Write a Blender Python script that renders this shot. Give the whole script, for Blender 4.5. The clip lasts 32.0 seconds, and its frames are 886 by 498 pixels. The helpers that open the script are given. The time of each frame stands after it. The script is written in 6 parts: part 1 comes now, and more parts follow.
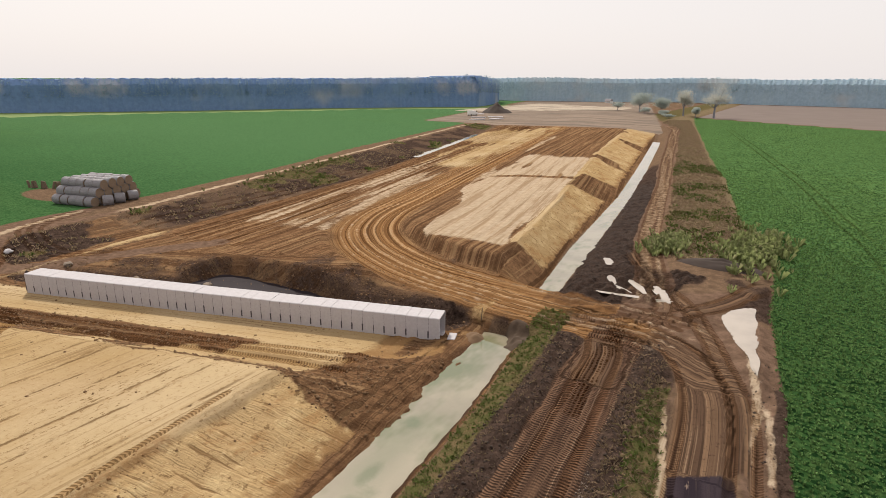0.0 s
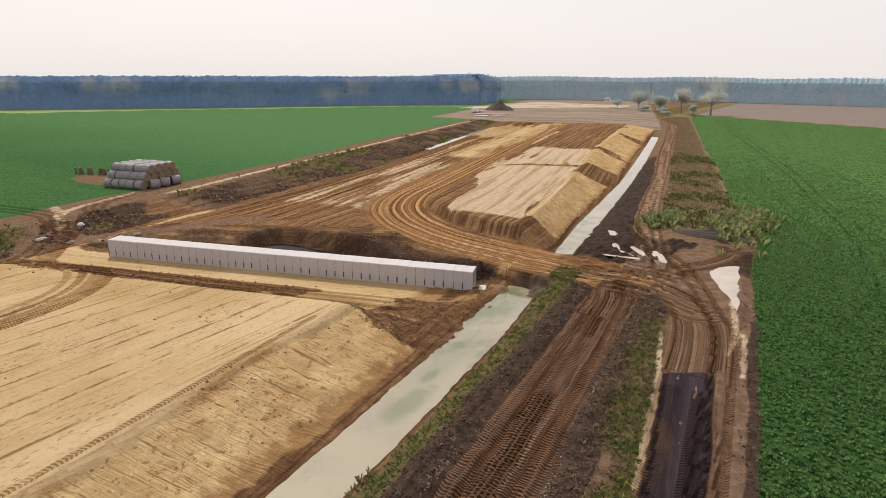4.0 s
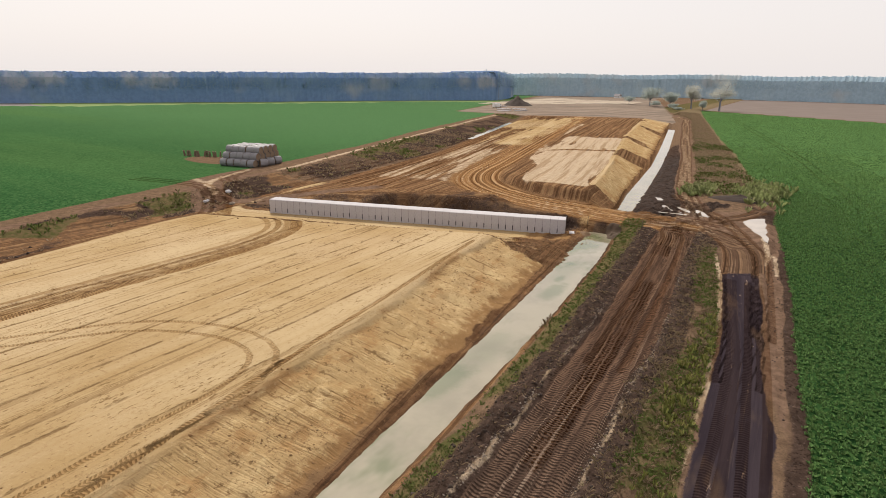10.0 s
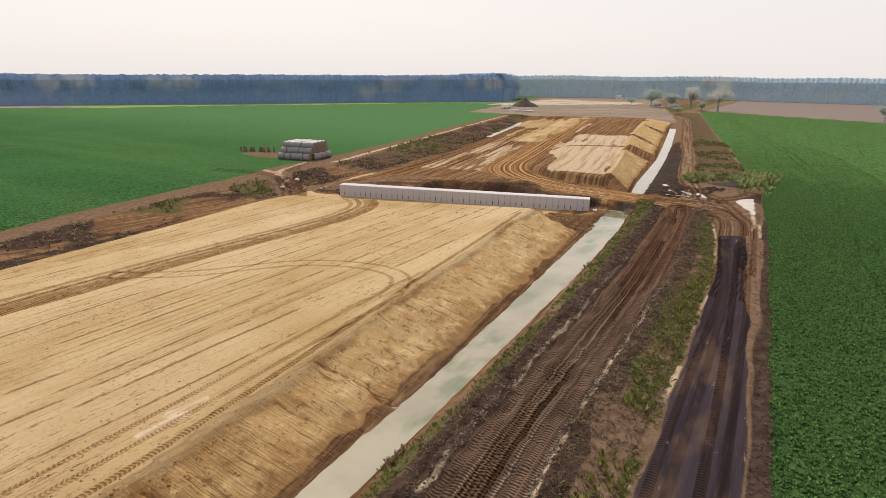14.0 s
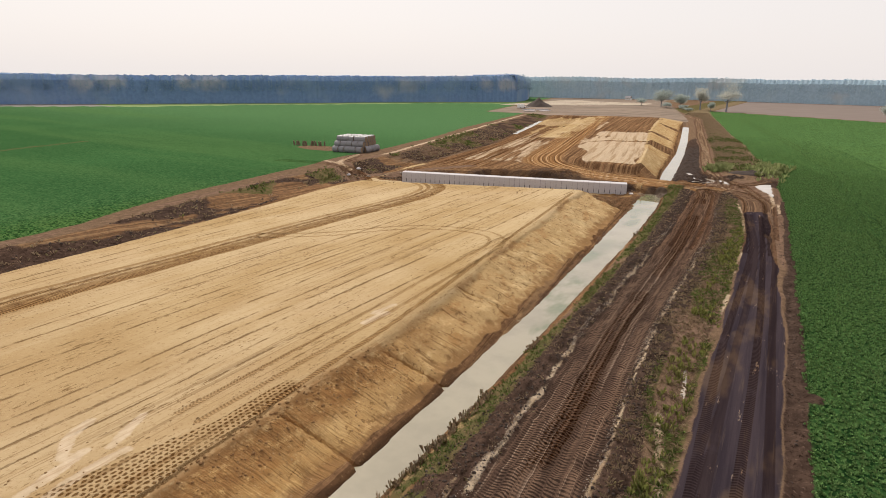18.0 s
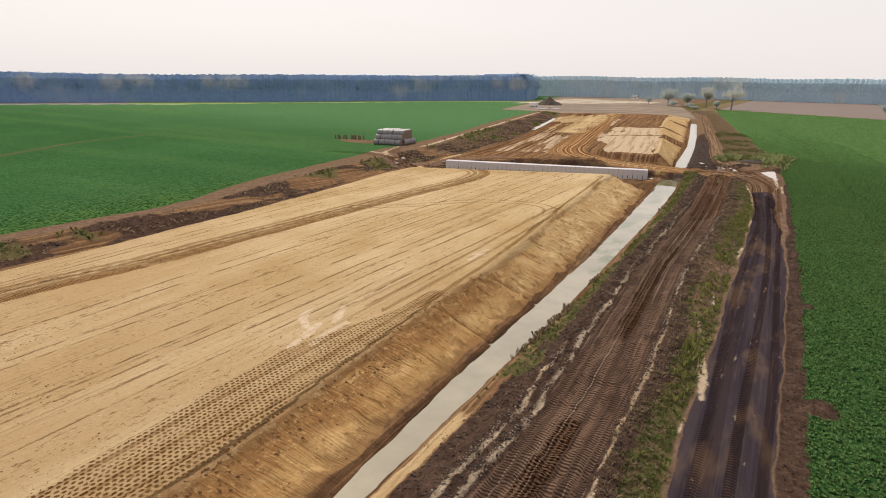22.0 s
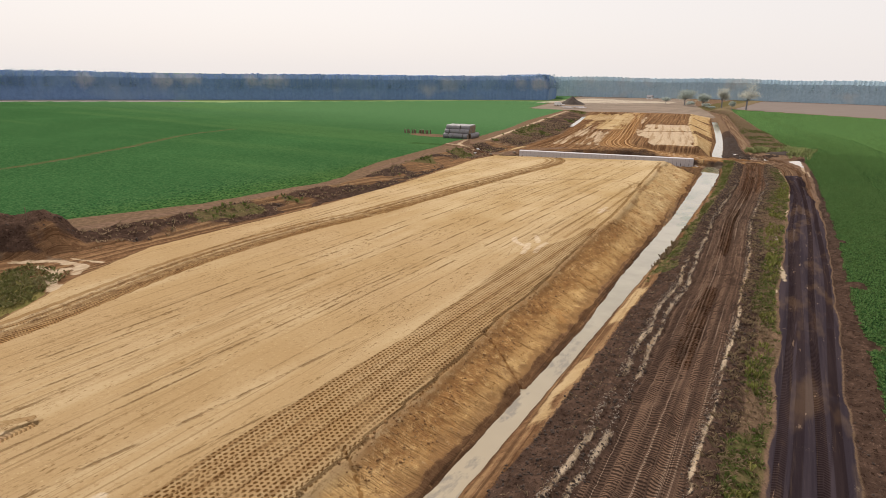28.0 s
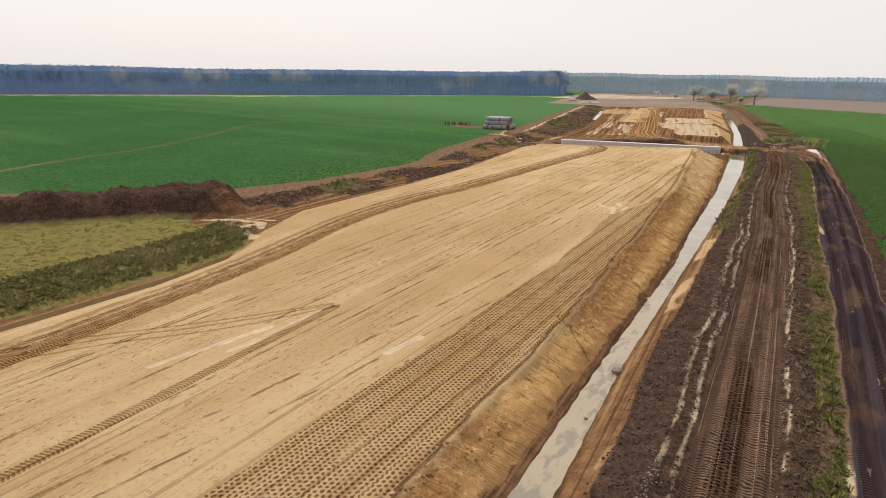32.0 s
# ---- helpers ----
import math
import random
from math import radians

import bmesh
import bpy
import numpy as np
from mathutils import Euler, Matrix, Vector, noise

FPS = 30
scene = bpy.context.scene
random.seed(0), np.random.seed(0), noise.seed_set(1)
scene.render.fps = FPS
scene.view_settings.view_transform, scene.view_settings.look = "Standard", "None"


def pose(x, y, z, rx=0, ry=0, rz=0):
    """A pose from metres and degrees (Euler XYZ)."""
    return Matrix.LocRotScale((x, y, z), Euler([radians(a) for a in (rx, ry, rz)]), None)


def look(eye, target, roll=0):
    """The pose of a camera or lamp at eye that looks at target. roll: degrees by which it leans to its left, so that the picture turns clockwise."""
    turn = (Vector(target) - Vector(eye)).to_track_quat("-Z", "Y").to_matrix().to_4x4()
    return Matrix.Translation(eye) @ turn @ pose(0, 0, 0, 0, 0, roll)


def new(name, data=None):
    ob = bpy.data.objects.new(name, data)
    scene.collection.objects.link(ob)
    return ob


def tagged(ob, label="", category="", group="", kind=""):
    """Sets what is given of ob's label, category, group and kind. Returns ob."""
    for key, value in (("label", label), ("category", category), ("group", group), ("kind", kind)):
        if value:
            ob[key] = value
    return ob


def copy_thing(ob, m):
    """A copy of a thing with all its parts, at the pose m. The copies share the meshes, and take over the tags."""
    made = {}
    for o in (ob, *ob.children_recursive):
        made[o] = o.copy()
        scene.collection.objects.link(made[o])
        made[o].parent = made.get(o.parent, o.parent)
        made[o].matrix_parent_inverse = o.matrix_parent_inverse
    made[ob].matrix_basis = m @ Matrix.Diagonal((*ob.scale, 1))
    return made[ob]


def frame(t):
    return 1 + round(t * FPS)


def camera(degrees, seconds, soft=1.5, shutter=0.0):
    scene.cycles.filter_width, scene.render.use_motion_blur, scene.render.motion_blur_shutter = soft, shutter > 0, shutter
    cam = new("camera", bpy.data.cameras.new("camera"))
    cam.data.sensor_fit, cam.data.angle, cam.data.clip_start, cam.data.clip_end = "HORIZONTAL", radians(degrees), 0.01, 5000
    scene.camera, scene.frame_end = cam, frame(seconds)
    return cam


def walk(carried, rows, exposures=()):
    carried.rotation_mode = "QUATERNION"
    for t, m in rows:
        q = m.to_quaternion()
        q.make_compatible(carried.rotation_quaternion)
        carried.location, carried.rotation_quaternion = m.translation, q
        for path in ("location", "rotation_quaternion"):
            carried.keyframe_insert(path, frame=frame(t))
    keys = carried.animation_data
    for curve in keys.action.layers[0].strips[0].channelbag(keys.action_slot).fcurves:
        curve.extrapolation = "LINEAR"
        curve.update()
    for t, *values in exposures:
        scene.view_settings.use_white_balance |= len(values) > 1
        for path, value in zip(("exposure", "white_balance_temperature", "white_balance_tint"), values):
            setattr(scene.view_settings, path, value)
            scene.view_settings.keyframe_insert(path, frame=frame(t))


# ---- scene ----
cam = camera(74.5, 32.0, soft=0.75)
# seconds, eye, yaw to the left of +y, pitch, lean
PATH = [
    (0, -0.01, 0.00, 18.00, 31.86, -16.36, 0.42),
    (0.5, 0.47, -1.10, 17.94, 31.84, -16.38, 0.35),
    (1, 0.84, -2.10, 17.86, 31.84, -16.37, 0.36),
    (1.5, 1.18, -3.15, 17.76, 31.82, -16.35, 0.39),
    (2, 1.46, -4.20, 17.67, 31.78, -16.35, 0.43),
    (2.5, 1.69, -5.36, 17.57, 31.74, -16.36, 0.50),
    (3, 1.92, -6.51, 17.51, 31.71, -16.39, 0.53),
    (3.5, 2.09, -7.73, 17.39, 31.72, -16.42, 0.51),
    (5.5, 2.07, -13.21, 17.13, 31.69, -16.43, 0.59),
    (6, 2.00, -14.61, 17.02, 31.76, -16.46, 0.64),
    (6.5, 1.74, -16.42, 16.95, 31.67, -16.49, 0.67),
    (7, 1.52, -18.03, 16.87, 31.70, -16.48, 0.70),
    (7.5, 1.37, -20.09, 16.78, 31.68, -16.49, 0.76),
    (8, 1.21, -22.01, 16.81, 31.65, -16.59, 0.82),
    (8.5, 1.17, -24.09, 16.83, 31.69, -16.60, 0.86),
    (9, 1.18, -26.21, 16.96, 31.68, -16.67, 0.80),
    (9.5, 1.30, -28.39, 16.98, 31.73, -16.67, 0.69),
    (10, 1.47, -30.45, 17.02, 31.74, -16.69, 0.73),
    (10.5, 1.78, -32.93, 17.15, 31.70, -16.68, 0.79),
    (11, 1.92, -34.90, 17.22, 31.66, -16.71, 0.85),
    (11.5, 2.25, -37.05, 17.36, 31.71, -16.74, 0.77),
    (12, 2.62, -39.07, 17.49, 31.72, -16.78, 0.71),
    (12.5, 3.03, -41.27, 17.55, 31.73, -16.74, 0.68),
    (13, 3.39, -43.28, 17.56, 31.73, -16.68, 0.68),
    (13.5, 3.76, -45.40, 17.58, 31.71, -16.65, 0.67),
    (14, 3.96, -47.32, 17.58, 31.69, -16.57, 0.66),
    (14.5, 4.14, -49.37, 17.59, 31.71, -16.59, 0.65),
    (16.5, 4.02, -56.76, 17.40, 31.84, -16.47, 0.70),
    (17, 3.75, -58.56, 17.35, 31.83, -16.45, 0.73),
    (17.5, 3.43, -60.55, 17.23, 31.90, -16.43, 0.78),
    (18, 3.19, -62.49, 17.23, 31.95, -16.45, 0.76),
    (18.5, 2.95, -64.59, 17.18, 32.01, -16.45, 0.76),
    (19, 2.85, -66.38, 17.08, 32.06, -16.45, 0.76),
    (19.5, 2.81, -68.30, 17.02, 32.12, -16.45, 0.73),
    (20, 2.89, -70.09, 16.93, 32.14, -16.49, 0.76),
    (20.5, 3.11, -72.07, 16.93, 32.15, -16.52, 0.68),
    (21, 3.43, -73.92, 16.96, 32.21, -16.52, 0.69),
    (21.5, 3.77, -76.01, 16.92, 32.20, -16.48, 0.71),
    (22, 4.07, -77.94, 17.02, 32.19, -16.50, 0.76),
    (22.5, 4.30, -80.09, 17.11, 32.22, -16.49, 0.81),
    (23, 4.51, -82.28, 17.22, 32.26, -16.47, 0.83),
    (23.5, 4.53, -84.77, 17.29, 32.19, -16.52, 0.86),
    (24, 4.59, -87.21, 17.32, 32.19, -16.55, 0.85),
    (24.5, 4.52, -89.60, 17.40, 32.17, -16.57, 0.92),
    (25, 4.45, -91.90, 17.59, 32.25, -16.57, 0.91),
    (25.5, 4.10, -94.23, 17.71, 32.33, -16.55, 0.94),
    (27.5, 2.20, -103.49, 17.72, 32.51, -16.61, 1.08),
    (28, 1.69, -105.63, 17.59, 32.50, -16.59, 1.03),
    (28.5, 1.16, -107.98, 17.48, 32.52, -16.60, 1.04),
    (29, 0.85, -110.30, 17.34, 32.50, -16.62, 1.02),
    (29.5, 0.66, -112.85, 17.20, 32.50, -16.62, 1.00),
    (30, 0.50, -115.27, 17.12, 32.47, -16.73, 0.96),
    (30.5, 0.22, -117.95, 17.19, 32.43, -16.83, 1.09),
    (31, -0.17, -120.28, 17.18, 32.42, -16.84, 1.09),
    (31.5, -0.61, -122.86, 17.25, 32.45, -16.88, 1.10),
    (32, -1.18, -125.30, 17.31, 32.38, -16.96, 1.17),
]


def aimed(x, y, z, yaw, pitch, lean):
    a, b = radians(yaw), radians(pitch)
    ahead = Vector((-math.sin(a) * math.cos(b), math.cos(a) * math.cos(b), math.sin(b)))
    return look((x, y, z), Vector((x, y, z)) + 2 * ahead, lean)


walk(cam, [(row[0], aimed(*row[1:])) for row in PATH])

# ---------------------------------------------------------------- light
SUN_UP, SUN_WAY = 47.0, 52.0  # degrees: height, and turn to the left of +y
world = bpy.data.worlds.new("sky")
scene.world = world
world.use_nodes = True
wn = world.node_tree.nodes
wl = world.node_tree.links
sky = wn.new("ShaderNodeTexSky")
sky.sky_type = "NISHITA"
sky.sun_disc = False
sky.sun_elevation, sky.sun_rotation = radians(SUN_UP), radians(-SUN_WAY)
sky.air_density, sky.dust_density, sky.ozone_density = 1.0, 4.0, 1.0
veil = wn.new("ShaderNodeMix")  # thin even overcast
veil.data_type = "RGBA"
veil.inputs[0].default_value = 0.85
veil.inputs[7].default_value = (9.35, 8.75, 8.55, 1)
wl.new(sky.outputs[0], veil.inputs[6])
wl.new(veil.outputs[2], wn["Background"].inputs[0])
wn["Background"].inputs[1].default_value = 0.1
sun = new("sun", bpy.data.lights.new("sun", "SUN"))
sun.data.energy, sun.data.angle, sun.data.color = 3.5, radians(2), (1.0, 0.93, 0.82)
a, b = radians(SUN_WAY), radians(SUN_UP)
sun.matrix_basis = look((0, 0, 0), (math.sin(a) * math.cos(b), -math.cos(a) * math.cos(b), -math.sin(b)))
scene.view_settings.exposure = 0.08

# ---------------------------------------------------------------- materials


class Nodes:
    """A small writer of node trees."""

    def __init__(self, name):
        self.mat = bpy.data.materials.new(name)
        self.mat.use_nodes = True
        self.tree = self.mat.node_tree
        self.out = self.tree.nodes["Principled BSDF"]
        self.geo = self.tree.nodes.new("ShaderNodeNewGeometry")

    def put(self, sock, value):
        if value is None:
            return
        if isinstance(value, bpy.types.NodeSocket):
            self.tree.links.new(value, sock)
        elif isinstance(value, tuple) and len(value) == 3 and sock.type == "RGBA":
            sock.default_value = (*value, 1)
        else:
            sock.default_value = value

    def math(self, op, a, b=None, c=None, clamp=False):
        n = self.tree.nodes.new("ShaderNodeMath")
        n.operation, n.use_clamp = op, clamp
        for k, v in enumerate((a, b, c)):
            self.put(n.inputs[k], v)
        return n.outputs[0]

    def mix(self, fac, a, b, kind="MIX"):
        n = self.tree.nodes.new("ShaderNodeMix")
        n.data_type, n.blend_type = "RGBA", kind
        self.put(n.inputs[0], fac), self.put(n.inputs[6], a), self.put(n.inputs[7], b)
        return n.outputs[2]

    def noise(self, scale, detail=3.0, rough=0.6, vec=None, stretch=None):
        n = self.tree.nodes.new("ShaderNodeTexNoise")
        vec = vec or self.geo.outputs["Position"]
        if stretch:
            m = self.tree.nodes.new("ShaderNodeMapping")
            self.put(m.inputs[0], vec)
            m.inputs["Rotation"].default_value = (0, 0, stretch[3] if len(stretch) > 3 else 0)
            m.inputs["Scale"].default_value = stretch[:3]
            vec = m.outputs[0]
        self.put(n.inputs["Vector"], vec)
        n.inputs["Scale"].default_value, n.inputs["Detail"].default_value, n.inputs["Roughness"].default_value = scale, detail, rough
        return n.outputs[0]

    def voronoi(self, scale, feature="F1", vec=None):
        n = self.tree.nodes.new("ShaderNodeTexVoronoi")
        n.feature = feature
        self.put(n.inputs["Vector"], vec or self.geo.outputs["Position"])
        n.inputs["Scale"].default_value = scale
        return n.outputs

    def step(self, value, low, high, to0=0.0, to1=1.0):
        n = self.tree.nodes.new("ShaderNodeMapRange")
        n.interpolation_type = "SMOOTHSTEP"
        for k, v in enumerate((value, low, high, to0, to1)):
            self.put(n.inputs[k], v)
        return n.outputs[0]

    def attr(self, name):
        n = self.tree.nodes.new("ShaderNodeAttribute")
        n.attribute_name = name
        return n.outputs

    def split(self, vec):
        n = self.tree.nodes.new("ShaderNodeSeparateXYZ")
        self.put(n.inputs[0], vec)
        return n.outputs

    def random(self):
        return self.tree.nodes.new("ShaderNodeObjectInfo").outputs["Random"]

    def bump(self, height, strength=0.5, distance=0.05, normal=None):
        n = self.tree.nodes.new("ShaderNodeBump")
        self.put(n.inputs["Height"], height)
        self.put(n.inputs["Normal"], normal)
        n.inputs["Strength"].default_value, n.inputs["Distance"].default_value = strength, distance
        return n.outputs[0]

    def done(self, colour, rough=0.9, normal=None, metal=0.0, spec=0.3):
        o = self.out.inputs
        self.put(o["Base Color"], colour), self.put(o["Roughness"], rough), self.put(o["Normal"], normal)
        self.put(o["Metallic"], metal), self.put(o["Specular IOR Level"], spec)
        return self.mat


def plain(name, colour, rough=0.8, grain=6.0, vary=0.35, lift=0.01, metal=0.0, island=False):
    n = Nodes(name)
    f = n.noise(grain, 4)
    f2 = n.noise(grain / 9, 2)
    c = n.mix(f, tuple(v * (1 - vary) for v in colour), tuple(min(1, v * (1 + vary)) for v in colour))
    c = n.mix(n.math("MULTIPLY", f2, vary), c, tuple(v * 0.6 for v in colour))
    if island:
        c = n.mix(n.math("MULTIPLY", n.geo.outputs["Random Per Island"], 0.45), c, tuple(v * 0.45 for v in colour))
    return n.done(c, rough, n.bump(f, 0.5, lift), metal)


# place, drift, from, to, width of each blade groove on the graded sand
GROOVES = (
    (-22.6, 0.0, -52, -8, 0.13), (-25.5, 0.0, -66, 20, 0.17), (-26.9, 0.0, -78, -20, 0.12), (-28.4, -0.01, -98, 21, 0.13),
    (-30.2, 0.0, -62, 20, 0.16), (-32.7, 0.01, -96, 19, 0.14), (-34.4, 0.0, -76, 17, 0.12), (-36.8, 0.01, -122, 20, 0.16),
    (-38.9, 0.0, -84, 18, 0.13), (-41.0, 0.01, -30, 14, 0.12), (-13.9, 0.104, -130, -80, 0.17), (-8.4, 0.134, -130, -86, 0.12),
    (-32.1, 0.0, -130, -92, 0.15), (-27.6, 0.01, -130, -56, 0.15), (-34.9, 0.02, -130, -70, 0.13), (-51.0, -0.02, -70, 12, 0.14),
    (-53.6, -0.05, -60, 15, 0.15), (-56.0, -0.08, -30, 15, 0.12), (-23.9, 0.0, -84, -30, 0.10), (-38.2, 0.0, -130, -88, 0.12),
)


def ground_material():
    n = Nodes("earth")
    za, zb, zc = n.attr("zone_a"), n.attr("zone_b"), n.attr("zone_c")
    sand_w, clay_w, mud_w = n.split(za["Vector"])
    tar_w = za["Alpha"]
    crop_w, weed_w, pale_w = n.split(zb["Vector"])
    path_w = zb["Alpha"]
    pad_w, rut_w, wet_w = n.split(zc["Vector"])
    zd = n.split(n.attr("zone_d")["Vector"])
    ts, td, tw = n.split(n.attr("trk")["Vector"])
    fs, fd, _ = n.split(n.attr("flow")["Vector"])
    fine, mid, big = n.noise(9, 5, 0.7), n.noise(1.3, 4, 0.6), n.noise(0.16, 3, 0.6)
    tiny = n.noise(45, 3, 0.7)
    # grain drawn out along the line of work
    flow = n.attr("flow")["Vector"]
    long1 = n.noise(1.0, 4, 0.6, flow, (0.05, 1.3, 1))
    long2 = n.noise(1.0, 5, 0.65, flow, (0.16, 4.0, 1))

    def ragged(w, amount=0.55):
        j = n.math("MULTIPLY", n.math("SUBTRACT", n.math("ADD", n.math("MULTIPLY", fine, 0.5), n.math("MULTIPLY", mid, 0.5)), 0.5), amount * 2.2)
        return n.step(n.math("ADD", w, j), 0.32, 0.68)

    # dry brown soil underneath all
    soil = n.mix(n.step(mid, 0.3, 0.7), (0.12, 0.078, 0.05), (0.19, 0.125, 0.08))
    soil = n.mix(n.step(fine, 0.45, 0.75), soil, (0.075, 0.05, 0.036))
    # sand
    flat = n.math("SUBTRACT", 1.0, zc["Alpha"])
    sand = n.mix(n.step(big, 0.3, 0.7), (0.335, 0.230, 0.112), (0.40, 0.292, 0.158))
    sand = n.mix(n.step(n.noise(0.05, 4), 0.42, 0.66, 0.0, 0.55), sand, (0.46, 0.35, 0.218))
    south = n.math("ADD", n.split(n.geo.outputs["Position"])[1], n.math("MULTIPLY", n.math("SUBTRACT", n.noise(0.04, 3), 0.5), 60.0))
    sand = n.mix(n.step(south, -20.0, -70.0, 0.0, 0.6), sand, (0.31, 0.205, 0.105))
    sand = n.mix(n.math("MULTIPLY", n.step(n.noise(1.0, 4, 0.6, flow, (0.022, 0.14, 1)), 0.46, 0.60, 0, 0.38), flat), sand, (0.49, 0.385, 0.238))
    sand = n.mix(n.step(long1, 0.50, 0.72, 0.0, 0.35), sand, (0.33, 0.22, 0.108))
    sand = n.mix(n.math("MULTIPLY", n.step(long2, 0.60, 0.70, 0.0, 0.35), flat), sand, (0.25, 0.16, 0.075))
    sand = n.mix(n.step(fine, 0.58, 0.8, 0.0, 0.35), sand, (0.31, 0.2, 0.1))
    # grooves left by the grader's blade: place, drift along the way, from, to, width
    wander = n.math("MULTIPLY", n.math("SUBTRACT", n.noise(1.0, 2, 0.5, flow, (0.05, 0.05, 1)), 0.5), 1.1)
    nibble = n.math("MULTIPLY", n.math("SUBTRACT", n.noise(4.0, 4, 0.75), 0.5), 0.30)
    worn = n.step(n.noise(1.0, 4, 0.75, flow, (0.33, 0.6, 1)), 0.42, 0.56, 0.06, 1.0)
    groove = None
    for place, lean, y0, y1, thick in GROOVES:
        at = n.math("MULTIPLY_ADD", fs, lean, place)
        far = n.math("ABSOLUTE", n.math("ADD", n.math("ADD", n.math("SUBTRACT", fd, at), wander), nibble))
        ends = n.math("MULTIPLY", n.step(fs, y0 - 3.0, y0 + 3.0), n.step(fs, y1 + 3.0, y1 - 3.0))
        one = n.math("MULTIPLY", n.step(far, thick, thick * 0.35), ends)
        groove = one if groove is None else n.math("MAXIMUM", groove, one)
    groove = n.math("MULTIPLY", n.math("MULTIPLY", groove, worn), flat)
    sand = n.mix(n.math("MULTIPLY", groove, 0.85), sand, (0.155, 0.095, 0.045))
    # fine scores between them
    score = n.math("MULTIPLY", n.step(n.noise(1.0, 4, 0.6, flow, (0.03, 3.2, 1)), 0.55, 0.61), n.step(n.noise(1.0, 3, 0.6, flow, (0.05, 0.3, 1)), 0.40, 0.58))
    sand = n.mix(n.math("MULTIPLY", n.math("MULTIPLY", score, flat), 0.6), sand, (0.20, 0.125, 0.06))
    fleck = n.math("MULTIPLY", n.step(n.noise(1.0, 5, 0.78, flow, (1.0, 3.6, 1)), 0.56, 0.60), n.step(n.noise(1.0, 4, 0.6, flow, (0.09, 0.38, 1)), 0.47, 0.58))
    sand = n.mix(n.math("MULTIPLY", n.math("MULTIPLY", fleck, flat), 0.9), sand, (0.165, 0.10, 0.045))
    drawn = n.tree.nodes.new("ShaderNodeMapping")
    n.put(drawn.inputs[0], flow)
    drawn.inputs["Scale"].default_value = (0.62, 1.35, 1.0)
    dots = n.voronoi(3.4, vec=drawn.outputs[0])
    pick = n.step(n.split(dots["Color"])[0], 0.42, 0.5)
    drift = n.step(n.noise(1.0, 4, 0.65, flow, (0.09, 0.4, 1)), 0.49, 0.57)
    size = n.math("ADD", n.math("MULTIPLY", n.split(dots["Color"])[1], 0.14), 0.12)
    dot = n.math("MULTIPLY", n.math("MULTIPLY", n.step(n.math("SUBTRACT", dots["Distance"], size), 0.06, -0.02), pick), drift)
    sand = n.mix(n.math("MULTIPLY", n.math("MULTIPLY", dot, flat), 0.8), sand, (0.16, 0.095, 0.045))
    # broken crumbs on sand
    spots = n.voronoi(1.6)["Distance"]
    sand = n.mix(n.math("MULTIPLY", n.step(spots, 0.10, 0.03), n.step(mid, 0.5, 0.62)), sand, (0.16, 0.095, 0.05))
    # slope: pale scraped faces, scratches down the fall, pocks and crumbs
    on_slope = zc["Alpha"]
    fall = n.tree.nodes.new("ShaderNodeCombineXYZ")  # scratches run down and a little north
    n.put(fall.inputs[0], n.math("MULTIPLY_ADD", fd, -0.35, fs)), n.put(fall.inputs[1], fd)
    fall = fall.outputs[0]
    sand = n.mix(n.math("MULTIPLY", on_slope, 0.6), sand, (0.47, 0.315, 0.148))
    gully = n.noise(1.0, 4, 0.65, fall, (2.6, 0.22, 1))
    scratch = n.noise(1.0, 3, 0.6, fall, (9.0, 0.55, 1))
    face = n.noise(1.0, 5, 0.65, fall, (0.22, 0.45, 1))
    scar = n.noise(1.0, 6, 0.78, fall, (1.5, 1.9, 1))
    sand = n.mix(n.math("MULTIPLY", on_slope, n.step(face, 0.52, 0.62, 0, 0.65)), sand, (0.33, 0.185, 0.078))
    sand = n.mix(n.math("MULTIPLY", on_slope, n.step(face, 0.48, 0.38, 0, 0.7)), sand, (0.56, 0.415, 0.222))
    sand = n.mix(n.math("MULTIPLY", on_slope, n.math("MULTIPLY", n.step(scratch, 0.56, 0.64, 0, 0.36), n.step(n.noise(1.0, 3, 0.6, fall, (0.3, 0.4, 1)), 0.44, 0.6))), sand, (0.25, 0.145, 0.062))
    sand = n.mix(n.math("MULTIPLY", on_slope, n.step(scratch, 0.42, 0.34, 0, 0.22)), sand, (0.60, 0.45, 0.24))
    sand = n.mix(n.math("MULTIPLY", on_slope, n.step(gully, 0.58, 0.63, 0, 0.7)), sand, (0.165, 0.09, 0.04))
    sand = n.mix(n.math("MULTIPLY", on_slope, n.step(scar, 0.565, 0.60, 0, 0.75)), sand, (0.17, 0.098, 0.045))
    sand = n.mix(n.math("MULTIPLY", on_slope, n.step(scar, 0.41, 0.37, 0, 0.6)), sand, (0.63, 0.48, 0.26))
    drier = n.step(n.split(n.geo.outputs["Position"])[1], -12.0, -52.0)
    sand = n.mix(n.math("MULTIPLY", on_slope, n.math("MULTIPLY", drier, 0.75)), sand, n.mix(1.0, sand, (1.0, 0.86, 0.68), "MULTIPLY"))
    lip = n.math("MULTIPLY", zd[2], n.step(scar, 0.40, 0.52, 0.25, 1.0))
    sand = n.mix(n.math("MULTIPLY", lip, 0.85), sand, (0.235, 0.118, 0.046))
    low_z = n.split(n.geo.outputs["Position"])[2]
    wash = n.math("ADD", low_z, n.math("MULTIPLY", n.math("SUBTRACT", mid, 0.5), 1.3))
    sand = n.mix(n.math("MULTIPLY", on_slope, n.step(wash, -0.45, -0.85, 0, 0.85)), sand, (0.25, 0.14, 0.062))
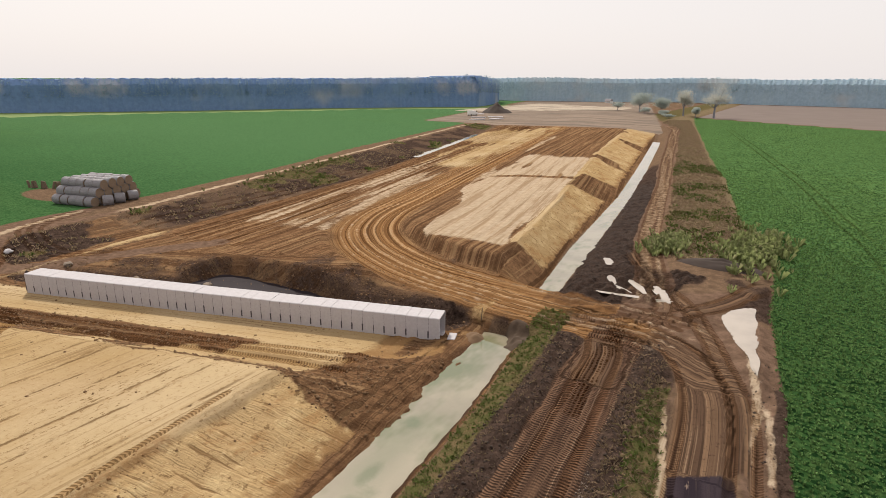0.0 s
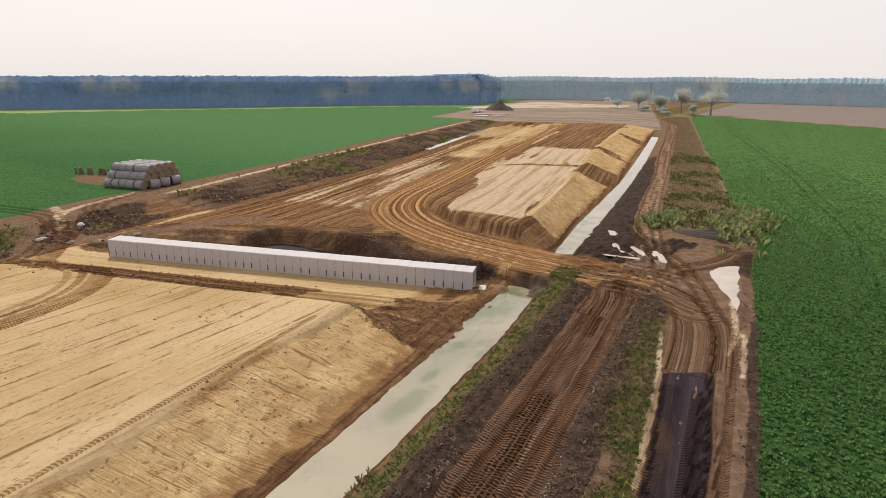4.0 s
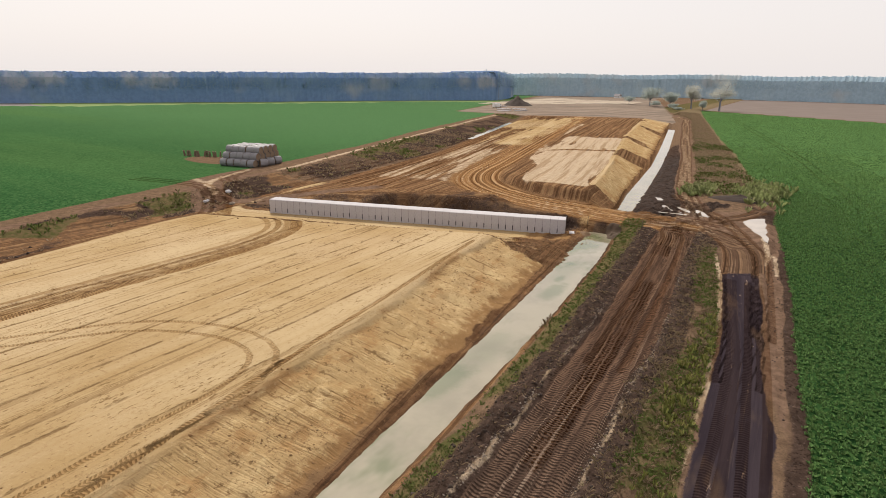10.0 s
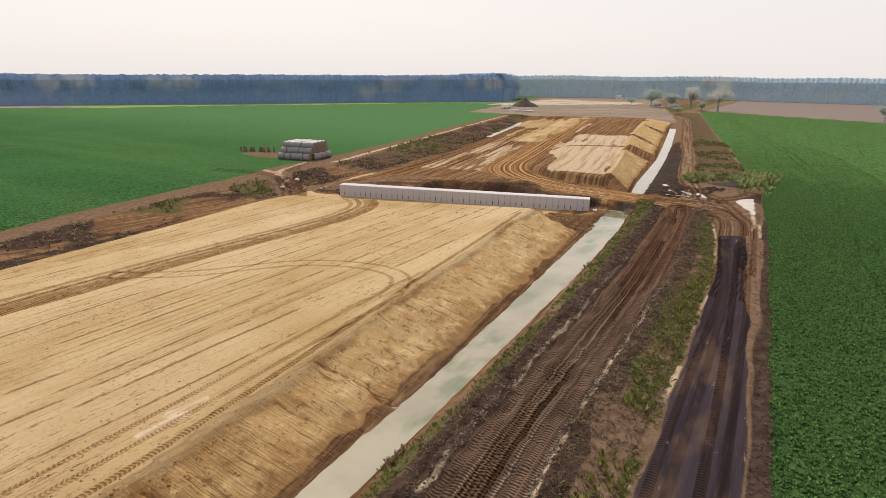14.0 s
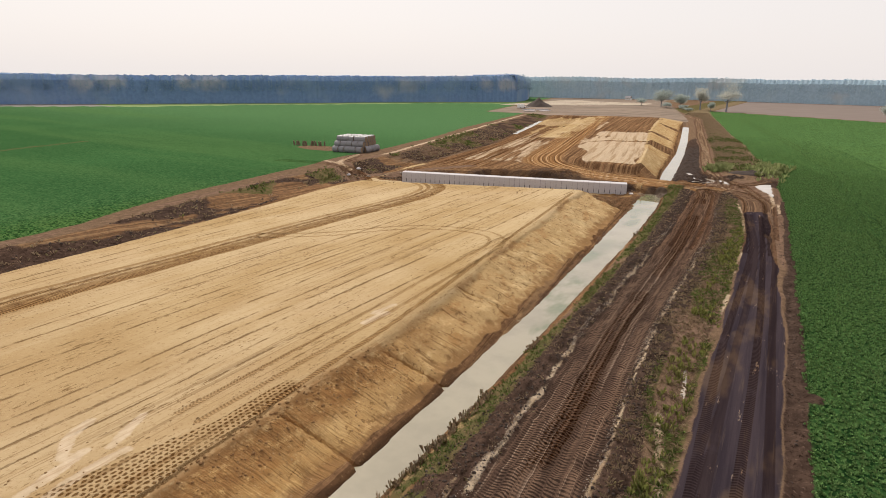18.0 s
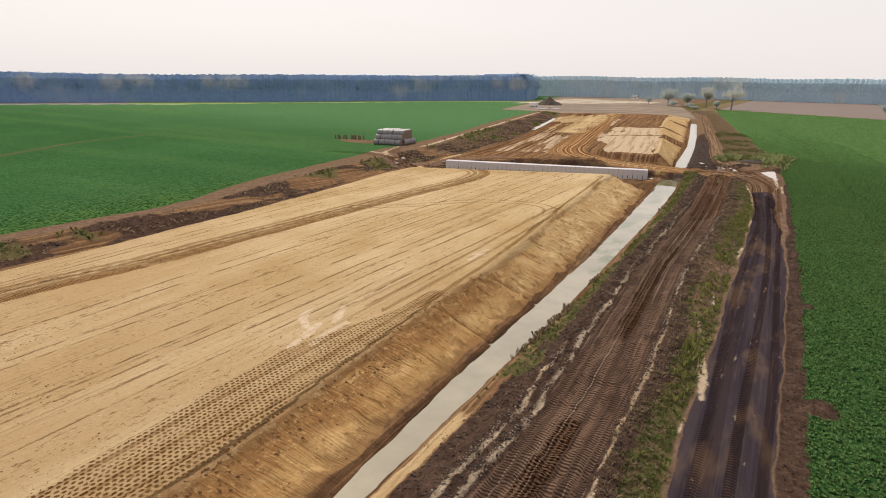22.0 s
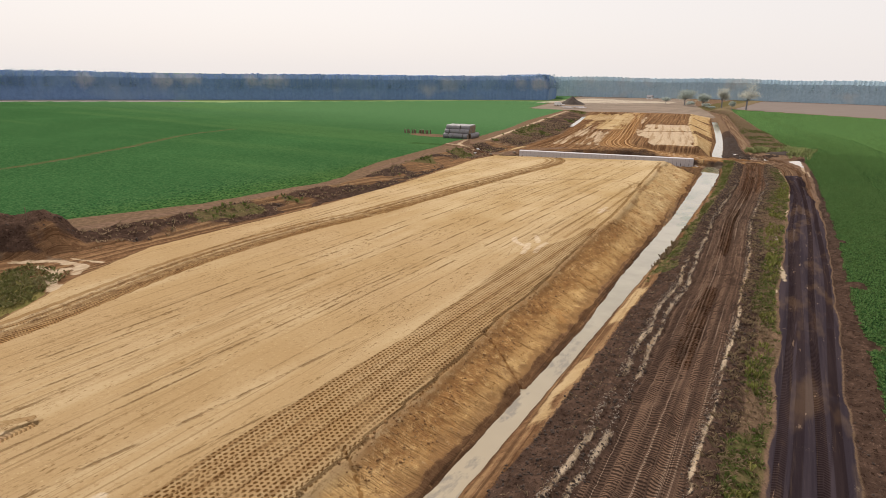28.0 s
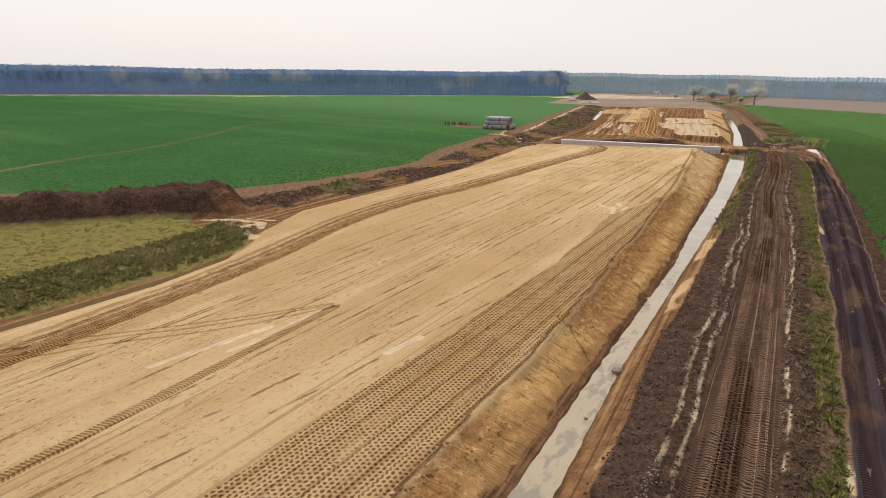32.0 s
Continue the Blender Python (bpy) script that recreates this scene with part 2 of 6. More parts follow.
    clay = n.mix(n.step(mid, 0.3, 0.7), (0.125, 0.068, 0.036), (0.225, 0.128, 0.067))
    clay = n.mix(n.step(long1, 0.45, 0.72, 0, 0.7), clay, (0.09, 0.045, 0.022))
    clay = n.mix(n.step(long2, 0.58, 0.74, 0, 0.65), clay, (0.34, 0.215, 0.11))
    clay = n.mix(n.step(n.noise(1.0, 4, 0.65, flow, (0.03, 0.55, 1)), 0.50, 0.60, 0, 0.6), clay, (0.085, 0.047, 0.026))
    clay = n.mix(n.step(n.noise(1.0, 4, 0.65, flow, (0.04, 0.8, 1)), 0.44, 0.36, 0, 0.55), clay, (0.33, 0.215, 0.115))
    clay = n.mix(n.step(fine, 0.55, 0.8, 0, 0.6), clay, (0.07, 0.036, 0.018))
    stripe = n.noise(1.0, 3, 0.6, flow, (0.012, 1.7, 1))
    thread = n.noise(1.0, 3, 0.65, flow, (0.03, 4.6, 1))
    clay = n.mix(n.step(stripe, 0.54, 0.58, 0, 0.7), clay, (0.07, 0.038, 0.02))
    clay = n.mix(n.step(stripe, 0.44, 0.40, 0, 0.6), clay, (0.27, 0.17, 0.09))
    mud = n.mix(n.step(mid, 0.3, 0.7), (0.042, 0.028, 0.022), (0.078, 0.052, 0.040))
    mud = n.mix(n.step(fine, 0.55, 0.8, 0, 0.6), mud, (0.11, 0.076, 0.056))
    tar = n.mix(n.step(long1, 0.35, 0.65), (0.030, 0.023, 0.029), (0.050, 0.038, 0.044))
    tar = n.mix(n.step(long2, 0.55, 0.75, 0, 0.6), tar, (0.10, 0.072, 0.058))
    tar = n.mix(n.step(n.noise(1.0, 4, 0.6, flow, (0.09, 0.3, 1)), 0.52, 0.64, 0, 0.6), tar, (0.115, 0.078, 0.056))
    tar = n.mix(n.step(n.noise(1.0, 4, 0.7, flow, (0.35, 1.6, 1)), 0.64, 0.70, 0, 0.7), tar, (0.27, 0.20, 0.155))
    leaf = n.split(n.voronoi(4.2)["Color"])
    px_, py_, _ = n.split(n.geo.outputs["Position"])
    crop = n.mix(n.step(mid, 0.3, 0.7), (0.028, 0.076, 0.022), (0.040, 0.100, 0.029))
    crop = n.mix(n.step(n.noise(0.02, 4), 0.42, 0.7, 0, 0.5), crop, (0.050, 0.125, 0.036))
    # distance haze put into the crop's colour: paler towards the north
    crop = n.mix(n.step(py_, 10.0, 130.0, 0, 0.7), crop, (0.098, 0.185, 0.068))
    crop = n.mix(n.step(n.noise(1.0, 3, 0.6, None, (0.004, 0.03, 1, 0.5)), 0.5, 0.68, 0, 0.5), crop, (0.078, 0.145, 0.040))
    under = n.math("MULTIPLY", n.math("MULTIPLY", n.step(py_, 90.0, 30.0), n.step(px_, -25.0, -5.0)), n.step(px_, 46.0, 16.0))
    crop = n.mix(n.math("MULTIPLY", under, 0.4), crop, (0.016, 0.036, 0.012))  # soil between the young plants, darkened in the colour for their shade
    coarse = n.step(px_, -90.0, -60.0, 0.35, 1.0)  # smoother sown field to the west
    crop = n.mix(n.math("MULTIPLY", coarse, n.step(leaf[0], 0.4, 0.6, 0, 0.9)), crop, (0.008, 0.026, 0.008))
    crop = n.mix(n.math("MULTIPLY", n.math("MULTIPLY", coarse, n.math("SUBTRACT", 1.0, n.math("MULTIPLY", under, 0.6))), n.step(leaf[1], 0.55, 0.8, 0, 0.85)), crop, (0.095, 0.165, 0.05))
    crop = n.mix(n.step(px_, -70.0, -80.0), crop, n.mix(1.0, crop, (0.97, 1.02, 1.22), "MULTIPLY"))  # haze over the western field, tinted into its crop as blue
    weed = n.mix(n.step(mid, 0.35, 0.65), (0.075, 0.075, 0.028), (0.135, 0.098, 0.052))
    weed = n.mix(n.math("MULTIPLY", n.step(py_, 58.0, 66.0), n.step(px_, -60.0, -56.0, 0, 0.8)), weed, (0.19, 0.14, 0.088))
    weed = n.mix(n.math("MULTIPLY", n.step(px_, -46.0, -52.0, 0, 0.7), n.step(py_, -70.0, -78.0)), weed, (0.215, 0.185, 0.062))
    weed = n.mix(n.step(fine, 0.48, 0.75), weed, (0.06, 0.062, 0.022))
    pale = n.mix(n.step(mid, 0.3, 0.7), (0.43, 0.335, 0.225), (0.53, 0.425, 0.31))
    pale = n.mix(n.step(long2, 0.5, 0.7, 0, 0.7), pale, (0.32, 0.21, 0.12))
    pale = n.mix(n.step(n.noise(1.0, 4, 0.65, flow, (0.035, 0.85, 1)), 0.48, 0.62, 0, 0.75), pale, (0.29, 0.20, 0.12))
    path = n.mix(n.step(mid, 0.3, 0.7), (0.115, 0.073, 0.050), (0.19, 0.123, 0.086))
    path = n.mix(n.step(fine, 0.5, 0.78, 0, 0.7), path, (0.09, 0.055, 0.04))
    grit = n.noise(4.0, 6, 0.75)
    sand = n.mix(n.step(grit, 0.54, 0.64, 0.0, 0.58), sand, (0.25, 0.155, 0.075))
    sand = n.mix(n.step(grit, 0.42, 0.34, 0.0, 0.38), sand, (0.52, 0.39, 0.225))
    clay = n.mix(n.step(grit, 0.42, 0.32, 0.0, 0.7), clay, (0.31, 0.19, 0.095))
    clay = n.mix(n.step(grit, 0.55, 0.66, 0.0, 0.7), clay, (0.055, 0.028, 0.015))
    rutted = n.mix(n.step(stripe, 0.36, 0.62), (0.39, 0.235, 0.115), (0.215, 0.12, 0.056))
    rutted = n.mix(n.step(thread, 0.52, 0.58, 0, 0.8), rutted, (0.10, 0.052, 0.024))
    rutted = n.mix(n.step(thread, 0.42, 0.37, 0, 0.6), rutted, (0.43, 0.28, 0.145))
    rutted = n.mix(n.step(grit, 0.55, 0.66, 0.0, 0.5), rutted, (0.09, 0.047, 0.022))
    clay = n.mix(rut_w, clay, rutted)
    mud = n.mix(n.step(grit, 0.42, 0.35, 0.0, 0.7), mud, (0.155, 0.108, 0.083))
    mud = n.mix(n.step(grit, 0.53, 0.61, 0.0, 0.88), mud, (0.020, 0.013, 0.010))
    mud = n.mix(drier, mud, n.mix(1.0, mud, (1.08, 1.00, 0.95), "MULTIPLY"))
    # the dirt track: lanes of lug prints over damp brown earth
    lane = n.math("DIVIDE", n.math("ADD", fd, n.math("MULTIPLY", n.math("SUBTRACT", n.noise(1.0, 2, 0.5, flow, (0.08, 0.1, 1)), 0.5), 0.7)), 0.58)
    across = n.math("ABSOLUTE", n.math("SUBTRACT", n.math("FRACT", lane), 0.5))
    turn_ = n.math("SUBTRACT", n.math("MULTIPLY", n.math("MODULO", n.math("FLOOR", lane), 2.0), 2.0), 1.0)
    steps = n.math("ADD", n.math("ADD", fs, n.math("MULTIPLY", n.math("MULTIPLY", across, turn_), 0.10)), n.math("MULTIPLY", n.math("SUBTRACT", mid, 0.5), 0.12))
    tread = n.step(n.math("SINE", n.math("MULTIPLY", steps, 6.2832 / 0.20)), -0.2, 0.5)
    kept = n.step(n.noise(1.0, 4, 0.6, flow, (0.13, 0.8, 1)), 0.32, 0.48, 0.25, 1.0)
    tread = n.math("MULTIPLY", n.math("MULTIPLY", tread, n.step(across, 0.47, 0.40)), kept)
    bed = n.mix(n.step(stripe, 0.38, 0.60), (0.152, 0.098, 0.069), (0.078, 0.050, 0.037))
    bed = n.mix(n.step(n.noise(1.0, 5, 0.7, flow, (0.22, 1.1, 1)), 0.52, 0.62, 0, 0.7), bed, (0.052, 0.034, 0.027))
    bed = n.mix(n.step(thread, 0.43, 0.36, 0, 0.75), bed, (0.27, 0.20, 0.152))
    bed = n.mix(n.step(across, 0.45, 0.495, 0, 0.6), bed, (0.045, 0.029, 0.022))
    bed = n.mix(drier, bed, n.mix(1.0, bed, (1.10, 1.06, 1.03), "MULTIPLY"))
    bed = n.mix(n.step(n.split(n.geo.outputs["Position"])[1], -12.0, 14.0), bed, n.mix(1.0, bed, (1.22, 1.12, 1.01), "MULTIPLY"))
    bed = n.mix(n.math("MULTIPLY", tread, 0.85), bed, (0.026, 0.017, 0.013))
    tracked = n.mix(n.step(stripe, 0.38, 0.60), (0.185, 0.115, 0.070), (0.095, 0.058, 0.038))
    tracked = n.mix(n.step(thread, 0.52, 0.58, 0, 0.8), tracked, (0.050, 0.031, 0.022))
    tracked = n.mix(n.step(thread, 0.42, 0.36, 0, 0.65), tracked, (0.29, 0.195, 0.125))
    tracked = n.mix(n.step(grit, 0.54, 0.64, 0.0, 0.6), tracked, (0.045, 0.028, 0.02))
    c = soil
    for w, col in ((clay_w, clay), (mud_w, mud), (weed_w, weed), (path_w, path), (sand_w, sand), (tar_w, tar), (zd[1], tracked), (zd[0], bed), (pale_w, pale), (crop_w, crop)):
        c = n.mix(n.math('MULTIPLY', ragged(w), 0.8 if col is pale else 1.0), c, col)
    # tyre prints: a pressed band with slanting lugs
    ad = n.math("ABSOLUTE", td)
    band = n.math("MULTIPLY", n.step(ad, 1.05, 0.85), tw)
    band = n.math("MULTIPLY", band, n.step(n.noise(0.35, 3), 0.22, 0.46, 0.3, 1.0))
    lug = n.math("SINE", n.math("MULTIPLY", n.math("ADD", ts, n.math("MULTIPLY", ad, 0.16)), 6.2832 / 0.21))
    lug = n.step(lug, -0.25, 0.45)
    lug = n.math("MULTIPLY", lug, n.step(ad, 0.06, 0.2))
    lug = n.math("MULTIPLY", lug, n.step(tw, 0.58, 0.62))
    c = n.mix(n.math("MULTIPLY", band, n.step(tw, 0.58, 0.62, 1.25, 0.65), clamp=True), c, n.mix(1.0, c, (0.56, 0.45, 0.345), "MULTIPLY"))
    c = n.mix(n.math("MULTIPLY", n.math("MULTIPLY", band, lug), 0.62, clamp=True), c, n.mix(1.0, c, (0.42, 0.345, 0.275), "MULTIPLY"))
    ridge = n.math("MULTIPLY", band, n.math("SUBTRACT", n.step(tw, 0.58, 0.62), lug))
    c = n.mix(n.math("MULTIPLY", ridge, 0.3, clamp=True), c, n.mix(1.0, c, (1.7, 1.6, 1.5), "MULTIPLY"))
    # prints of a pad-foot drum: rows of square dents
    cell = n.math("FLOOR", n.math("DIVIDE", fd, 0.26))
    shift = n.math("ADD", n.math("MULTIPLY", cell, 0.5), n.math("MULTIPLY", n.math("FLOOR", n.math("DIVIDE", fd, 2.1)), 0.37))
    wob = n.math("MULTIPLY", n.math("SUBTRACT", n.noise(1.6, 3), 0.5), 1.3)
    px = n.math("SUBTRACT", n.math("FRACT", n.math("ADD", n.math("ADD", n.math("DIVIDE", fs, 0.31), shift), wob)), 0.5)
    py = n.math("SUBTRACT", n.math("FRACT", n.math("DIVIDE", fd, 0.26)), 0.5)
    round_d = n.math("SQRT", n.math("ADD", n.math("MULTIPLY", px, px), n.math("MULTIPLY", py, py)))
    dent = n.step(n.math("ADD", round_d, n.math("MULTIPLY", n.math("SUBTRACT", fine, 0.5), 0.6)), 0.35, 0.25)
    pad_zone = ragged(pad_w, 0.5)
    dent = n.math("MULTIPLY", n.math("MULTIPLY", dent, pad_zone), n.step(n.noise(0.5, 3), 0.25, 0.5, 0.35, 1.0))
    c = n.mix(n.math("MULTIPLY", pad_zone, n.step(n.noise(1.0, 3, 0.6, flow, (0.06, 0.9, 1)), 0.35, 0.65, 0.0, 0.5)), c, n.mix(1.0, c, (0.80, 0.69, 0.58), "MULTIPLY"))
    seam = n.math("ABSOLUTE", n.math("SUBTRACT", n.math("FRACT", n.math("DIVIDE", n.math("ADD", fd, n.math("MULTIPLY", mid, 0.3)), 1.45)), 0.5))
    c = n.mix(n.math("MULTIPLY", n.math("MULTIPLY", pad_zone, n.step(seam, 0.14, 0.03)), 0.55), c, n.mix(1.0, c, (0.5, 0.4, 0.32), "MULTIPLY"))
    # dents darkened in the colour, for damp sand and the shade inside them
    c = n.mix(n.math("MULTIPLY", dent, 0.95), c, n.mix(1.0, c, (0.33, 0.245, 0.17), "MULTIPLY"))
    # damp
    wet = ragged(wet_w, 0.5)
    c = n.mix(n.math("MULTIPLY", wet, 0.7), c, n.mix(1.0, c, (0.4, 0.34, 0.3), "MULTIPLY"))
    rough = n.math("SUBTRACT", 0.95, n.math("MULTIPLY", wet, 0.2))
    h = n.math("ADD", n.math("MULTIPLY", fine, 0.6), n.math("MULTIPLY", tiny, 0.25))
    h = n.math("ADD", h, n.math("MULTIPLY", n.math("MULTIPLY", long2, flat), 0.7))
    soft = n.math("ADD", n.math("MULTIPLY", sand_w, -0.45), 1.0)
    h = n.math("MULTIPLY", h, soft)
    h = n.math("SUBTRACT", h, n.math("MULTIPLY", n.math("MULTIPLY", on_slope, n.math("ADD", n.math("ADD", gully, scar), scratch)), 1.1))
    h = n.math("SUBTRACT", h, n.math("MULTIPLY", n.math("MULTIPLY", band, lug), 0.6))
    h = n.math("SUBTRACT", h, n.math("MULTIPLY", dent, 0.8))
    h = n.math("SUBTRACT", h, n.math("MULTIPLY", n.math("MULTIPLY", tread, zd[0]), 0.5))
    h = n.math("SUBTRACT", h, n.math("MULTIPLY", groove, 0.5))
    h = n.math("SUBTRACT", h, n.math("MULTIPLY", n.math("MULTIPLY", rut_w, thread), 0.9))
    return n.done(c, rough, n.bump(h, 0.9, 0.13), spec=n.math("MULTIPLY", wet, 0.05))


def water_material(name, colour, rough, gloss=0.6, algae=0.0, silt=0.0):
    n = Nodes(name)
    f = n.noise(0.25, 4, 0.6)
    c = n.mix(n.step(f, 0.35, 0.7), colour, tuple(v * 0.8 for v in colour))
    y = n.split(n.geo.outputs["Position"])[1]
    if algae:  # green growth under the surface in places
        patch = n.step(n.noise(1.0, 4, 0.6, None, (0.22, 0.10, 1)), 0.50, 0.68, 0, algae)
        c = n.mix(n.math("MULTIPLY", patch, n.step(y, -45.0, -20.0)), c, (0.105, 0.125, 0.055))
        x = n.split(n.geo.outputs["Position"])[0]
        edge = n.math("MULTIPLY", n.math("SUBTRACT", n.noise(0.5, 4, 0.65), 0.5), 1.6)
        for cx, cy, rx, ry in ((-15.7, 15.8, 1.0, 2.6), (-16.4, 19.6, 0.5, 1.3), (-17.2, 24.3, 0.7, 0.8), (-15.2, -2.6, 1.1, 3.4), (-16.6, 21.5, 1.3, 4.5), (-15.3, 2.0, 1.4, 4.6)):
            dx, dy = n.math("DIVIDE", n.math("SUBTRACT", x, cx), rx), n.math("DIVIDE", n.math("SUBTRACT", y, cy), ry)
            far = n.math("ADD", n.math("SQRT", n.math("ADD", n.math("MULTIPLY", dx, dx), n.math("MULTIPLY", dy, dy))), edge)
            c = n.mix(n.step(far, 1.2, 0.3, 0, 0.55 if ry < 4 else 0.3), c, (0.07, 0.105, 0.04))
    if silt:  # shallow towards the south, the grey silt shows through
        patch = n.step(n.noise(1.0, 5, 0.65, None, (0.7, 0.28, 1)), 0.50, 0.60, 0, silt)
        c = n.mix(n.step(y, -50.0, -85.0, 0, 0.7), c, (0.30, 0.235, 0.15))
        c = n.mix(n.math("MULTIPLY", patch, n.step(y, -55.0, -75.0)), c, (0.12, 0.105, 0.088))
    return n.done(c, rough, n.bump(n.noise(3.0, 2), 0.04, 0.02), spec=gloss)


EARTH = ground_material()
DITCH_WATER = water_material("milky_water", (0.285, 0.252, 0.178), 0.05, 1.0, 0.9, 0.6)
PUDDLE_WATER = water_material("puddle_water", (0.40, 0.345, 0.285), 0.06, 0.8)
TRENCH_WATER = water_material("trench_water", (0.034, 0.027, 0.031), 0.45, 0.03)
BROWN_WATER = water_material("brown_water", (0.11, 0.072, 0.034), 0.6, 0.0)
CONCRETE = plain("concrete", (0.46, 0.435, 0.445), 0.85, 5.0, 0.18, 0.006)
DARK_GAP = plain("joint_tar", (0.07, 0.062, 0.07), 0.7)
BALE_WRAP = plain("bale_wrap", (0.225, 0.215, 0.225), 0.5, 7.0, 0.4, 0.03)
STRAW = plain("straw_end", (0.22, 0.16, 0.11), 0.9, 18.0, 0.5, 0.04)
WOOD = plain("grey_wood", (0.17, 0.12, 0.085), 0.9, 8.0)
STONE = plain("stone", (0.21, 0.165, 0.125), 0.9, 5.0, 0.3, 0.03)
DARK_EARTH = plain("dark_earth", (0.056, 0.041, 0.034), 0.95, 0.8, 0.4, 0.15)


def leaf_material(name, colour, dry, amount=0.5, glow=0.45, low=0.55):
    n = Nodes(name)
    r = n.geo.outputs["Random Per Island"]
    c = n.mix(n.step(r, 0.2, 1.0), colour, tuple(v * low for v in colour))
    c = n.mix(n.step(n.noise(0.12, 3), 0.5, 0.72, 0, amount * amount), c, dry)
    c = n.mix(n.step(n.math("FRACT", n.math("MULTIPLY", r, 7.3)), 0.8, 0.9, 0, amount), c, dry)
    n.done(c, 0.8, spec=0.1)
    thin = n.tree.nodes.new("ShaderNodeBsdfTranslucent")
    n.put(thin.inputs[0], c)
    both = n.tree.nodes.new("ShaderNodeMixShader")
    both.inputs[0].default_value = glow
    n.tree.links.new(n.out.outputs[0], both.inputs[1])
    n.tree.links.new(thin.outputs[0], both.inputs[2])
    n.tree.links.new(both.outputs[0], n.tree.nodes["Material Output"].inputs[0])
    return n.mat


# blue haze before the west wood is mixed into its needle colour
HAZED_PINE = leaf_material("hazed_pine_needles", (0.25, 0.345, 0.42), (0.29, 0.38, 0.40), 0.4, 0.55, 0.88)
# the farther wood: thicker haze put into paler needles
FAR_HAZED_PINE = leaf_material("far_hazed_needles", (0.44, 0.56, 0.60), (0.45, 0.56, 0.58), 0.5, 0.5, 0.85)
# far tree, its leaves greyed in the colour to stand for haze
HAZED_BIRCH = leaf_material("hazed_birch_leaves", (0.52, 0.53, 0.48), (0.56, 0.54, 0.48), 0.6, 0.55, 0.85)
GRASS = leaf_material("rank_grass", (0.26, 0.275, 0.08), (0.37, 0.30, 0.13), 0.7, 0.5, 0.6)
CROP = leaf_material("crop_leaves", (0.150, 0.270, 0.088), (0.25, 0.31, 0.12), 0.3, 0.35, 0.35)
WEEDS = leaf_material("weed_leaves", (0.125, 0.165, 0.045), (0.19, 0.145, 0.07), 0.7, 0.42)
DRY_WEEDS = leaf_material("dry_weeds", (0.33, 0.24, 0.16), (0.24, 0.21, 0.10), 0.7, 0.5, 0.7)
MEADOW = leaf_material("meadow_grass", (0.25, 0.245, 0.08), (0.33, 0.25, 0.12), 0.8)
BRUSH = leaf_material("rank_weeds", (0.20, 0.20, 0.075), (0.34, 0.28, 0.16), 0.8, 0.45, 0.6)
REEDS = leaf_material("pale_weeds", (0.30, 0.34, 0.14), (0.38, 0.35, 0.20), 0.6, 0.5, 0.7)
# leaves lightened and greyed in the colour, as distance haze would
HAZED_WILLOW = leaf_material("hazed_willow_leaves", (0.40, 0.45, 0.42), (0.44, 0.46, 0.42), 0.6, 0.55, 0.85)



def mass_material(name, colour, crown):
    """The close-grown body of a wood: needles in clumps, lighter crowns, a few bare stems. Haze is painted into its
    colours.
    """
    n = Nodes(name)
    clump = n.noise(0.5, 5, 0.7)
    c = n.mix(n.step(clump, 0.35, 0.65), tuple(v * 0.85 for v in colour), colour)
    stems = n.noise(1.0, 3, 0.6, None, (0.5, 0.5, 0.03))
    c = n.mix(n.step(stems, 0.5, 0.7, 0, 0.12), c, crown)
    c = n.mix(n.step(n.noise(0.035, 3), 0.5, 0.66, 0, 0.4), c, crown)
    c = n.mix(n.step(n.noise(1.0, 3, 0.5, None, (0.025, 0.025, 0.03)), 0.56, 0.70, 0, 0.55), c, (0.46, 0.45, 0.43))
    # pale leafy crowns among the pines: along the edge, reach
    _, y, z = n.split(n.geo.outputs["Position"])
    fray = n.math("MULTIPLY", n.math("SUBTRACT", n.noise(0.16, 5, 0.7), 0.5), 2.6)
    for cy, ry in ((340, 6), (329, 4), (171, 8), (160, 4), (128, 7), (116, 6), (81, 5)):
        dy, dz = n.math("DIVIDE", n.math("SUBTRACT", y, cy), ry), n.math("DIVIDE", n.math("SUBTRACT", z, 12.5), 5.0)
        far = n.math("ADD", n.math("SQRT", n.math("ADD", n.math("MULTIPLY", dy, dy), n.math("MULTIPLY", dz, dz))), fray)
        c = n.mix(n.step(far, 1.3, 0.2, 0, 0.6), c, (0.45, 0.44, 0.45))
    return n.done(c, 0.95, n.bump(clump, 0.35, 0.4), spec=0.05)


# haze painted into the wood's body as blue
HAZED_PINE_MASS = mass_material("hazed_pine_mass", (0.16, 0.25, 0.43), (0.23, 0.315, 0.41))
# same body, paled further in the colour for more haze
FAR_HAZED_MASS = mass_material("far_hazed_mass", (0.36, 0.48, 0.57), (0.44, 0.53, 0.55))
PINE_BARK = plain("pine_bark", (0.22, 0.22, 0.25), 0.95, 2.0)

# ---------------------------------------------------------------- the lie of the land


def curve(*pairs):
    """x as a function of y."""
    ys, xs = np.array(pairs, float).T
    return lambda y: np.interp(y, ys, xs)


def smooth(v, low, high):
    t = np.clip((v - low) / (high - low), 0, 1)
    return t * t * (3 - 2 * t)


RNG = np.random.default_rng(7)
LATTICE = RNG.random((256, 256))


def value_noise(x, y, size):
    x, y = x / size, y / size
    i, j = np.floor(x).astype(int), np.floor(y).astype(int)
    u, v = x - i, y - j
    u, v = u * u * (3 - 2 * u), v * v * (3 - 2 * v)
    g = lambda a, b: LATTICE[(i + a) % 256, (j + b) % 256]
    return (g(0, 0) * (1 - u) + g(1, 0) * u) * (1 - v) + (g(0, 1) * (1 - u) + g(1, 1) * u) * v - 0.5


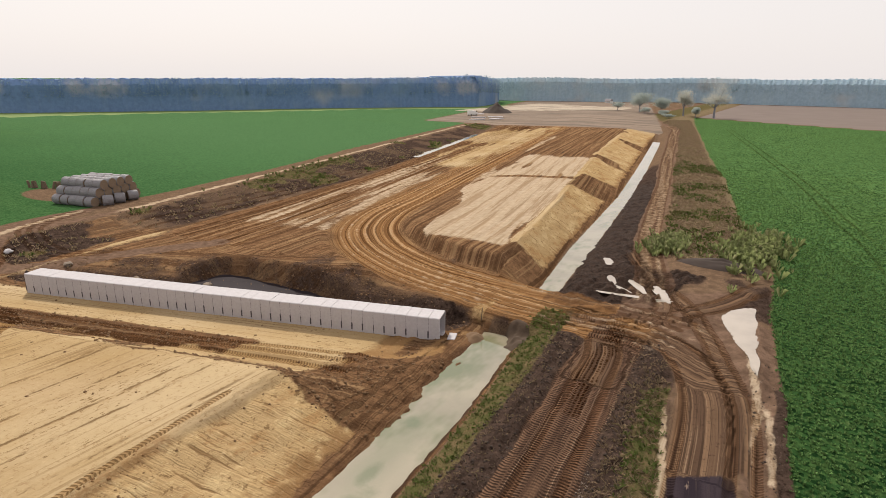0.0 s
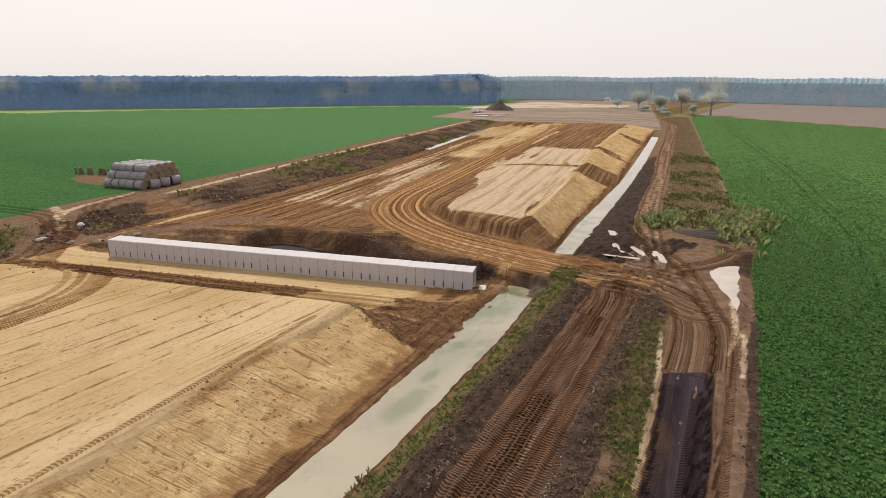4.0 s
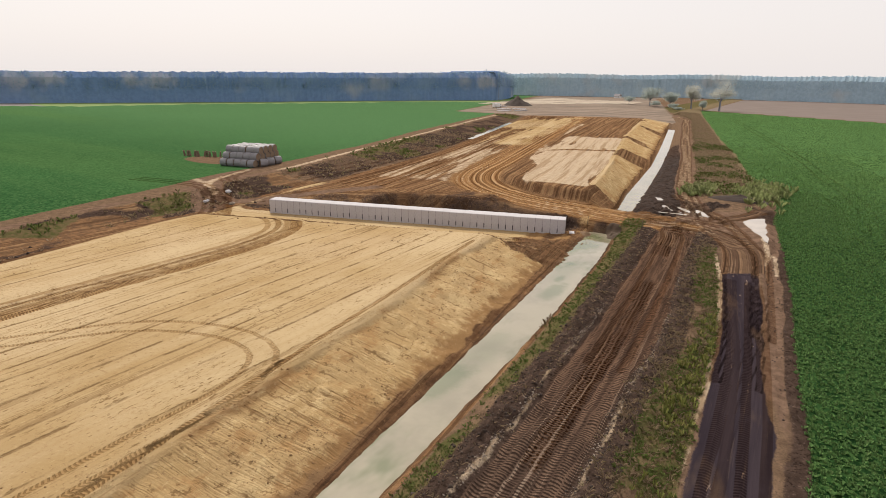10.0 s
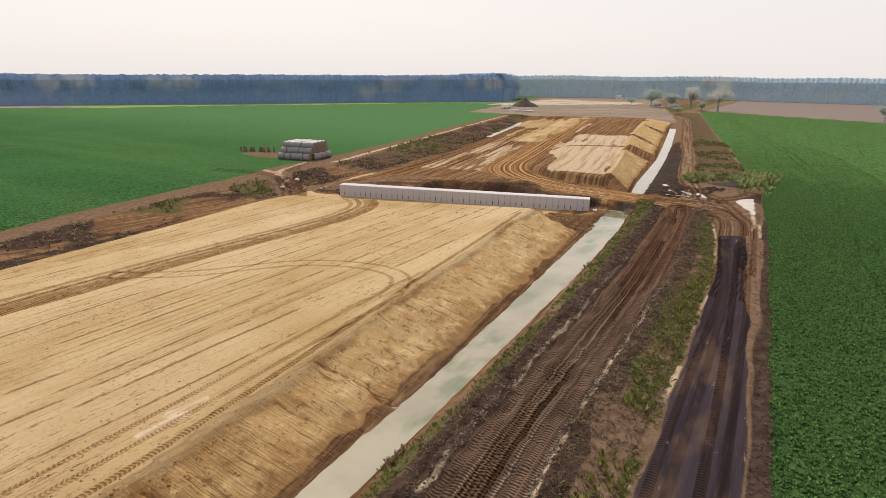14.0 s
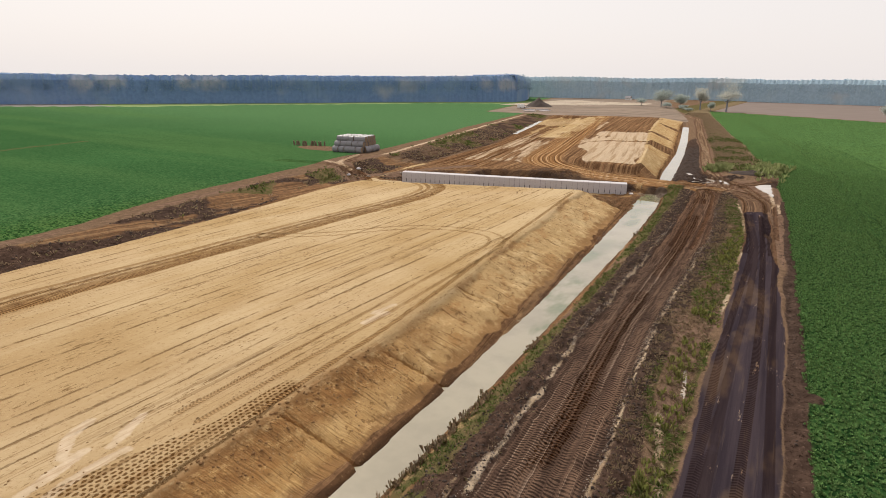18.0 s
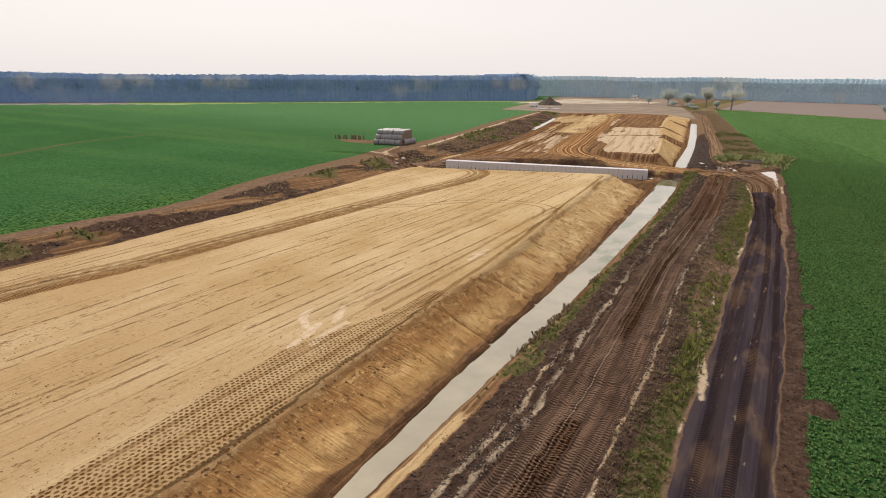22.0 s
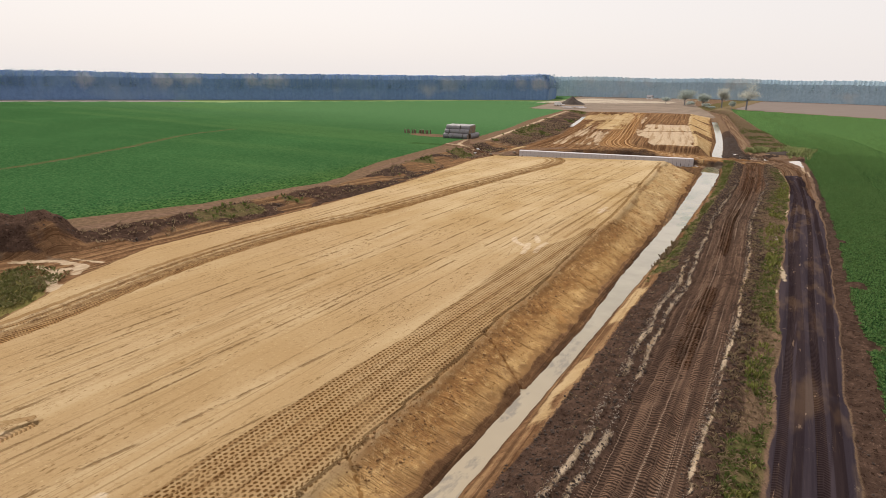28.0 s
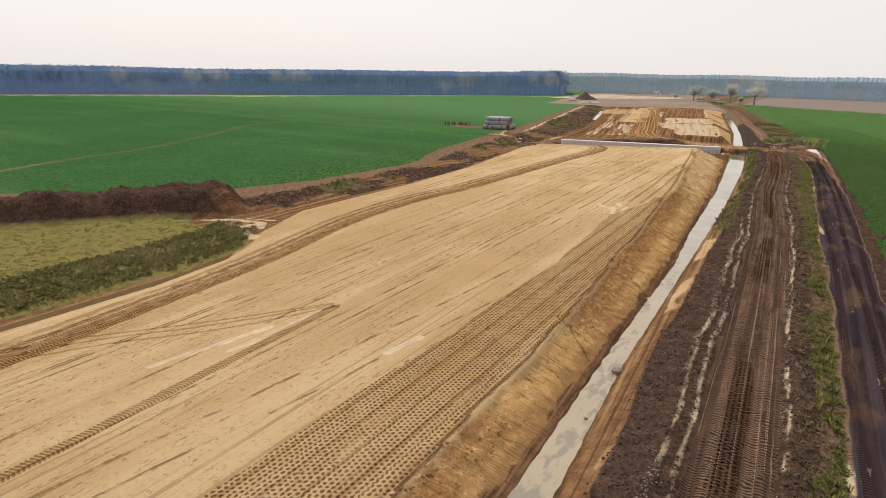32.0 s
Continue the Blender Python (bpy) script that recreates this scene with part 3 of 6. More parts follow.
def fbm(x, y, size, octaves=3):
    return sum(value_noise(x + 31.7 * k, y - 17.3 * k, size / 2**k) / 2**k for k in range(octaves))


field_east = curve((-140, 9.6), (-100, 8.4), (-62, 7.0), (-50, 6.2), (-40, 5.7), (-27, 5.2), (-14, 4.5), (2, 3.5), (28, 1.7), (41, 0.4), (50, -0.6), (64, -1.4), (89, -7.2), (122, -13), (143, -18), (220, -33), (270, -43), (310, -50))
road_e = curve((-140, 7.4), (-100, 6.2), (-72, 5.6), (-53, 5.1), (-40, 4.6), (-33, 4.3), (-14, 3.5), (0, 2.6), (10, 1.6), (27, -0.2), (37, -1.4), (50, -3.0))
road_w = curve((-140, 3.8), (-97, 2.7), (-74, 2.0), (-43, 0.6), (-21, -0.4), (8, -1.3), (25, -3.3), (37, -5.4), (50, -7.0))
track_e = curve((-140, 0.8), (-99, -0.2), (-77, -1.1), (-44, -2.5), (-21, -4.6), (6, -5.0), (19, -6.1), (38, -7.8), (50, -9))
track_w = curve((-140, -2.8), (-102, -3.7), (-79, -4.7), (-47, -6.3), (-23, -8.2), (3, -9.0), (28, -10.8), (36, -11.6), (50, -12.6))
water_e = curve((-140, -6.4), (-103, -8.7), (-89, -9.7), (-53, -10.8), (-36, -11.2), (2, -13.2), (12, -13.8), (28, -15.2), (36, -16.4), (45, -17.4))
water_w = curve((-140, -8.0), (-104, -10.4), (-89, -11.0), (-64, -11.6), (-50, -12.8), (-35, -13.6), (-18, -14.5), (0, -16.0), (10, -16.9), (23, -18.1), (38, -19.6), (45, -20.2))
crest_s = curve((-140, -11.4), (-110, -13.2), (-88, -14.4), (-56, -16.6), (-36, -17.8), (-17, -20.2), (3, -22.7), (11, -23.8), (20, -24.6), (45, -27))
sand_w = curve((-140, -46.2), (-110, -45.6), (-98, -45.6), (-89, -47.6), (-82, -51), (-72, -54.5), (-60, -54.5), (-47, -54.2), (-32, -55), (-14, -57), (13, -60), (45, -63))
toe_w = curve((-140, -50), (-110, -49.2), (-98, -49), (-89, -50.2), (-82, -53.5), (-72, -57.4), (-47, -57.2), (-28, -58.2), (7, -63.8), (23, -65.4), (45, -68))
foot_w = curve((-140, -56), (-110, -55), (-95, -54.5), (-86, -55.5), (-78, -60), (-70, -60.5), (-47, -58.4), (-28, -59.5), (7, -65), (23, -66.4), (45, -69), (88, -74.5), (151, -91), (250, -119), (320, -139))
lip_w = curve((-140, -100), (-99, -77.5), (-87, -68), (-78, -67.0), (-60, -65.4), (-46, -65.4), (-36, -64.6), (-28, -65.2), (-17, -68.6), (1, -72.2), (12, -74.0), (24, -75.6), (47, -78.4), (84, -87.6), (115, -95), (188, -113), (250, -125), (320, -144))
field_w = curve((-140, -150), (-92, -95), (-80, -80), (-72, -73.5), (-57, -68.6), (-44, -68.0), (-36, -67.2), (-28, -68.2), (-19, -72.3), (-10, -75.2), (0, -76.8), (12, -79.2), (22, -81), (34, -84.5), (52, -86), (85, -92.6), (122, -103), (175, -114.5), (230, -126), (257, -129.6), (320, -147))
crest_n = curve((40, -23), (52, -24.0), (62, -25.6), (100, -33.5), (130, -40.2), (209, -54), (260, -66), (320, -80))
water2_w = curve((40, -18.8), (48, -19.6), (64, -22.2), (99, -26.4), (130, -31.4), (190, -41.7), (320, -66))
water2_e = curve((40, -16.8), (48, -17.8), (68, -20.2), (99, -24.4), (130, -29.2), (187, -38.9), (320, -64))
far_w = curve((40, -10.5), (54, -12.2), (69, -15.8), (107, -22), (127, -26), (210, -41), (234, -45), (266, -57), (320, -78))
far_e = curve((40, -6.5), (54, -8.8), (68, -13.2), (107, -19.6), (127, -23.4), (210, -38), (234, -42), (266, -53.5), (320, -74))
top_s = curve((-140, 0.2), (-95, 0.45), (-40, 1.4), (45, 1.4))
LEVEL = -1.3  # of the ditch water


def box_front(x):
    return 34.2 + 0.317 * (x + 21.55)


def pad_front(x):
    return 20.4 + 0.245 * (x + 24.6)


def spaced(*spans):
    """Grid lines: (from, to, step) end to end."""
    return np.unique(np.concatenate([np.linspace(p, q, max(2, int(round((q - p) / s)) + 1)) for p, q, s in spans]).round(4))


GX = spaced((-4000, -800, 400), (-800, -440, 40), (-440, -164, 7), (-164, -100, 1.3), (-100, -66, 0.7), (-66, -30, 0.3), (-30, 8, 0.2), (8, 24, 0.6), (24, 60, 3), (60, 240, 20), (240, 800, 80), (800, 4000, 400))
GY = spaced((-3000, -400, 260), (-400, -150, 25), (-150, -122, 2), (-122, -108, 0.5), (-108, -30, 0.24), (-30, 60, 0.26), (60, 130, 0.5), (130, 250, 1.1), (250, 460, 6), (460, 900, 40), (900, 4500, 300))
X, Y = np.meshgrid(GX, GY)
NY, NX = X.shape


def profiles():
    """Heights of the two long profiles, row by row, and the south one's crest and drains."""
    south, north = np.zeros_like(X), np.zeros_like(X)
    for r, y in enumerate(GY):
        ys, yn = min(max(y, -140), 45), min(max(y, 40), 320)
        t = top_s(ys)
        we, ww, ce, tw, te, rw, re = (f(ys) for f in (water_e, water_w, crest_s, track_w, track_e, road_w, road_e))
        fe, fw, lp, ft, to, sw = field_east(ys), field_w(ys), lip_w(ys), foot_w(ys), toe_w(ys), sand_w(ys)
        pond = smooth(-ys, 80, 90)
        xs = [fw - 1, fw + 0.5, lp, lp + 1.0, min(lp + 4.5, ft - 0.6), ft, to - 0.4, sw, ce - 0.5, ce, ww, (ww + we) / 2, we, we + 0.5, we + 1.6, tw - 1.3, tw - 0.5, tw, te, te + 0.5, te + 1.2, rw - 0.3, rw, re, re + 0.4, fe]
        zs = [0, 0.0, 0.15 - 0.3 * pond, 0.1 - 0.3 * pond, -0.75 + 0.35 * pond, -0.9 + 0.25 * pond, -0.8 - 0.9 * pond, t - 0.95, t + 0.02, t - 0.06, LEVEL, LEVEL - 0.6, LEVEL, LEVEL + 0.35, -0.35, 0.28, 0.2, 0, 0, 0.26, 0.22, 0.0, 0.02, 0.02, -0.06, 0]
        south[r] = np.interp(GX, xs, zs)
        fe, fw, lp, ft = field_east(yn), field_w(yn), lip_w(yn), foot_w(yn)
        ce, ww, we, tw, te = crest_n(yn), water2_w(yn), water2_e(yn), far_w(yn), far_e(yn)
        fade = 1 - smooth(yn, 195, 235)
        xs = [fw - 1, fw + 0.5, lp, lp + 1.0, ft, ft + 1.2, ft + 2.4, ce - 22, ce - 11, ce - 0.5, ce, ww, (ww + we) / 2, we, we + 1.2, tw, te, te + 1.5, fe - 1, fe]
        zs = [0, 0.0, 0.35 * fade, 0.3 * fade, -1.05 * fade, -1.0 * fade, -0.5 * fade, 0.55, 1.45 * fade + 0.3 * (1 - fade), 1.65 * fade + 0.3 * (1 - fade), 1.6 * fade + 0.2, LEVEL * fade, (LEVEL - 0.5) * fade, LEVEL * fade, -0.4 * fade, 0, 0, 0.35, 0.3, 0]
        north[r] = np.interp(GX, xs, zs)
    return south, north


def along(points, step=1.2):
    """A smooth line through points, in even steps."""
    p = np.array(points, float)
    q = np.vstack([2 * p[0] - p[1], p, 2 * p[-1] - p[-2]])
    out = []
    for k in range(len(p) - 1):
        a0, a1, a2, a3 = q[k : k + 4]
        m = max(2, int(np.linalg.norm(a2 - a1) / step))
        for t in np.arange(m)[:, None] / m:
            out.append((0.5 * (2 * a1 + (a2 - a0) * t + (2 * a0 - 5 * a1 + 4 * a2 - a3) * t**2 + (3 * a1 - a0 - 3 * a2 + a3) * t**3)).ravel())
    return np.array(out + [p[-1]])


def beside(points, off):
    """The same line shifted to its left."""
    p = np.array(points, float)
    d = np.gradient(p, axis=0)
    d /= np.linalg.norm(d, axis=1)[:, None] + 1e-9
    return p + off * np.stack([-d[:, 1], d[:, 0]], 1)


def near_line(points, reach):
    """Distance to a line and arc length along it, for the grid near it (9e9 elsewhere)."""
    dist, arc = np.full(X.shape, 9e9), np.zeros(X.shape)
    run = 0.0
    for p, q in zip(points[:-1], points[1:]):
        i0, i1 = np.searchsorted(GX, (min(p[0], q[0]) - reach, max(p[0], q[0]) + reach))
        j0, j1 = np.searchsorted(GY, (min(p[1], q[1]) - reach, max(p[1], q[1]) + reach))
        size = np.hypot(*(q - p))
        if i1 > i0 and j1 > j0 and size > 1e-6:
            x, y = X[j0:j1, i0:i1] - p[0], Y[j0:j1, i0:i1] - p[1]
            u = (q - p) / size
            s = x * u[0] + y * u[1]
            side = u[0] * y - u[1] * x
            c = np.clip(s, 0, size)
            d = np.hypot(s - c, side)
            d = np.where(side < 0, -d, d)
            old = dist[j0:j1, i0:i1]
            better = np.abs(d) < np.abs(old)
            dist[j0:j1, i0:i1] = np.where(better, d, old)
            arc[j0:j1, i0:i1] = np.where(better, run + s, arc[j0:j1, i0:i1])
        run += size
    return dist, arc


HAUL = along([(-3, 39.5), (-8, 42.3), (-14.4, 42.2), (-21.5, 42.8), (-31.5, 44.8), (-40.9, 50), (-46.6, 58), (-50.5, 75), (-59.1, 112), (-75, 181), (-82, 215)])
BERM = along([(-66.3, -78.7), (-70.4, -84.4), (-79.4, -96.9), (-96.4, -120.5), (-114.4, -146.5)])

SOUTH, NORTH = profiles()
PIT_X = smooth(-X, 19.3, 22.5) * smooth(X, -67, -63)
pit_z = np.where(Y < box_front(X) + 1.0, -1.15 + 0.5 * smooth(box_front(X) - Y, 2.0, 5.5), -1.3)
Z = SOUTH * 1.0
into_pit = smooth(Y - pad_front(X), 0.2, 5.0)
out_pit = smooth(Y - box_front(X), 3.6, 9.5)
Z = Z * (1 - into_pit * PIT_X) + pit_z * into_pit * PIT_X
to_north = np.where(PIT_X > 0, PIT_X * out_pit + (1 - PIT_X) * smooth(Y, 38.5, 46), smooth(Y, 38.5, 46))
Z = Z * (1 - to_north) + NORTH * to_north
haul_d, haul_s = near_line(HAUL, 7.0)
haul_m = smooth(-np.abs(haul_d) + 1.2 * fbm(X, Y, 4), -5.0, -2.8) * smooth(haul_s + 3 * fbm(X, Y, 5), 1.0, 8.0)
haul_flat = smooth(-np.abs(haul_d), np.where(X > -23, -4.7, -5.8), np.where(X > -23, -3.6, -4.3)) * smooth(-Y, -64, -50) * smooth(haul_s, 0, 3)
Z = Z + (0.12 - Z) * haul_flat
berm_d, _ = near_line(BERM, 6.0)
berm_m = smooth(-np.abs(berm_d), -4.9, -1.3)
Z = Z + berm_m * (2.6 + 0.8 * fbm(X, Y, 2.0, 4))

# --------- what lies where: weights from 0 to 1 on the grid
YS, YN = np.clip(Y, -140, 45), np.clip(Y, 40, 320)
jig = 0.5 * fbm(X, Y, 6.0, 4)
XJ = X + jig


def between(lo, hi, soft=0.25):
    return smooth(XJ, lo - soft, lo + soft) * smooth(-XJ, -hi - soft, -hi + soft)


IS_S, IS_N = 1 - to_north, to_north
inner = (Y > -150) & (Y < 330)
crop = np.where(Y < 46, smooth(X + 0.5 * jig, field_east(YS) - 0.1, field_east(YS) + 0.4), smooth(X + jig, field_east(YN) - 0.2, field_east(YN) + 0.7))
crop = np.maximum(crop, smooth(-(X + 1.2 * jig), -field_w(np.clip(Y, -140, 320)) - 0.2, -field_w(np.clip(Y, -140, 320)) + 0.9))
crop *= 1 - smooth(Y, 318, 326) * (X > -150) * (X < -40)
crop *= 1 - smooth(berm_m, 0.02, 0.2)
tall = Z + 0.25 * fbm(X, Y, 1.6)
sand = between(toe_w(YS) + 0.2, water_w(YS) - 0.3) * np.maximum(smooth(tall, -1.15, -0.75), smooth(-X, 22.5, 24) * smooth(Y, 14, 20)) * IS_S
sand *= 1 - 0.9 * PIT_X * smooth(Y - box_front(X), 0.8, 2.0)
sand = np.maximum(sand, between(toe_w(YS) - 0.3, sand_w(YS) + 1.5) * smooth(-Y, 84, 90) * (Y > -150))
worked = PIT_X * smooth(Y - pad_front(X) + 2 * jig, 0.8, 1.8) * smooth(box_front(X) - Y + 2 * jig, 3.4, 4.6)
sand *= 1 - worked * smooth(0.2 + fbm(X, Y, 5), -0.1, 0.15)
broken = smooth(Y + 1.6 * fbm(X, Y, 3), 19.9, 21.2) * smooth(X + 2 * fbm(X, Y, 4), -27.5, -23.5) * smooth(-X, 17.2, 18.2) * smooth(28.4 + 1.2 * np.clip(X + 23.5, 0, 5) - Y + 2 * fbm(X, Y, 3), -0.6, 0.8)
sand *= 1 - 0.9 * broken
bare_n = between(foot_w(YN) + 0.5, water2_w(YN)) * IS_N
clay = np.maximum(bare_n, haul_m) * smooth(-Y, -300, -270)
clay = np.maximum(clay, between(toe_w(YS) - 3, water_w(YS) + 0.5) * IS_S)
clay = np.maximum(clay, between(water_e(YS) - 0.3, water_e(YS) + 0.55 + 1.3 * smooth(-Y, 20, 45)) * IS_S * 0.95)
sand = np.maximum(sand, between(water_e(YS) + 0.5, water_e(YS) + 1.6) * IS_S * smooth(-Y, 25, 45) * smooth(fbm(X, 0.3 * Y, 2.5), -0.2, 0.1) * 0.8)
track_bed = between(track_w(YS), track_e(YS)) * IS_S
mud = between(np.where(Y < -30, water_e(YS) + 1.7, track_w(YS) - 2.2), track_w(YS) + 0.1) * IS_S
mud = np.maximum(mud, between(track_e(YS) - 0.1, track_e(YS) + 1.7) * IS_S)
mud = np.maximum(mud, track_bed * (0.75 - 0.35 * smooth(Y, 0, 25)))
mud = np.maximum(mud, between(road_e(YS) + 0.1, field_east(YS) + 0.3) * IS_S)
mud = np.maximum(mud, between(water2_e(YN), far_w(YN) + 0.2) * IS_N * smooth(-Y, -150, -120))
bank_w = between(lip_w(YS) + 0.3, foot_w(YS)) * IS_S * smooth(Y, -79, -74)
mud = np.maximum(mud, bank_w * smooth(lip_w(YS) + 9.5 - XJ, 0, 1.5) * 0.85 * smooth(0.32 + fbm(X, 0.5 * Y, 4), 0.05, 0.4))

clay = np.maximum(clay, bank_w * 0.6)
mud = np.maximum(mud, between(lip_w(YN) + 0.5, foot_w(YN)) * IS_N * smooth(XJ - lip_w(YN), 0.8, 1.6) * (0.5 + 0.35 * smooth(fbm(X, Y, 6), -0.1, 0.2)))
mud = np.maximum(mud, smooth(berm_m, 0.05, 0.3))
mud = np.maximum(mud, PIT_X * smooth(Y - box_front(X), 2.0, 3.0) * (1 - smooth(Y - box_front(X), 4.5, 8)) * 0.95)
mud = np.maximum(mud, PIT_X * smooth(Y - box_front(X), 2.0, 3.0) * (1 - smooth(Y - box_front(X) + 4 * fbm(X, Y, 6), 9, 14)) * 0.55 * smooth(0.3 + fbm(X, Y, 4), -0.1, 0.3))
# shadow on the haul road's bank above the ditch, painted with the mud layer
mud = np.maximum(mud, smooth(-np.hypot((X + 17) / 3.4, (Y - 39.6) / 2.0), -1.1, -0.6))
junction = smooth(-np.hypot((X + 5) / 12, (Y - 46) / 14), -1.1, -0.7)
mud = np.maximum(mud, junction * smooth(fbm(X, Y, 7), 0.0, 0.3) * (1 - crop) * 0.8)
mud = np.maximum(mud, between(road_w(YS) - 0.2, road_e(YS) + 0.4) * IS_S * smooth(Y, 24, 28) * 0.6 * smooth(fbm(X, 0.3 * Y, 3), 0.0, 0.25))
bog = smooth(-np.hypot((X + 12.2) / 4.6, (Y - 51.5 - 0.55 * (X + 12)) / 6.5) + 0.5 * fbm(X, Y, 4), -1.15, -0.8)
mud = np.maximum(mud, bog)
mud *= 1 - 0.9 * haul_m
tar = between(road_w(YS) + 0.1, road_e(YS) - 0.35 * smooth(Y, -25, 0), 0.2) * IS_S * np.maximum(smooth(25.4 + 0.67 * (X + 3.5) + 0.9 * jig + 2.5 * fbm(X, 0.4 * Y, 2.5) - Y, -0.8, 0.8), 0.8 * smooth(-np.hypot((X + 1.9) / 1.1, (Y - 30.2) / 2.2) + 0.5 * fbm(X, Y, 2), -1.0, -0.7))
weeds = between(water_e(YS) + 0.7, track_w(YS) - 1.9) * IS_S * smooth(0.45 + fbm(X, Y, 7) - 1.1 * smooth(-Y, 30, 70), 0.1, 0.35)
weeds = np.maximum(weeds, between(track_e(YS) + 1.4, road_w(YS) - 0.1) * IS_S * smooth(-Y, -38, -33) * smooth(0.40 + 1.3 * fbm(X, Y, 6) + 0.3 * (XJ - 0.5 * (track_e(YS) + 1.4 + road_w(YS))), 0.0, 0.3) * 0.95)
weeds = np.maximum(weeds, between(far_e(YN) + 0.8, field_east(YN) + 0.3) * IS_N * smooth(Y, 60, 64))
weeds = np.maximum(weeds, between(lip_w(YN) + 0.3, foot_w(YN) - 1) * IS_N * smooth(fbm(X, Y, 9), 0.08, 0.25))
weeds = np.maximum(weeds, between(lip_w(YS) + 0.6, foot_w(YS) - 2) * IS_S * smooth(fbm(X, Y, 9), 0.2, 0.36) * smooth(Y, -72, -66))
meadow = between(lip_w(YS), foot_w(YS) + 4.0) * smooth(-Y, 80, 84) * (1 - smooth(berm_m, 0.02, 0.2))
weeds = np.maximum(weeds, meadow)
pool_mud = smooth(-np.hypot((X + 58) / 7.5, (Y + 82) / 3.2) + 0.6 * fbm(X, Y, 3), -1.0, -0.6)
weeds *= 1 - pool_mud
wet_meadow = between(foot_w(YS) - 3.2, foot_w(YS) + 3.4) * meadow
path = between(lip_w(YS) - 2.2, lip_w(YS) - 0.2) * IS_S * smooth(Y, -80, -74) * smooth(0.15 + fbm(X, Y, 14), -0.1, 0.15)
path = np.maximum(path, between(lip_w(YN) - 1.6, lip_w(YN) + 0.6) * IS_N)
path = np.maximum(path, between(track_w(YS), track_e(YS)) * IS_S * (0.24 + 0.1 * smooth(Y, -5, 25) + 0.7 * fbm(X, 0.06 * Y, 0.8)))
path *= 1 - bog
path = np.maximum(path, (1 - bog) * junction * 0.75 * (1 - crop) * smooth(-fbm(X, Y, 7), -0.15, 0.1))
path = np.maximum(path, between(road_w(YS) - 0.2, road_e(YS) + 0.4) * IS_S * smooth(Y, 25, 28) * 0.45)
path = np.maximum(path, between(far_w(YN) - 0.2, far_e(YN) + 0.2) * IS_N)
path = np.maximum(path, between(road_e(YS) - 0.7, road_e(YS) + 0.1) * IS_S * (0.2 + 0.6 * smooth(Y, -25, 0)) * smooth(fbm(X, 0.3 * Y, 4), -0.25, 0.0))
verge = fbm(X, 0.12 * Y, 1.0) + 0.3 * fbm(X, Y, 1.5)
path = np.maximum(path, between(road_w(YS) - 0.1, road_w(YS) + 0.4) * IS_S * 0.75 * smooth(fbm(X + 50, Y, 5), -0.1, 0.15))
NS, ND = 0.97 * Y - 0.24 * X, 0.97 * X + 0.24 * Y
grain = fbm(ND, 0.05 * NS, 1.1, 3)
pale = between(crest_n(YN) - np.interp(Y, (53, 65, 82, 125), (11.5, 13.5, 15.5, 15.0)) + 3.5 * fbm(X, 0.35 * Y, 7), crest_n(YN) - 0.9, 0.6) * IS_N * smooth(Y + 2 * jig, 50.5, 53) * smooth(-Y + 6 * fbm(X, Y, 9), -128, -122) * smooth(0.72 + 0.9 * grain + 0.4 * fbm(X, Y, 14), 0.05, 0.5) * 0.95 * (1 - haul_m)
pale = np.maximum(pale, between(lip_w(YN) - 1.3, lip_w(YN) + 0.1) * IS_N * smooth(-Y, -225, -205) * 0.9)
pale *= 1 - smooth(-np.abs(Y - 97 - 0.25 * (X + 33)), -1.6, -0.6)
sand = np.maximum(sand, between(crest_n(YN) - 1.0, water2_w(YN) - 0.3) * IS_N * smooth(fbm(X, Y, 14) + 0.46, 0.0, 0.25) * smooth(tall, -1.1, -0.6) * smooth(Y, 52, 55) * smooth(-Y, -226, -216))
mud = np.maximum(mud, 0.6 * smooth(Y, 44, 46) * smooth(-Y, -53, -50) * smooth(X, -42, -33) * smooth(-X, 19.5, 22) * smooth(0.25 + fbm(X, Y, 6), -0.1, 0.3) * (1 - haul_m))
sand = np.maximum(sand, bare_n * smooth(Y + 0.3 * X, 78, 92) * smooth(crest_n(YN) - X, 20, 26) * smooth(-Y, -212, -206) * smooth(fbm(X, Y, 30) + 0.9 * fbm(ND, 0.05 * NS, 2.2) + 0.15, 0.0, 0.3) * 0.85)
mud = np.maximum(mud, 0.7 * bare_n * smooth(Y, 126, 130) * smooth(-Y, -212, -208) * smooth(crest_n(YN) - X, 1, 3) * smooth(X - crest_n(YN), -13, -11) * smooth(fbm(ND, 0.05 * NS, 2.0), -0.15, 0.3))
streak = 1.2 * fbm(ND, 0.05 * NS, 1.3, 3) + 0.45 * fbm(ND, 0.2 * NS, 9)
pale = np.maximum(pale, smooth(streak, 0.12, 0.42) * bare_n * 0.62 * smooth(Y, 46, 52) * (1 - haul_m) * smooth(crest_n(YN) - X, 12, 16) * smooth(X - foot_w(YN), 2, 6))
pale = np.maximum(pale, 0.62 * smooth(-np.abs(XJ - road_e(YS) - 0.75 * smooth(Y, 10, 24) + 0.05), -0.42, -0.15) * IS_S * (0.45 + 0.55 * smooth(Y, 15, 28)) * smooth(verge + 0.3 * smooth(Y, 18, 28), -0.05, 0.2))
pale = np.maximum(pale, 0.8 * smooth(-np.abs(XJ - road_w(YS) + 0.1), -0.3, -0.1) * IS_S * smooth(fbm(X + 9, 0.2 * Y, 2.5), 0.0, 0.25))
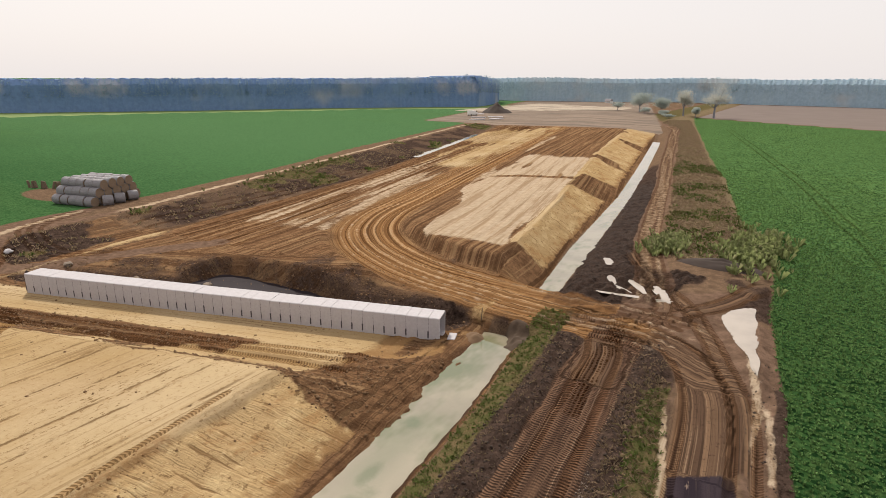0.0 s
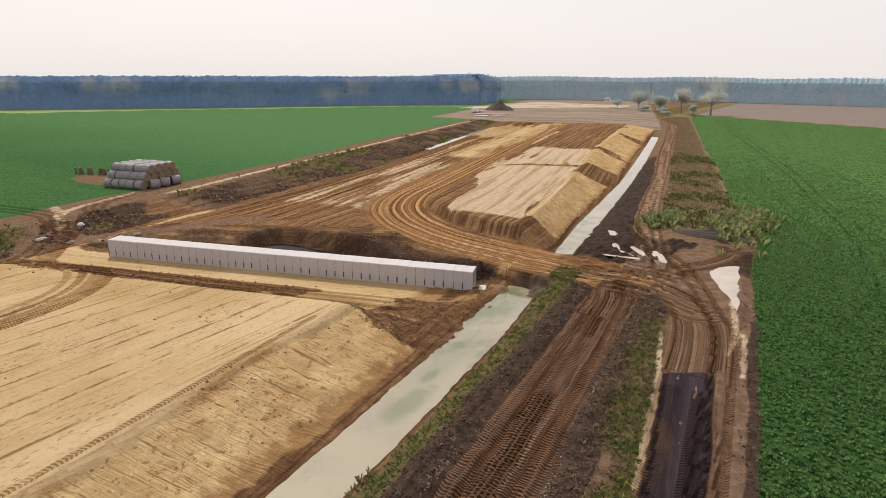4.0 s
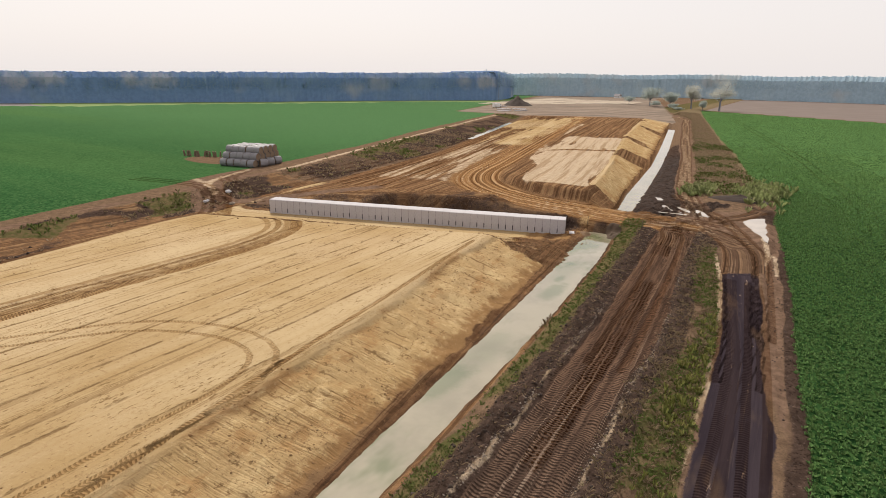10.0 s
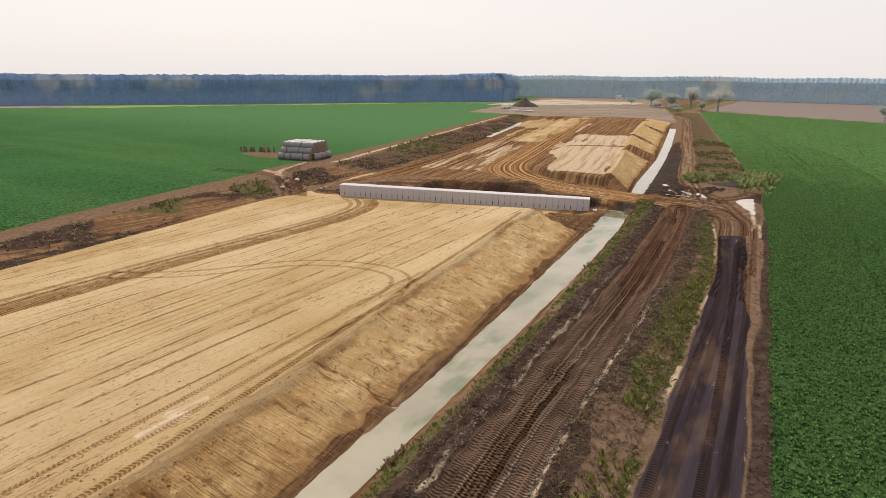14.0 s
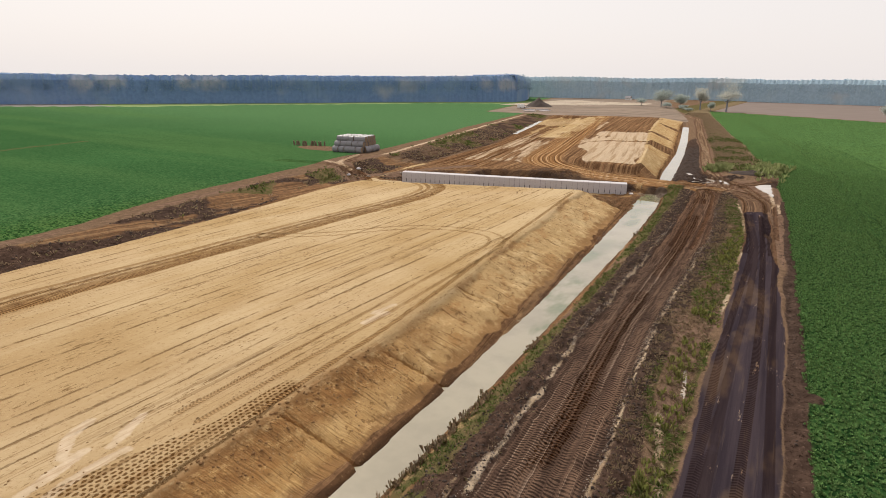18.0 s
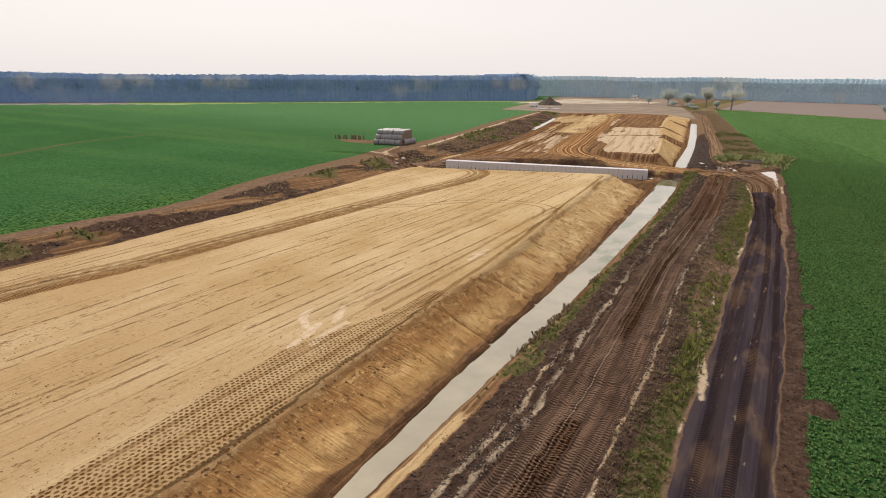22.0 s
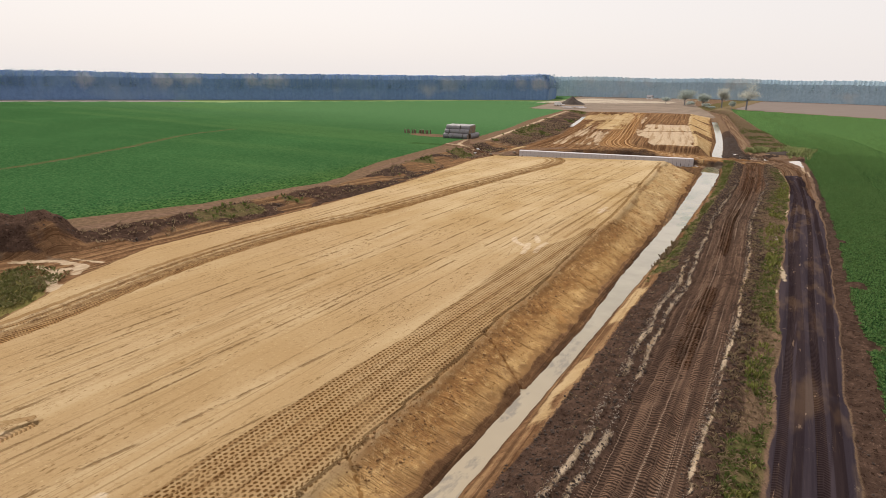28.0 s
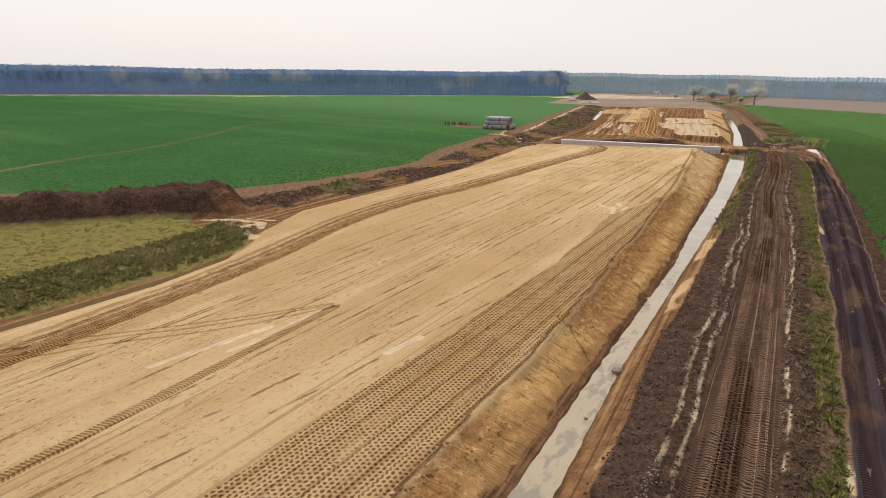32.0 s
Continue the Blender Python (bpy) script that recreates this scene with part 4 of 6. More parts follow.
crust = np.maximum(np.clip(1 - np.abs(XJ - track_w(YS) + 0.35) / 0.30, 0, 1), np.clip(1 - np.abs(XJ - track_e(YS) - 0.3) / 0.26, 0, 1)) * IS_S * smooth(-Y, -20, 10)
crust = np.maximum(crust, np.clip(1 - np.abs(XJ - track_w(YS) + 1.1) / 0.32, 0, 1) * IS_S * smooth(-Y, 35, 50))
pale = np.maximum(pale, 0.95 * crust * (0.8 + 0.6 * fbm(X, Y, 1.6)) * smooth(fbm(X, 0.6 * Y, 5), -0.45, -0.15))
far_pad = smooth(Y - 0.75 * (X + 148), 318, 322) * smooth(-(Y + 0.45 * (X + 150)), -415, -405) * smooth(X, -185, -180) * smooth(-X, 95, 103)
sand = np.maximum(sand, far_pad)
far_bare = smooth(Y, 212, 222) * smooth(X + jig, -150 - 0.25 * (Y - 212), -140 - 0.25 * (Y - 212)) * smooth(-X, 0, 6) * smooth(-X, 40 + 0.26 * (Y - 212), 46 + 0.26 * (Y - 212))
crop *= 1 - far_bare
path = np.maximum(path, far_bare * smooth(fbm(X, Y, 40), -0.15, 0.15) * 0.9)
brown_field = smooth(Y + 0.55 * (X + 37), 306, 309) * smooth(X, -52, -46)
crop *= 1 - brown_field
for nx, ny, nr in ((6.7, -43.4, 1.1), (5.6, -26.6, 0.8), (7.2, -58, 0.9)):
    notch = smooth(-np.hypot(X - nx, (Y - ny) / 1.2) + 0.6 * jig, -nr, -nr + 0.5)
    crop *= 1 - notch
    mud = np.maximum(mud, notch)
hay_spot = smooth(-np.hypot((X + 99) / 8, (Y - 44.5) / 4), -1.2, -0.7)
crop *= 1 - hay_spot
stray_d, _ = near_line(along([(-112, -92), (-119.9, -71.3), (-123.7, -55), (-137.5, -27.5), (-151, -4), (-157, 18)], 2.0), 6.0)
weeds = np.maximum(weeds, 0.8 * smooth(-np.abs(stray_d + 2 * jig), -1.6, -0.5))
crop *= 1 - 0.54 * smooth(-np.abs(stray_d + 0.8 * fbm(X, Y, 9)), -2.4, -0.5)
pad_wide = np.interp(Y, (-130, -105, -88, -76, -56, -47), (7.5, 6.8, 5.4, 4.6, 4.6, 1.5))
pads = smooth(XJ - crest_s(YS) + pad_wide, -0.3, 0.3) * smooth(crest_s(YS) - XJ, -0.1, 0.2) * smooth(-Y, 40, 46) * IS_S
middle = 0.55 * track_w(YS) + 0.45 * track_e(YS)
pads = np.maximum(pads, smooth(-np.abs(XJ - middle), -0.75, -0.5) * IS_S * 0.9 * smooth(fbm(X, Y, 12), -0.2, 0.05))
wet = np.maximum(tar * 0.25, bog * (1 - haul_m) * 0.9)
wet = np.maximum(wet, 0.7 * between(water2_e(YN), far_w(YN) - 0.2) * IS_N * smooth(-Y, -130, -100))
wet = np.maximum(wet, smooth(-tall, 0.95, 1.3) * 0.7 * (1 - PIT_X))

clay = np.maximum(clay, pool_mud)
red_mud = smooth(-np.hypot((X + 57.5) / 8, (Y + 75.5) / 8) + 0.7 * fbm(X, Y, 4), -1.0, -0.6) * (1 - smooth(sand, 0.3, 0.6))
clay = np.maximum(clay, red_mud)
mud *= 1 - 0.75 * red_mud
path *= 1 - 0.75 * red_mud
weeds *= 1 - red_mud
for silt_run, silt_wide in (([(-62.8, -82.3), (-60.4, -80.0), (-57.4, -79.2), (-55.0, -80.6)], 0.5), ([(-57.4, -80.6), (-56.2, -82.3), (-53.8, -83.2), (-52.4, -83.4)], 0.55), ([(-60, -78.6), (-56.4, -77.6)], 0.25), ([(-59.8, -81.6), (-57.6, -81.4)], 0.3)):
    d, _ = near_line(along(silt_run, 0.5), 2.0)
    pale = np.maximum(pale, np.clip(1.35 - np.abs(d + 0.8 * jig) / silt_wide + 0.9 * fbm(X, Y, 1.0), 0, 1))
# roughness of the surface itself
rough = 0.30 * bog + 0.02 + 0.05 * clay + 0.25 * broken + 0.30 * mud + 0.10 * weeds + 0.03 * track_bed
rough = np.where(sand > 0.5, 0.02 + 0.16 * (XJ > crest_s(YS) + 0.3), rough) * (1 - tar)
rill = fbm(Y, 0.22 * X, 1.3, 3) + 0.7 * np.minimum(0, fbm(Y + 40, 0.15 * X, 3.0, 2) + 0.1)
Z = Z + 0.20 * rill * smooth(XJ, crest_s(YS) + 0.2, crest_s(YS) + 0.9) * smooth(-XJ, -water_w(YS) + 0.2, -water_w(YS) + 0.9) * IS_S * (sand > 0.3)
near = inner & (X > -150) & (X < 12)
Z = Z + np.where(near, rough * (fbm(X, Y, 1.1, 3) + 0.6 * fbm(X, Y, 0.45, 2)), 0)

ramp_d, _ = near_line(along([(-66, 18.5), (-72, 22.5), (-78, 27.5), (-81, 32), (-84, 40)], 1.0), 4.0)
path = np.maximum(path, smooth(-np.abs(ramp_d + jig), -2.6, -1.6))
weeds *= 1 - smooth(-np.abs(ramp_d), -2.6, -1.6)
pale = np.maximum(pale, 0.7 * smooth(-np.abs(ramp_d), -0.9, -0.5) * smooth(Y, 24, 26))
ramp_d, _ = near_line(along([(-3.4, -17.5), (-2.6, -21.0), (-1.9, -22.6), (-1.2, -19), (-0.8, -14.5)], 0.6), 2.0)
path = np.maximum(path, smooth(-np.abs(ramp_d), -0.8, -0.4))
ramp_d, _ = near_line(along([(-1.4, -33), (-0.6, -37), (0.4, -42), (1.1, -46)], 0.8), 2.0)
pale = np.maximum(pale, 0.8 * np.clip(1.1 - np.abs(ramp_d + 0.6 * jig) / 0.4 + 0.5 * fbm(X, Y, 1.5), 0, 1))
ramp_d, _ = near_line(along([(-1.9, -22.6), (-1.6, -26), (-1.3, -30), (-1.0, -33)], 0.6), 2.0)
path = np.maximum(path, smooth(-np.abs(ramp_d), -0.9, -0.4))
weeds *= 1 - smooth(-np.abs(ramp_d), -1.2, -0.6)
# cross patches of dried mud on the gravel road
for patch_y in (-12.5, -19.5, -58.0, -75.0):
    bar = smooth(-np.abs(Y - patch_y - 0.1 * X + 0.8 * fbm(X, Y, 2)), -0.7, -0.1) * between(road_w(YS) + 0.2, road_e(YS) - 0.2)
    pale = np.maximum(pale, 0.36 * bar * smooth(fbm(X, Y, 0.9), -0.05, 0.25))
    path = np.maximum(path, 0.6 * bar)
scrape = np.full(X.shape, 9.0)
for run in ([(-21.0, -55.5), (-22.0, -52.0)], [(-20.95, -55.4), (-21.8, -52.5)], [(-20.2, -54.5), (-20.5, -52.6), (-20.5, -51.0)], [(-22.4, -52.8), (-23.7, -51.7), (-24.2, -50.6)], [(-21.3, -51.2), (-22.5, -48.9)], [(-20.3, -34.7), (-20.1, -32.4)], [(-30.6, -104), (-30.2, -96)], [(-20.8, -33), (-20.6, -31)], [(-22.0, -99), (-21.4, -96)], [(-33, -108), (-31.4, -100)]):
    d, _ = near_line(along(run, 0.5), 1.2)
    scrape = np.minimum(scrape, np.abs(d))
pale = np.maximum(pale, np.clip(1.25 - scrape / 0.36 + 0.4 * fbm(X, Y, 0.8), 0, 1))
POOL_RIM = [(-3.9, 47.2), (-3.1, 49.4), (-1.8, 50.4), (-1.35, 47.5), (-1.1, 44.0), (-0.7, 40.5), (-0.35, 37.4), (-0.75, 38.6), (-1.5, 41.2), (-2.3, 43.0), (-2.9, 44.6), (-3.2, 45.6)]
PUDDLES = [(-9.1, 51.0, 4.2, 0.9, 116), (-11.4, 51.8, 3.8, 0.8, 124), (-11.4, 48.9, 6.4, 0.5, 8), (-13.8, 52.4, 3.0, 0.7, 116), (-8.6, 49.4, 1.6, 0.6, 60), (-12.3, 50.2, 2.0, 0.4, 150), (-16.0, 58.6, 2.6, 0.8, 110), (-0.9, -29, 4.0, 0.25, 98)]

# --------- tyre prints
TS, TD, TW, TM = np.zeros_like(X), np.full(X.shape, 9.0), np.zeros_like(X), np.full(X.shape, 9e9)


def print_tyre(points, half=0.33, weight=1.0, sink=0.05, shoulder=0.0):
    global Z
    d, s = near_line(points, half + 0.9)
    rel = d / half
    edge = np.abs(d) - half
    take = (edge < TM) & (np.abs(d) < 1e9)
    TS[take], TD[take], TW[take], TM[take] = s[take], np.abs(rel[take]).clip(0, 9), weight, edge[take]
    Z = Z - sink * smooth(-np.abs(d), -half * 1.15, -half * 0.8)
    if shoulder:
        Z = Z + shoulder * smooth(-np.abs(np.abs(d) - half * 1.5), -half * 0.5, 0)


def print_axle(points, gauge=2.0, **kw):
    for off in (-gauge / 2, gauge / 2):
        print_tyre(beside(points, off), **kw)


def follow(left, right, share, y0, y1, sway=0.12, step=3.0):
    ys = np.arange(y0, y1, step)
    return np.stack([left(ys) * (1 - share) + right(ys) * share + sway * np.sin(ys / 9 + 7 * share), ys], 1)


for share, w in ((0.18, 0.8), (0.34, 0.4), (0.60, 0.9), (0.86, 0.55)):
    print_tyre(follow(road_w, road_e, share, -135, 25, 0.15), half=0.26, weight=w, sink=0.015)
SAND_RUN = along([(-41.5, -128), (-42.6, -112), (-43.6, -102), (-45, -89), (-47.6, -74), (-47.6, -60), (-46, -50), (-45.2, -37), (-44.6, -16), (-43.6, 0), (-43.6, 6), (-45, 11.5), (-48.5, 15.2), (-53, 17), (-58, 16.6), (-62.5, 16.6), (-66.5, 20), (-74, 26)])
run_d, _ = near_line(SAND_RUN, 3.5)
sand *= 1 - 0.42 * smooth(-np.abs(run_d + 0.5 * jig), -2.3, -1.5) * smooth(-Y, -14, -8)
for off, w in ((-1.7, 1.2), (-1.05, 1.1), (-0.35, 0.57), (0.6, 1.0), (1.75, 0.57)):
    print_tyre(beside(SAND_RUN, off), half=0.33, weight=w, sink=0.07, shoulder=0.04)
LOOP = along([(-45.5, -22), (-39.5, -18), (-34, -11.5), (-28, -9), (-23.5, -9.8), (-21.6, -13.5), (-21.4, -20), (-20.6, -35), (-20.4, -48)])
print_axle(LOOP, 1.5, half=0.19, weight=0.66, sink=0.03, shoulder=0.01)
for off, w in ((0.55, 0.95),):
    ys = np.arange(-46, 20, 2.0)
    print_tyre(np.stack([crest_s(ys) - off + 0.08 * np.sin(ys / 5), ys], 1), half=0.2, weight=w, sink=0.05, shoulder=0.02)
for off, w in ((5.0, 0.9), (6.2, 0.8), (7.3, 0.9)):
    xs = np.arange(-62, -23, 2.0)
    print_tyre(np.stack([xs, box_front(xs) - off + 0.3 * np.sin(xs / 6 + off)], 1), half=0.34, weight=w, sink=0.07, shoulder=0.04)
print_tyre(along([(-28.6, -128), (-28.8, -118), (-29.2, -111), (-29.6, -105), (-30.1, -95)]), half=0.42, weight=0.9, sink=0.05, shoulder=0.04)
for shift in (0, 1.2, 2.1):
    print_tyre(along([(-43 - shift, -116), (-39.2 - shift, -108.6), (-34 - shift, -102), (-30 - 0.4 * shift, -94.5)]), half=0.14, weight=0.57, sink=0.04, shoulder=0.03)
for off, w in ((-3.5, 0.56), (-2.4, 0.45), (-1.5, 0.56), (-0.4, 0.4), (0.7, 0.56), (1.6, 0.45), (2.6, 0.56), (3.5, 0.4)):
    print_tyre(beside(HAUL[3:], off), half=0.36, weight=w, sink=0.08, shoulder=0.05)
for k in range(11):
    base = along([(-52 - 2.4 * k, 40 + 0.2 * k), (-57 - 1.9 * k, 62), (-66 - 1.6 * k, 100), (-80 - 1.2 * k, 165), (-92 - 1.1 * k, 212)], 3.0)
    print_tyre(base, half=0.4, weight=0.5 + 0.4 * math.sin(k) ** 2, sink=0.07, shoulder=0.04)
for k in range(5):
    print_tyre(follow(far_w, far_e, 0.1 + 0.2 * k, 50, 250), half=0.28, weight=0.7, sink=0.06)
JUNCTION_RUNS = (
    ([(-14, 42), (-10.5, 41.9), (-7.6, 41.1), (-5.4, 39.5), (-3.9, 37.2), (-2.9, 34), (-2.3, 30), (-1.8, 24), (-0.8, 16), (0.2, 4)], 2.0),
    ([(-15, 41.2), (-11.5, 40.2), (-9.9, 37), (-9.3, 32), (-8.8, 27), (-8.1, 20), (-7.4, 10), (-7.0, 2)], 1.7),
    ([(-15.8, 63.9), (-11, 55.1), (-7.5, 49.8), (-4.8, 44.6), (-2.6, 38.9), (-0.9, 34), (0, 25), (1.0, 12)], 0.9),
    ([(-1.6, 56.9), (-4, 50), (-6.7, 46), (-9.5, 42.5)], 1.3),
    ([(-12, 57), (-8.6, 49.5), (-8.2, 45.5), (-11, 42.5), (-15, 42)], 1.1),
)
carried = np.zeros_like(X)


def ridge(points, half, weight, layer):
    d, _ = near_line(points, half + 0.6)
    return np.maximum(layer, weight * smooth(-np.abs(d + 0.3 * jig), -half * 1.3, -half * 0.6))


for off in (-2.95, -1.0, 0.15, 1.15, 2.1, 3.05):
    pale = ridge(beside(HAUL[2:], off), 0.3, 0.42, pale)
for run, half in JUNCTION_RUNS:
    line = along(run)
    d, length = near_line(line, half + 1.0)
    fade = smooth(length, 0.0, 5.0) * smooth(np.max(length) - length + 2 * jig, 0.0, 20.0)
    carried = np.maximum(carried, smooth(-np.abs(d) + 0.5 * jig, -half, -half + 0.7) * fade)
    for off in (-0.62 * half, 0.62 * half):
        print_tyre(beside(line, off), half=0.27, weight=0.75, sink=0.06, shoulder=0.03)
mud *= 1 - 0.7 * carried
bog_keep = 1 - bog
path *= 1 - 0.6 * carried
carried *= bog_keep * (1 - 0.8 * haul_m)
on_road = smooth(X, -5.4, -4.6) * smooth(25.4 + 0.67 * (X + 3.5) + 0.7 * jig - Y, -0.5, 0.6)
carried *= 1 - on_road * smooth(road_e(YS) - X, -0.5, 0.1)
carried *= 1 - track_bed * smooth(-Y + jig, -33.5, -30.5)
rut = haul_m
# the side road over the west bank
side = along([(-86, 29.8), (-78, 27), (-72, 24.2), (-68, 23.8), (-64, 27.5), (-60, 33), (-55, 40)])
path = ridge(side, 1.7, 0.95, path)
mud *= 1 - 0.9 * ridge(side, 1.7, 1.0, 0 * X)
pale = ridge(along([(-86, 29.8), (-78, 27), (-72.5, 24.4)]), 0.8, 0.55, pale)
# wet grey silt along the outer side of the bend
driven = between(road_e(YS) - 0.1, field_east(YS) - 0.5) * IS_S * smooth(Y + 3 * jig, -8, 6)
path = np.maximum(path, 0.85 * driven)
mud *= 1 - 0.9 * driven
silt = ridge(along([(-2.6, 45.5), (-1.5, 41), (-0.6, 37.5), (0.35, 34), (0.8, 30), (1.1, 26), (1.6, 21), (2.1, 15)]), 0.28, 0.58, 0 * X)
pale = np.maximum(pale, silt * smooth(0.25 + fbm(X, 0.4 * Y, 2.5) - 0.45 * smooth(-Y, -30, -16), -0.1, 0.15))
for share in (0.25, 0.5, 0.8):
    pale = ridge(follow(far_w, far_e, share, 48, 250), 0.4, 0.5, pale)
for off in (-0.9, 0.9):
    print_tyre(beside(along([(-28, 253), (-2.2, 134), (4.6, 95), (8.7, 72), (11.5, 25), (13, -20)], 4.0), off), half=0.22, weight=0.8, sink=0.0)
for x0, y0, x1, y1 in ((-17.2, -36.6, -13.4, -34.9), (-15.8, -73.0, -11.2, -75.6), (-17.0, -45.2, -13.0, -43.8), (-15.0, -88.0, -11.4, -90.4), (-19.0, -24.5, -14.4, -23.0)):
    mid_x, mid_y = 0.5 * (x0 + x1), 0.5 * (y0 + y1) + 0.25
    print_tyre(along([(x0, y0), (mid_x, mid_y), (x1, y1)], 0.4), half=0.13, weight=0.57, sink=0.2)
# side road that leaves over the west bank
for off in (-1.0, 0.2, 1.3):
    print_tyre(beside(along([(-68, 21.5), (-74, 24.5), (-80, 26), (-92, 24)]), off), half=0.33, weight=0.8, sink=0.05)
    print_tyre(beside(along([(-62, 32.5), (-70, 30), (-79, 32), (-84, 40)]), off), half=0.33, weight=0.8, sink=0.05)

on_slope = smooth(XJ, crest_s(YS) + 0.0, crest_s(YS) + 0.7) * smooth(-XJ, -water_w(YS), -water_w(YS) + 0.3) * IS_S
on_slope = np.maximum(on_slope, between(crest_n(YN), water2_w(YN)) * IS_N * smooth(Y, 48, 50) * smooth(-Y, -215, -205))
lip = smooth(-np.abs(XJ - crest_s(YS) - 0.9), -1.5, -0.5) * smooth(-Y, 24, 40) * IS_S * smooth(0.45 + fbm(X, Y, 7), 0.0, 0.4)
lip = np.maximum(lip, smooth(-np.abs(XJ - crest_s(YS) - 0.3), -0.5, -0.2) * smooth(Y, -30, -24) * IS_S * smooth(fbm(X, Y, 4), 0.0, 0.2) * 0.7)
bed = track_bed * (1 - carried)


def dug_pool(rim, level=None):
    """Sinks the ground inside a rim; gives the rim's line and the water's level."""
    global Z
    line = along(rim + rim[:1], 0.4)
    line = line + 0.10 * np.stack([np.sin(np.arange(len(line)) * 0.83), np.cos(np.arange(len(line)) * 0.61)], 1)
    d, _ = near_line(line, 2.0)
    within = np.zeros(X.shape, bool)
    for p, q in zip(line, np.roll(line, -1, 0)):
        cross = (p[1] > Y) != (q[1] > Y)
        within ^= cross & (X < (q[0] - p[0]) * (Y - p[1]) / (q[1] - p[1] + 1e-9) + p[0])
    basin = np.where(within, 1.0, smooth(-np.abs(d), -0.8, 0.0))
    level = float(np.median(Z[within])) - 0.02 if level is None else level
    Z = Z * (1 - basin) + (level + np.where(within, -0.08, 0.02)) * basin
    return line, level


PALE_POOL = dug_pool(POOL_RIM)
DARK_POOL = dug_pool([(-49.0, 30.2), (-48.6, 35.4), (-46.4, 36.4), (-42.7, 36.6), (-38.3, 36.8), (-34.0, 36.6), (-31.6, 35.6), (-34.0, 33.6), (-40.0, 31.4), (-45.0, 29.8)], -1.3)
POOL = np.full(len(PUDDLES), 9.0)
for k, (x, y, l, w, turn) in enumerate(PUDDLES):
    c, q = math.cos(radians(turn)), math.sin(radians(turn))
    du, dv = ((X - x) * c + (Y - y) * q) / (0.5 * l), ((Y - y) * c - (X - x) * q) / (0.5 * w)
    inside = smooth(-np.hypot(du, dv), -1.35, -0.75)
    POOL[k] = float(np.median(Z[inside > 0.05])) - 0.02
    Z = np.where(inside > 0, Z * (1 - inside) + (POOL[k] - 0.06) * inside, Z)
# --------- the sheet, cut into its named pieces along the grid
flow_d = np.where(XJ > crest_s(YS) - 0.2, X - crest_s(YS), X)
flow_d = np.where(X > track_w(YS) - 1.0, X - track_w(YS), flow_d)
flow_d = np.where(X > road_w(YS) - 0.5, X - road_w(YS), flow_d)
FLOW = np.stack([np.where(Y < 30, Y, 1.03 * Y), np.where(Y < 40, flow_d, X - crest_n(YN)), 0 * X], -1)
for run, half in JUNCTION_RUNS:
    d, length = near_line(along(run), half + 0.4)
    here = (np.abs(d) < half) & (Y > 21) & ((track_bed < 0.5) | (Y > 32)) & ((X < -5) | (Y > 26))
    FLOW[here] = np.stack([length, d, 0 * X], -1)[here]
curl = np.abs(haul_d) < 4.4
FLOW[curl] = np.stack([haul_s, haul_d, 0 * X], -1)[curl]
trench = (PIT_X > 0.5) & (Y > pad_front(X) + 1.0) & (Y < box_front(X) + 12) & ~curl
FLOW[trench] = np.stack([0.957 * X + 0.29 * Y, 0.957 * Y - 0.29 * X, 0 * X], -1)[trench]
index = np.arange(NX * NY).reshape(NY, NX)
quads = np.stack([index[:-1, :-1], index[:-1, 1:], index[1:, 1:], index[1:, :-1]], -1).reshape(-1, 4)
ident = lambda a: a[:-1, :-1].ravel()
piece = np.zeros(len(quads), int)
piece[ident((sand > 0.5) & (Y < 34))] = 1
piece[ident((Y > 50) & (Y < 222) & (X > crest_n(YN) - 15.5) & (X < water2_w(YN)))] = 2
piece[ident(track_bed > 0.5)] = 3
piece[ident(tar > 0.5)] = 4
piece[ident(haul_m > 0.5)] = 5
piece[ident((crop > 0.5) & (X < -60))] = 6
piece[ident((crop > 0.5) & (X > -60))] = 7
WEST_EDGE = [(-500, -150), (-440, -40), (-385, 60), (-335, 135), (-285, 205), (-256, 258), (-215, 315), (-188, 346)]
wood_d, _ = near_line(along(WEST_EDGE, 6.0), 60.0)
strip = (np.abs(wood_d) < 24 + 16 * fbm(X, Y, 60)) & (crop > 0.5) & (X < -150)
piece[ident(strip)] = 8
piece[ident(strip & (Y + 20 * fbm(X, Y, 40) < 118))] = 12
piece[ident((brown_field > 0.5) & (Y < 560))] = 9
piece[ident((far_bare > 0.5) & (far_pad < 0.5))] = 10
piece[ident(far_pad > 0.5)] = 11


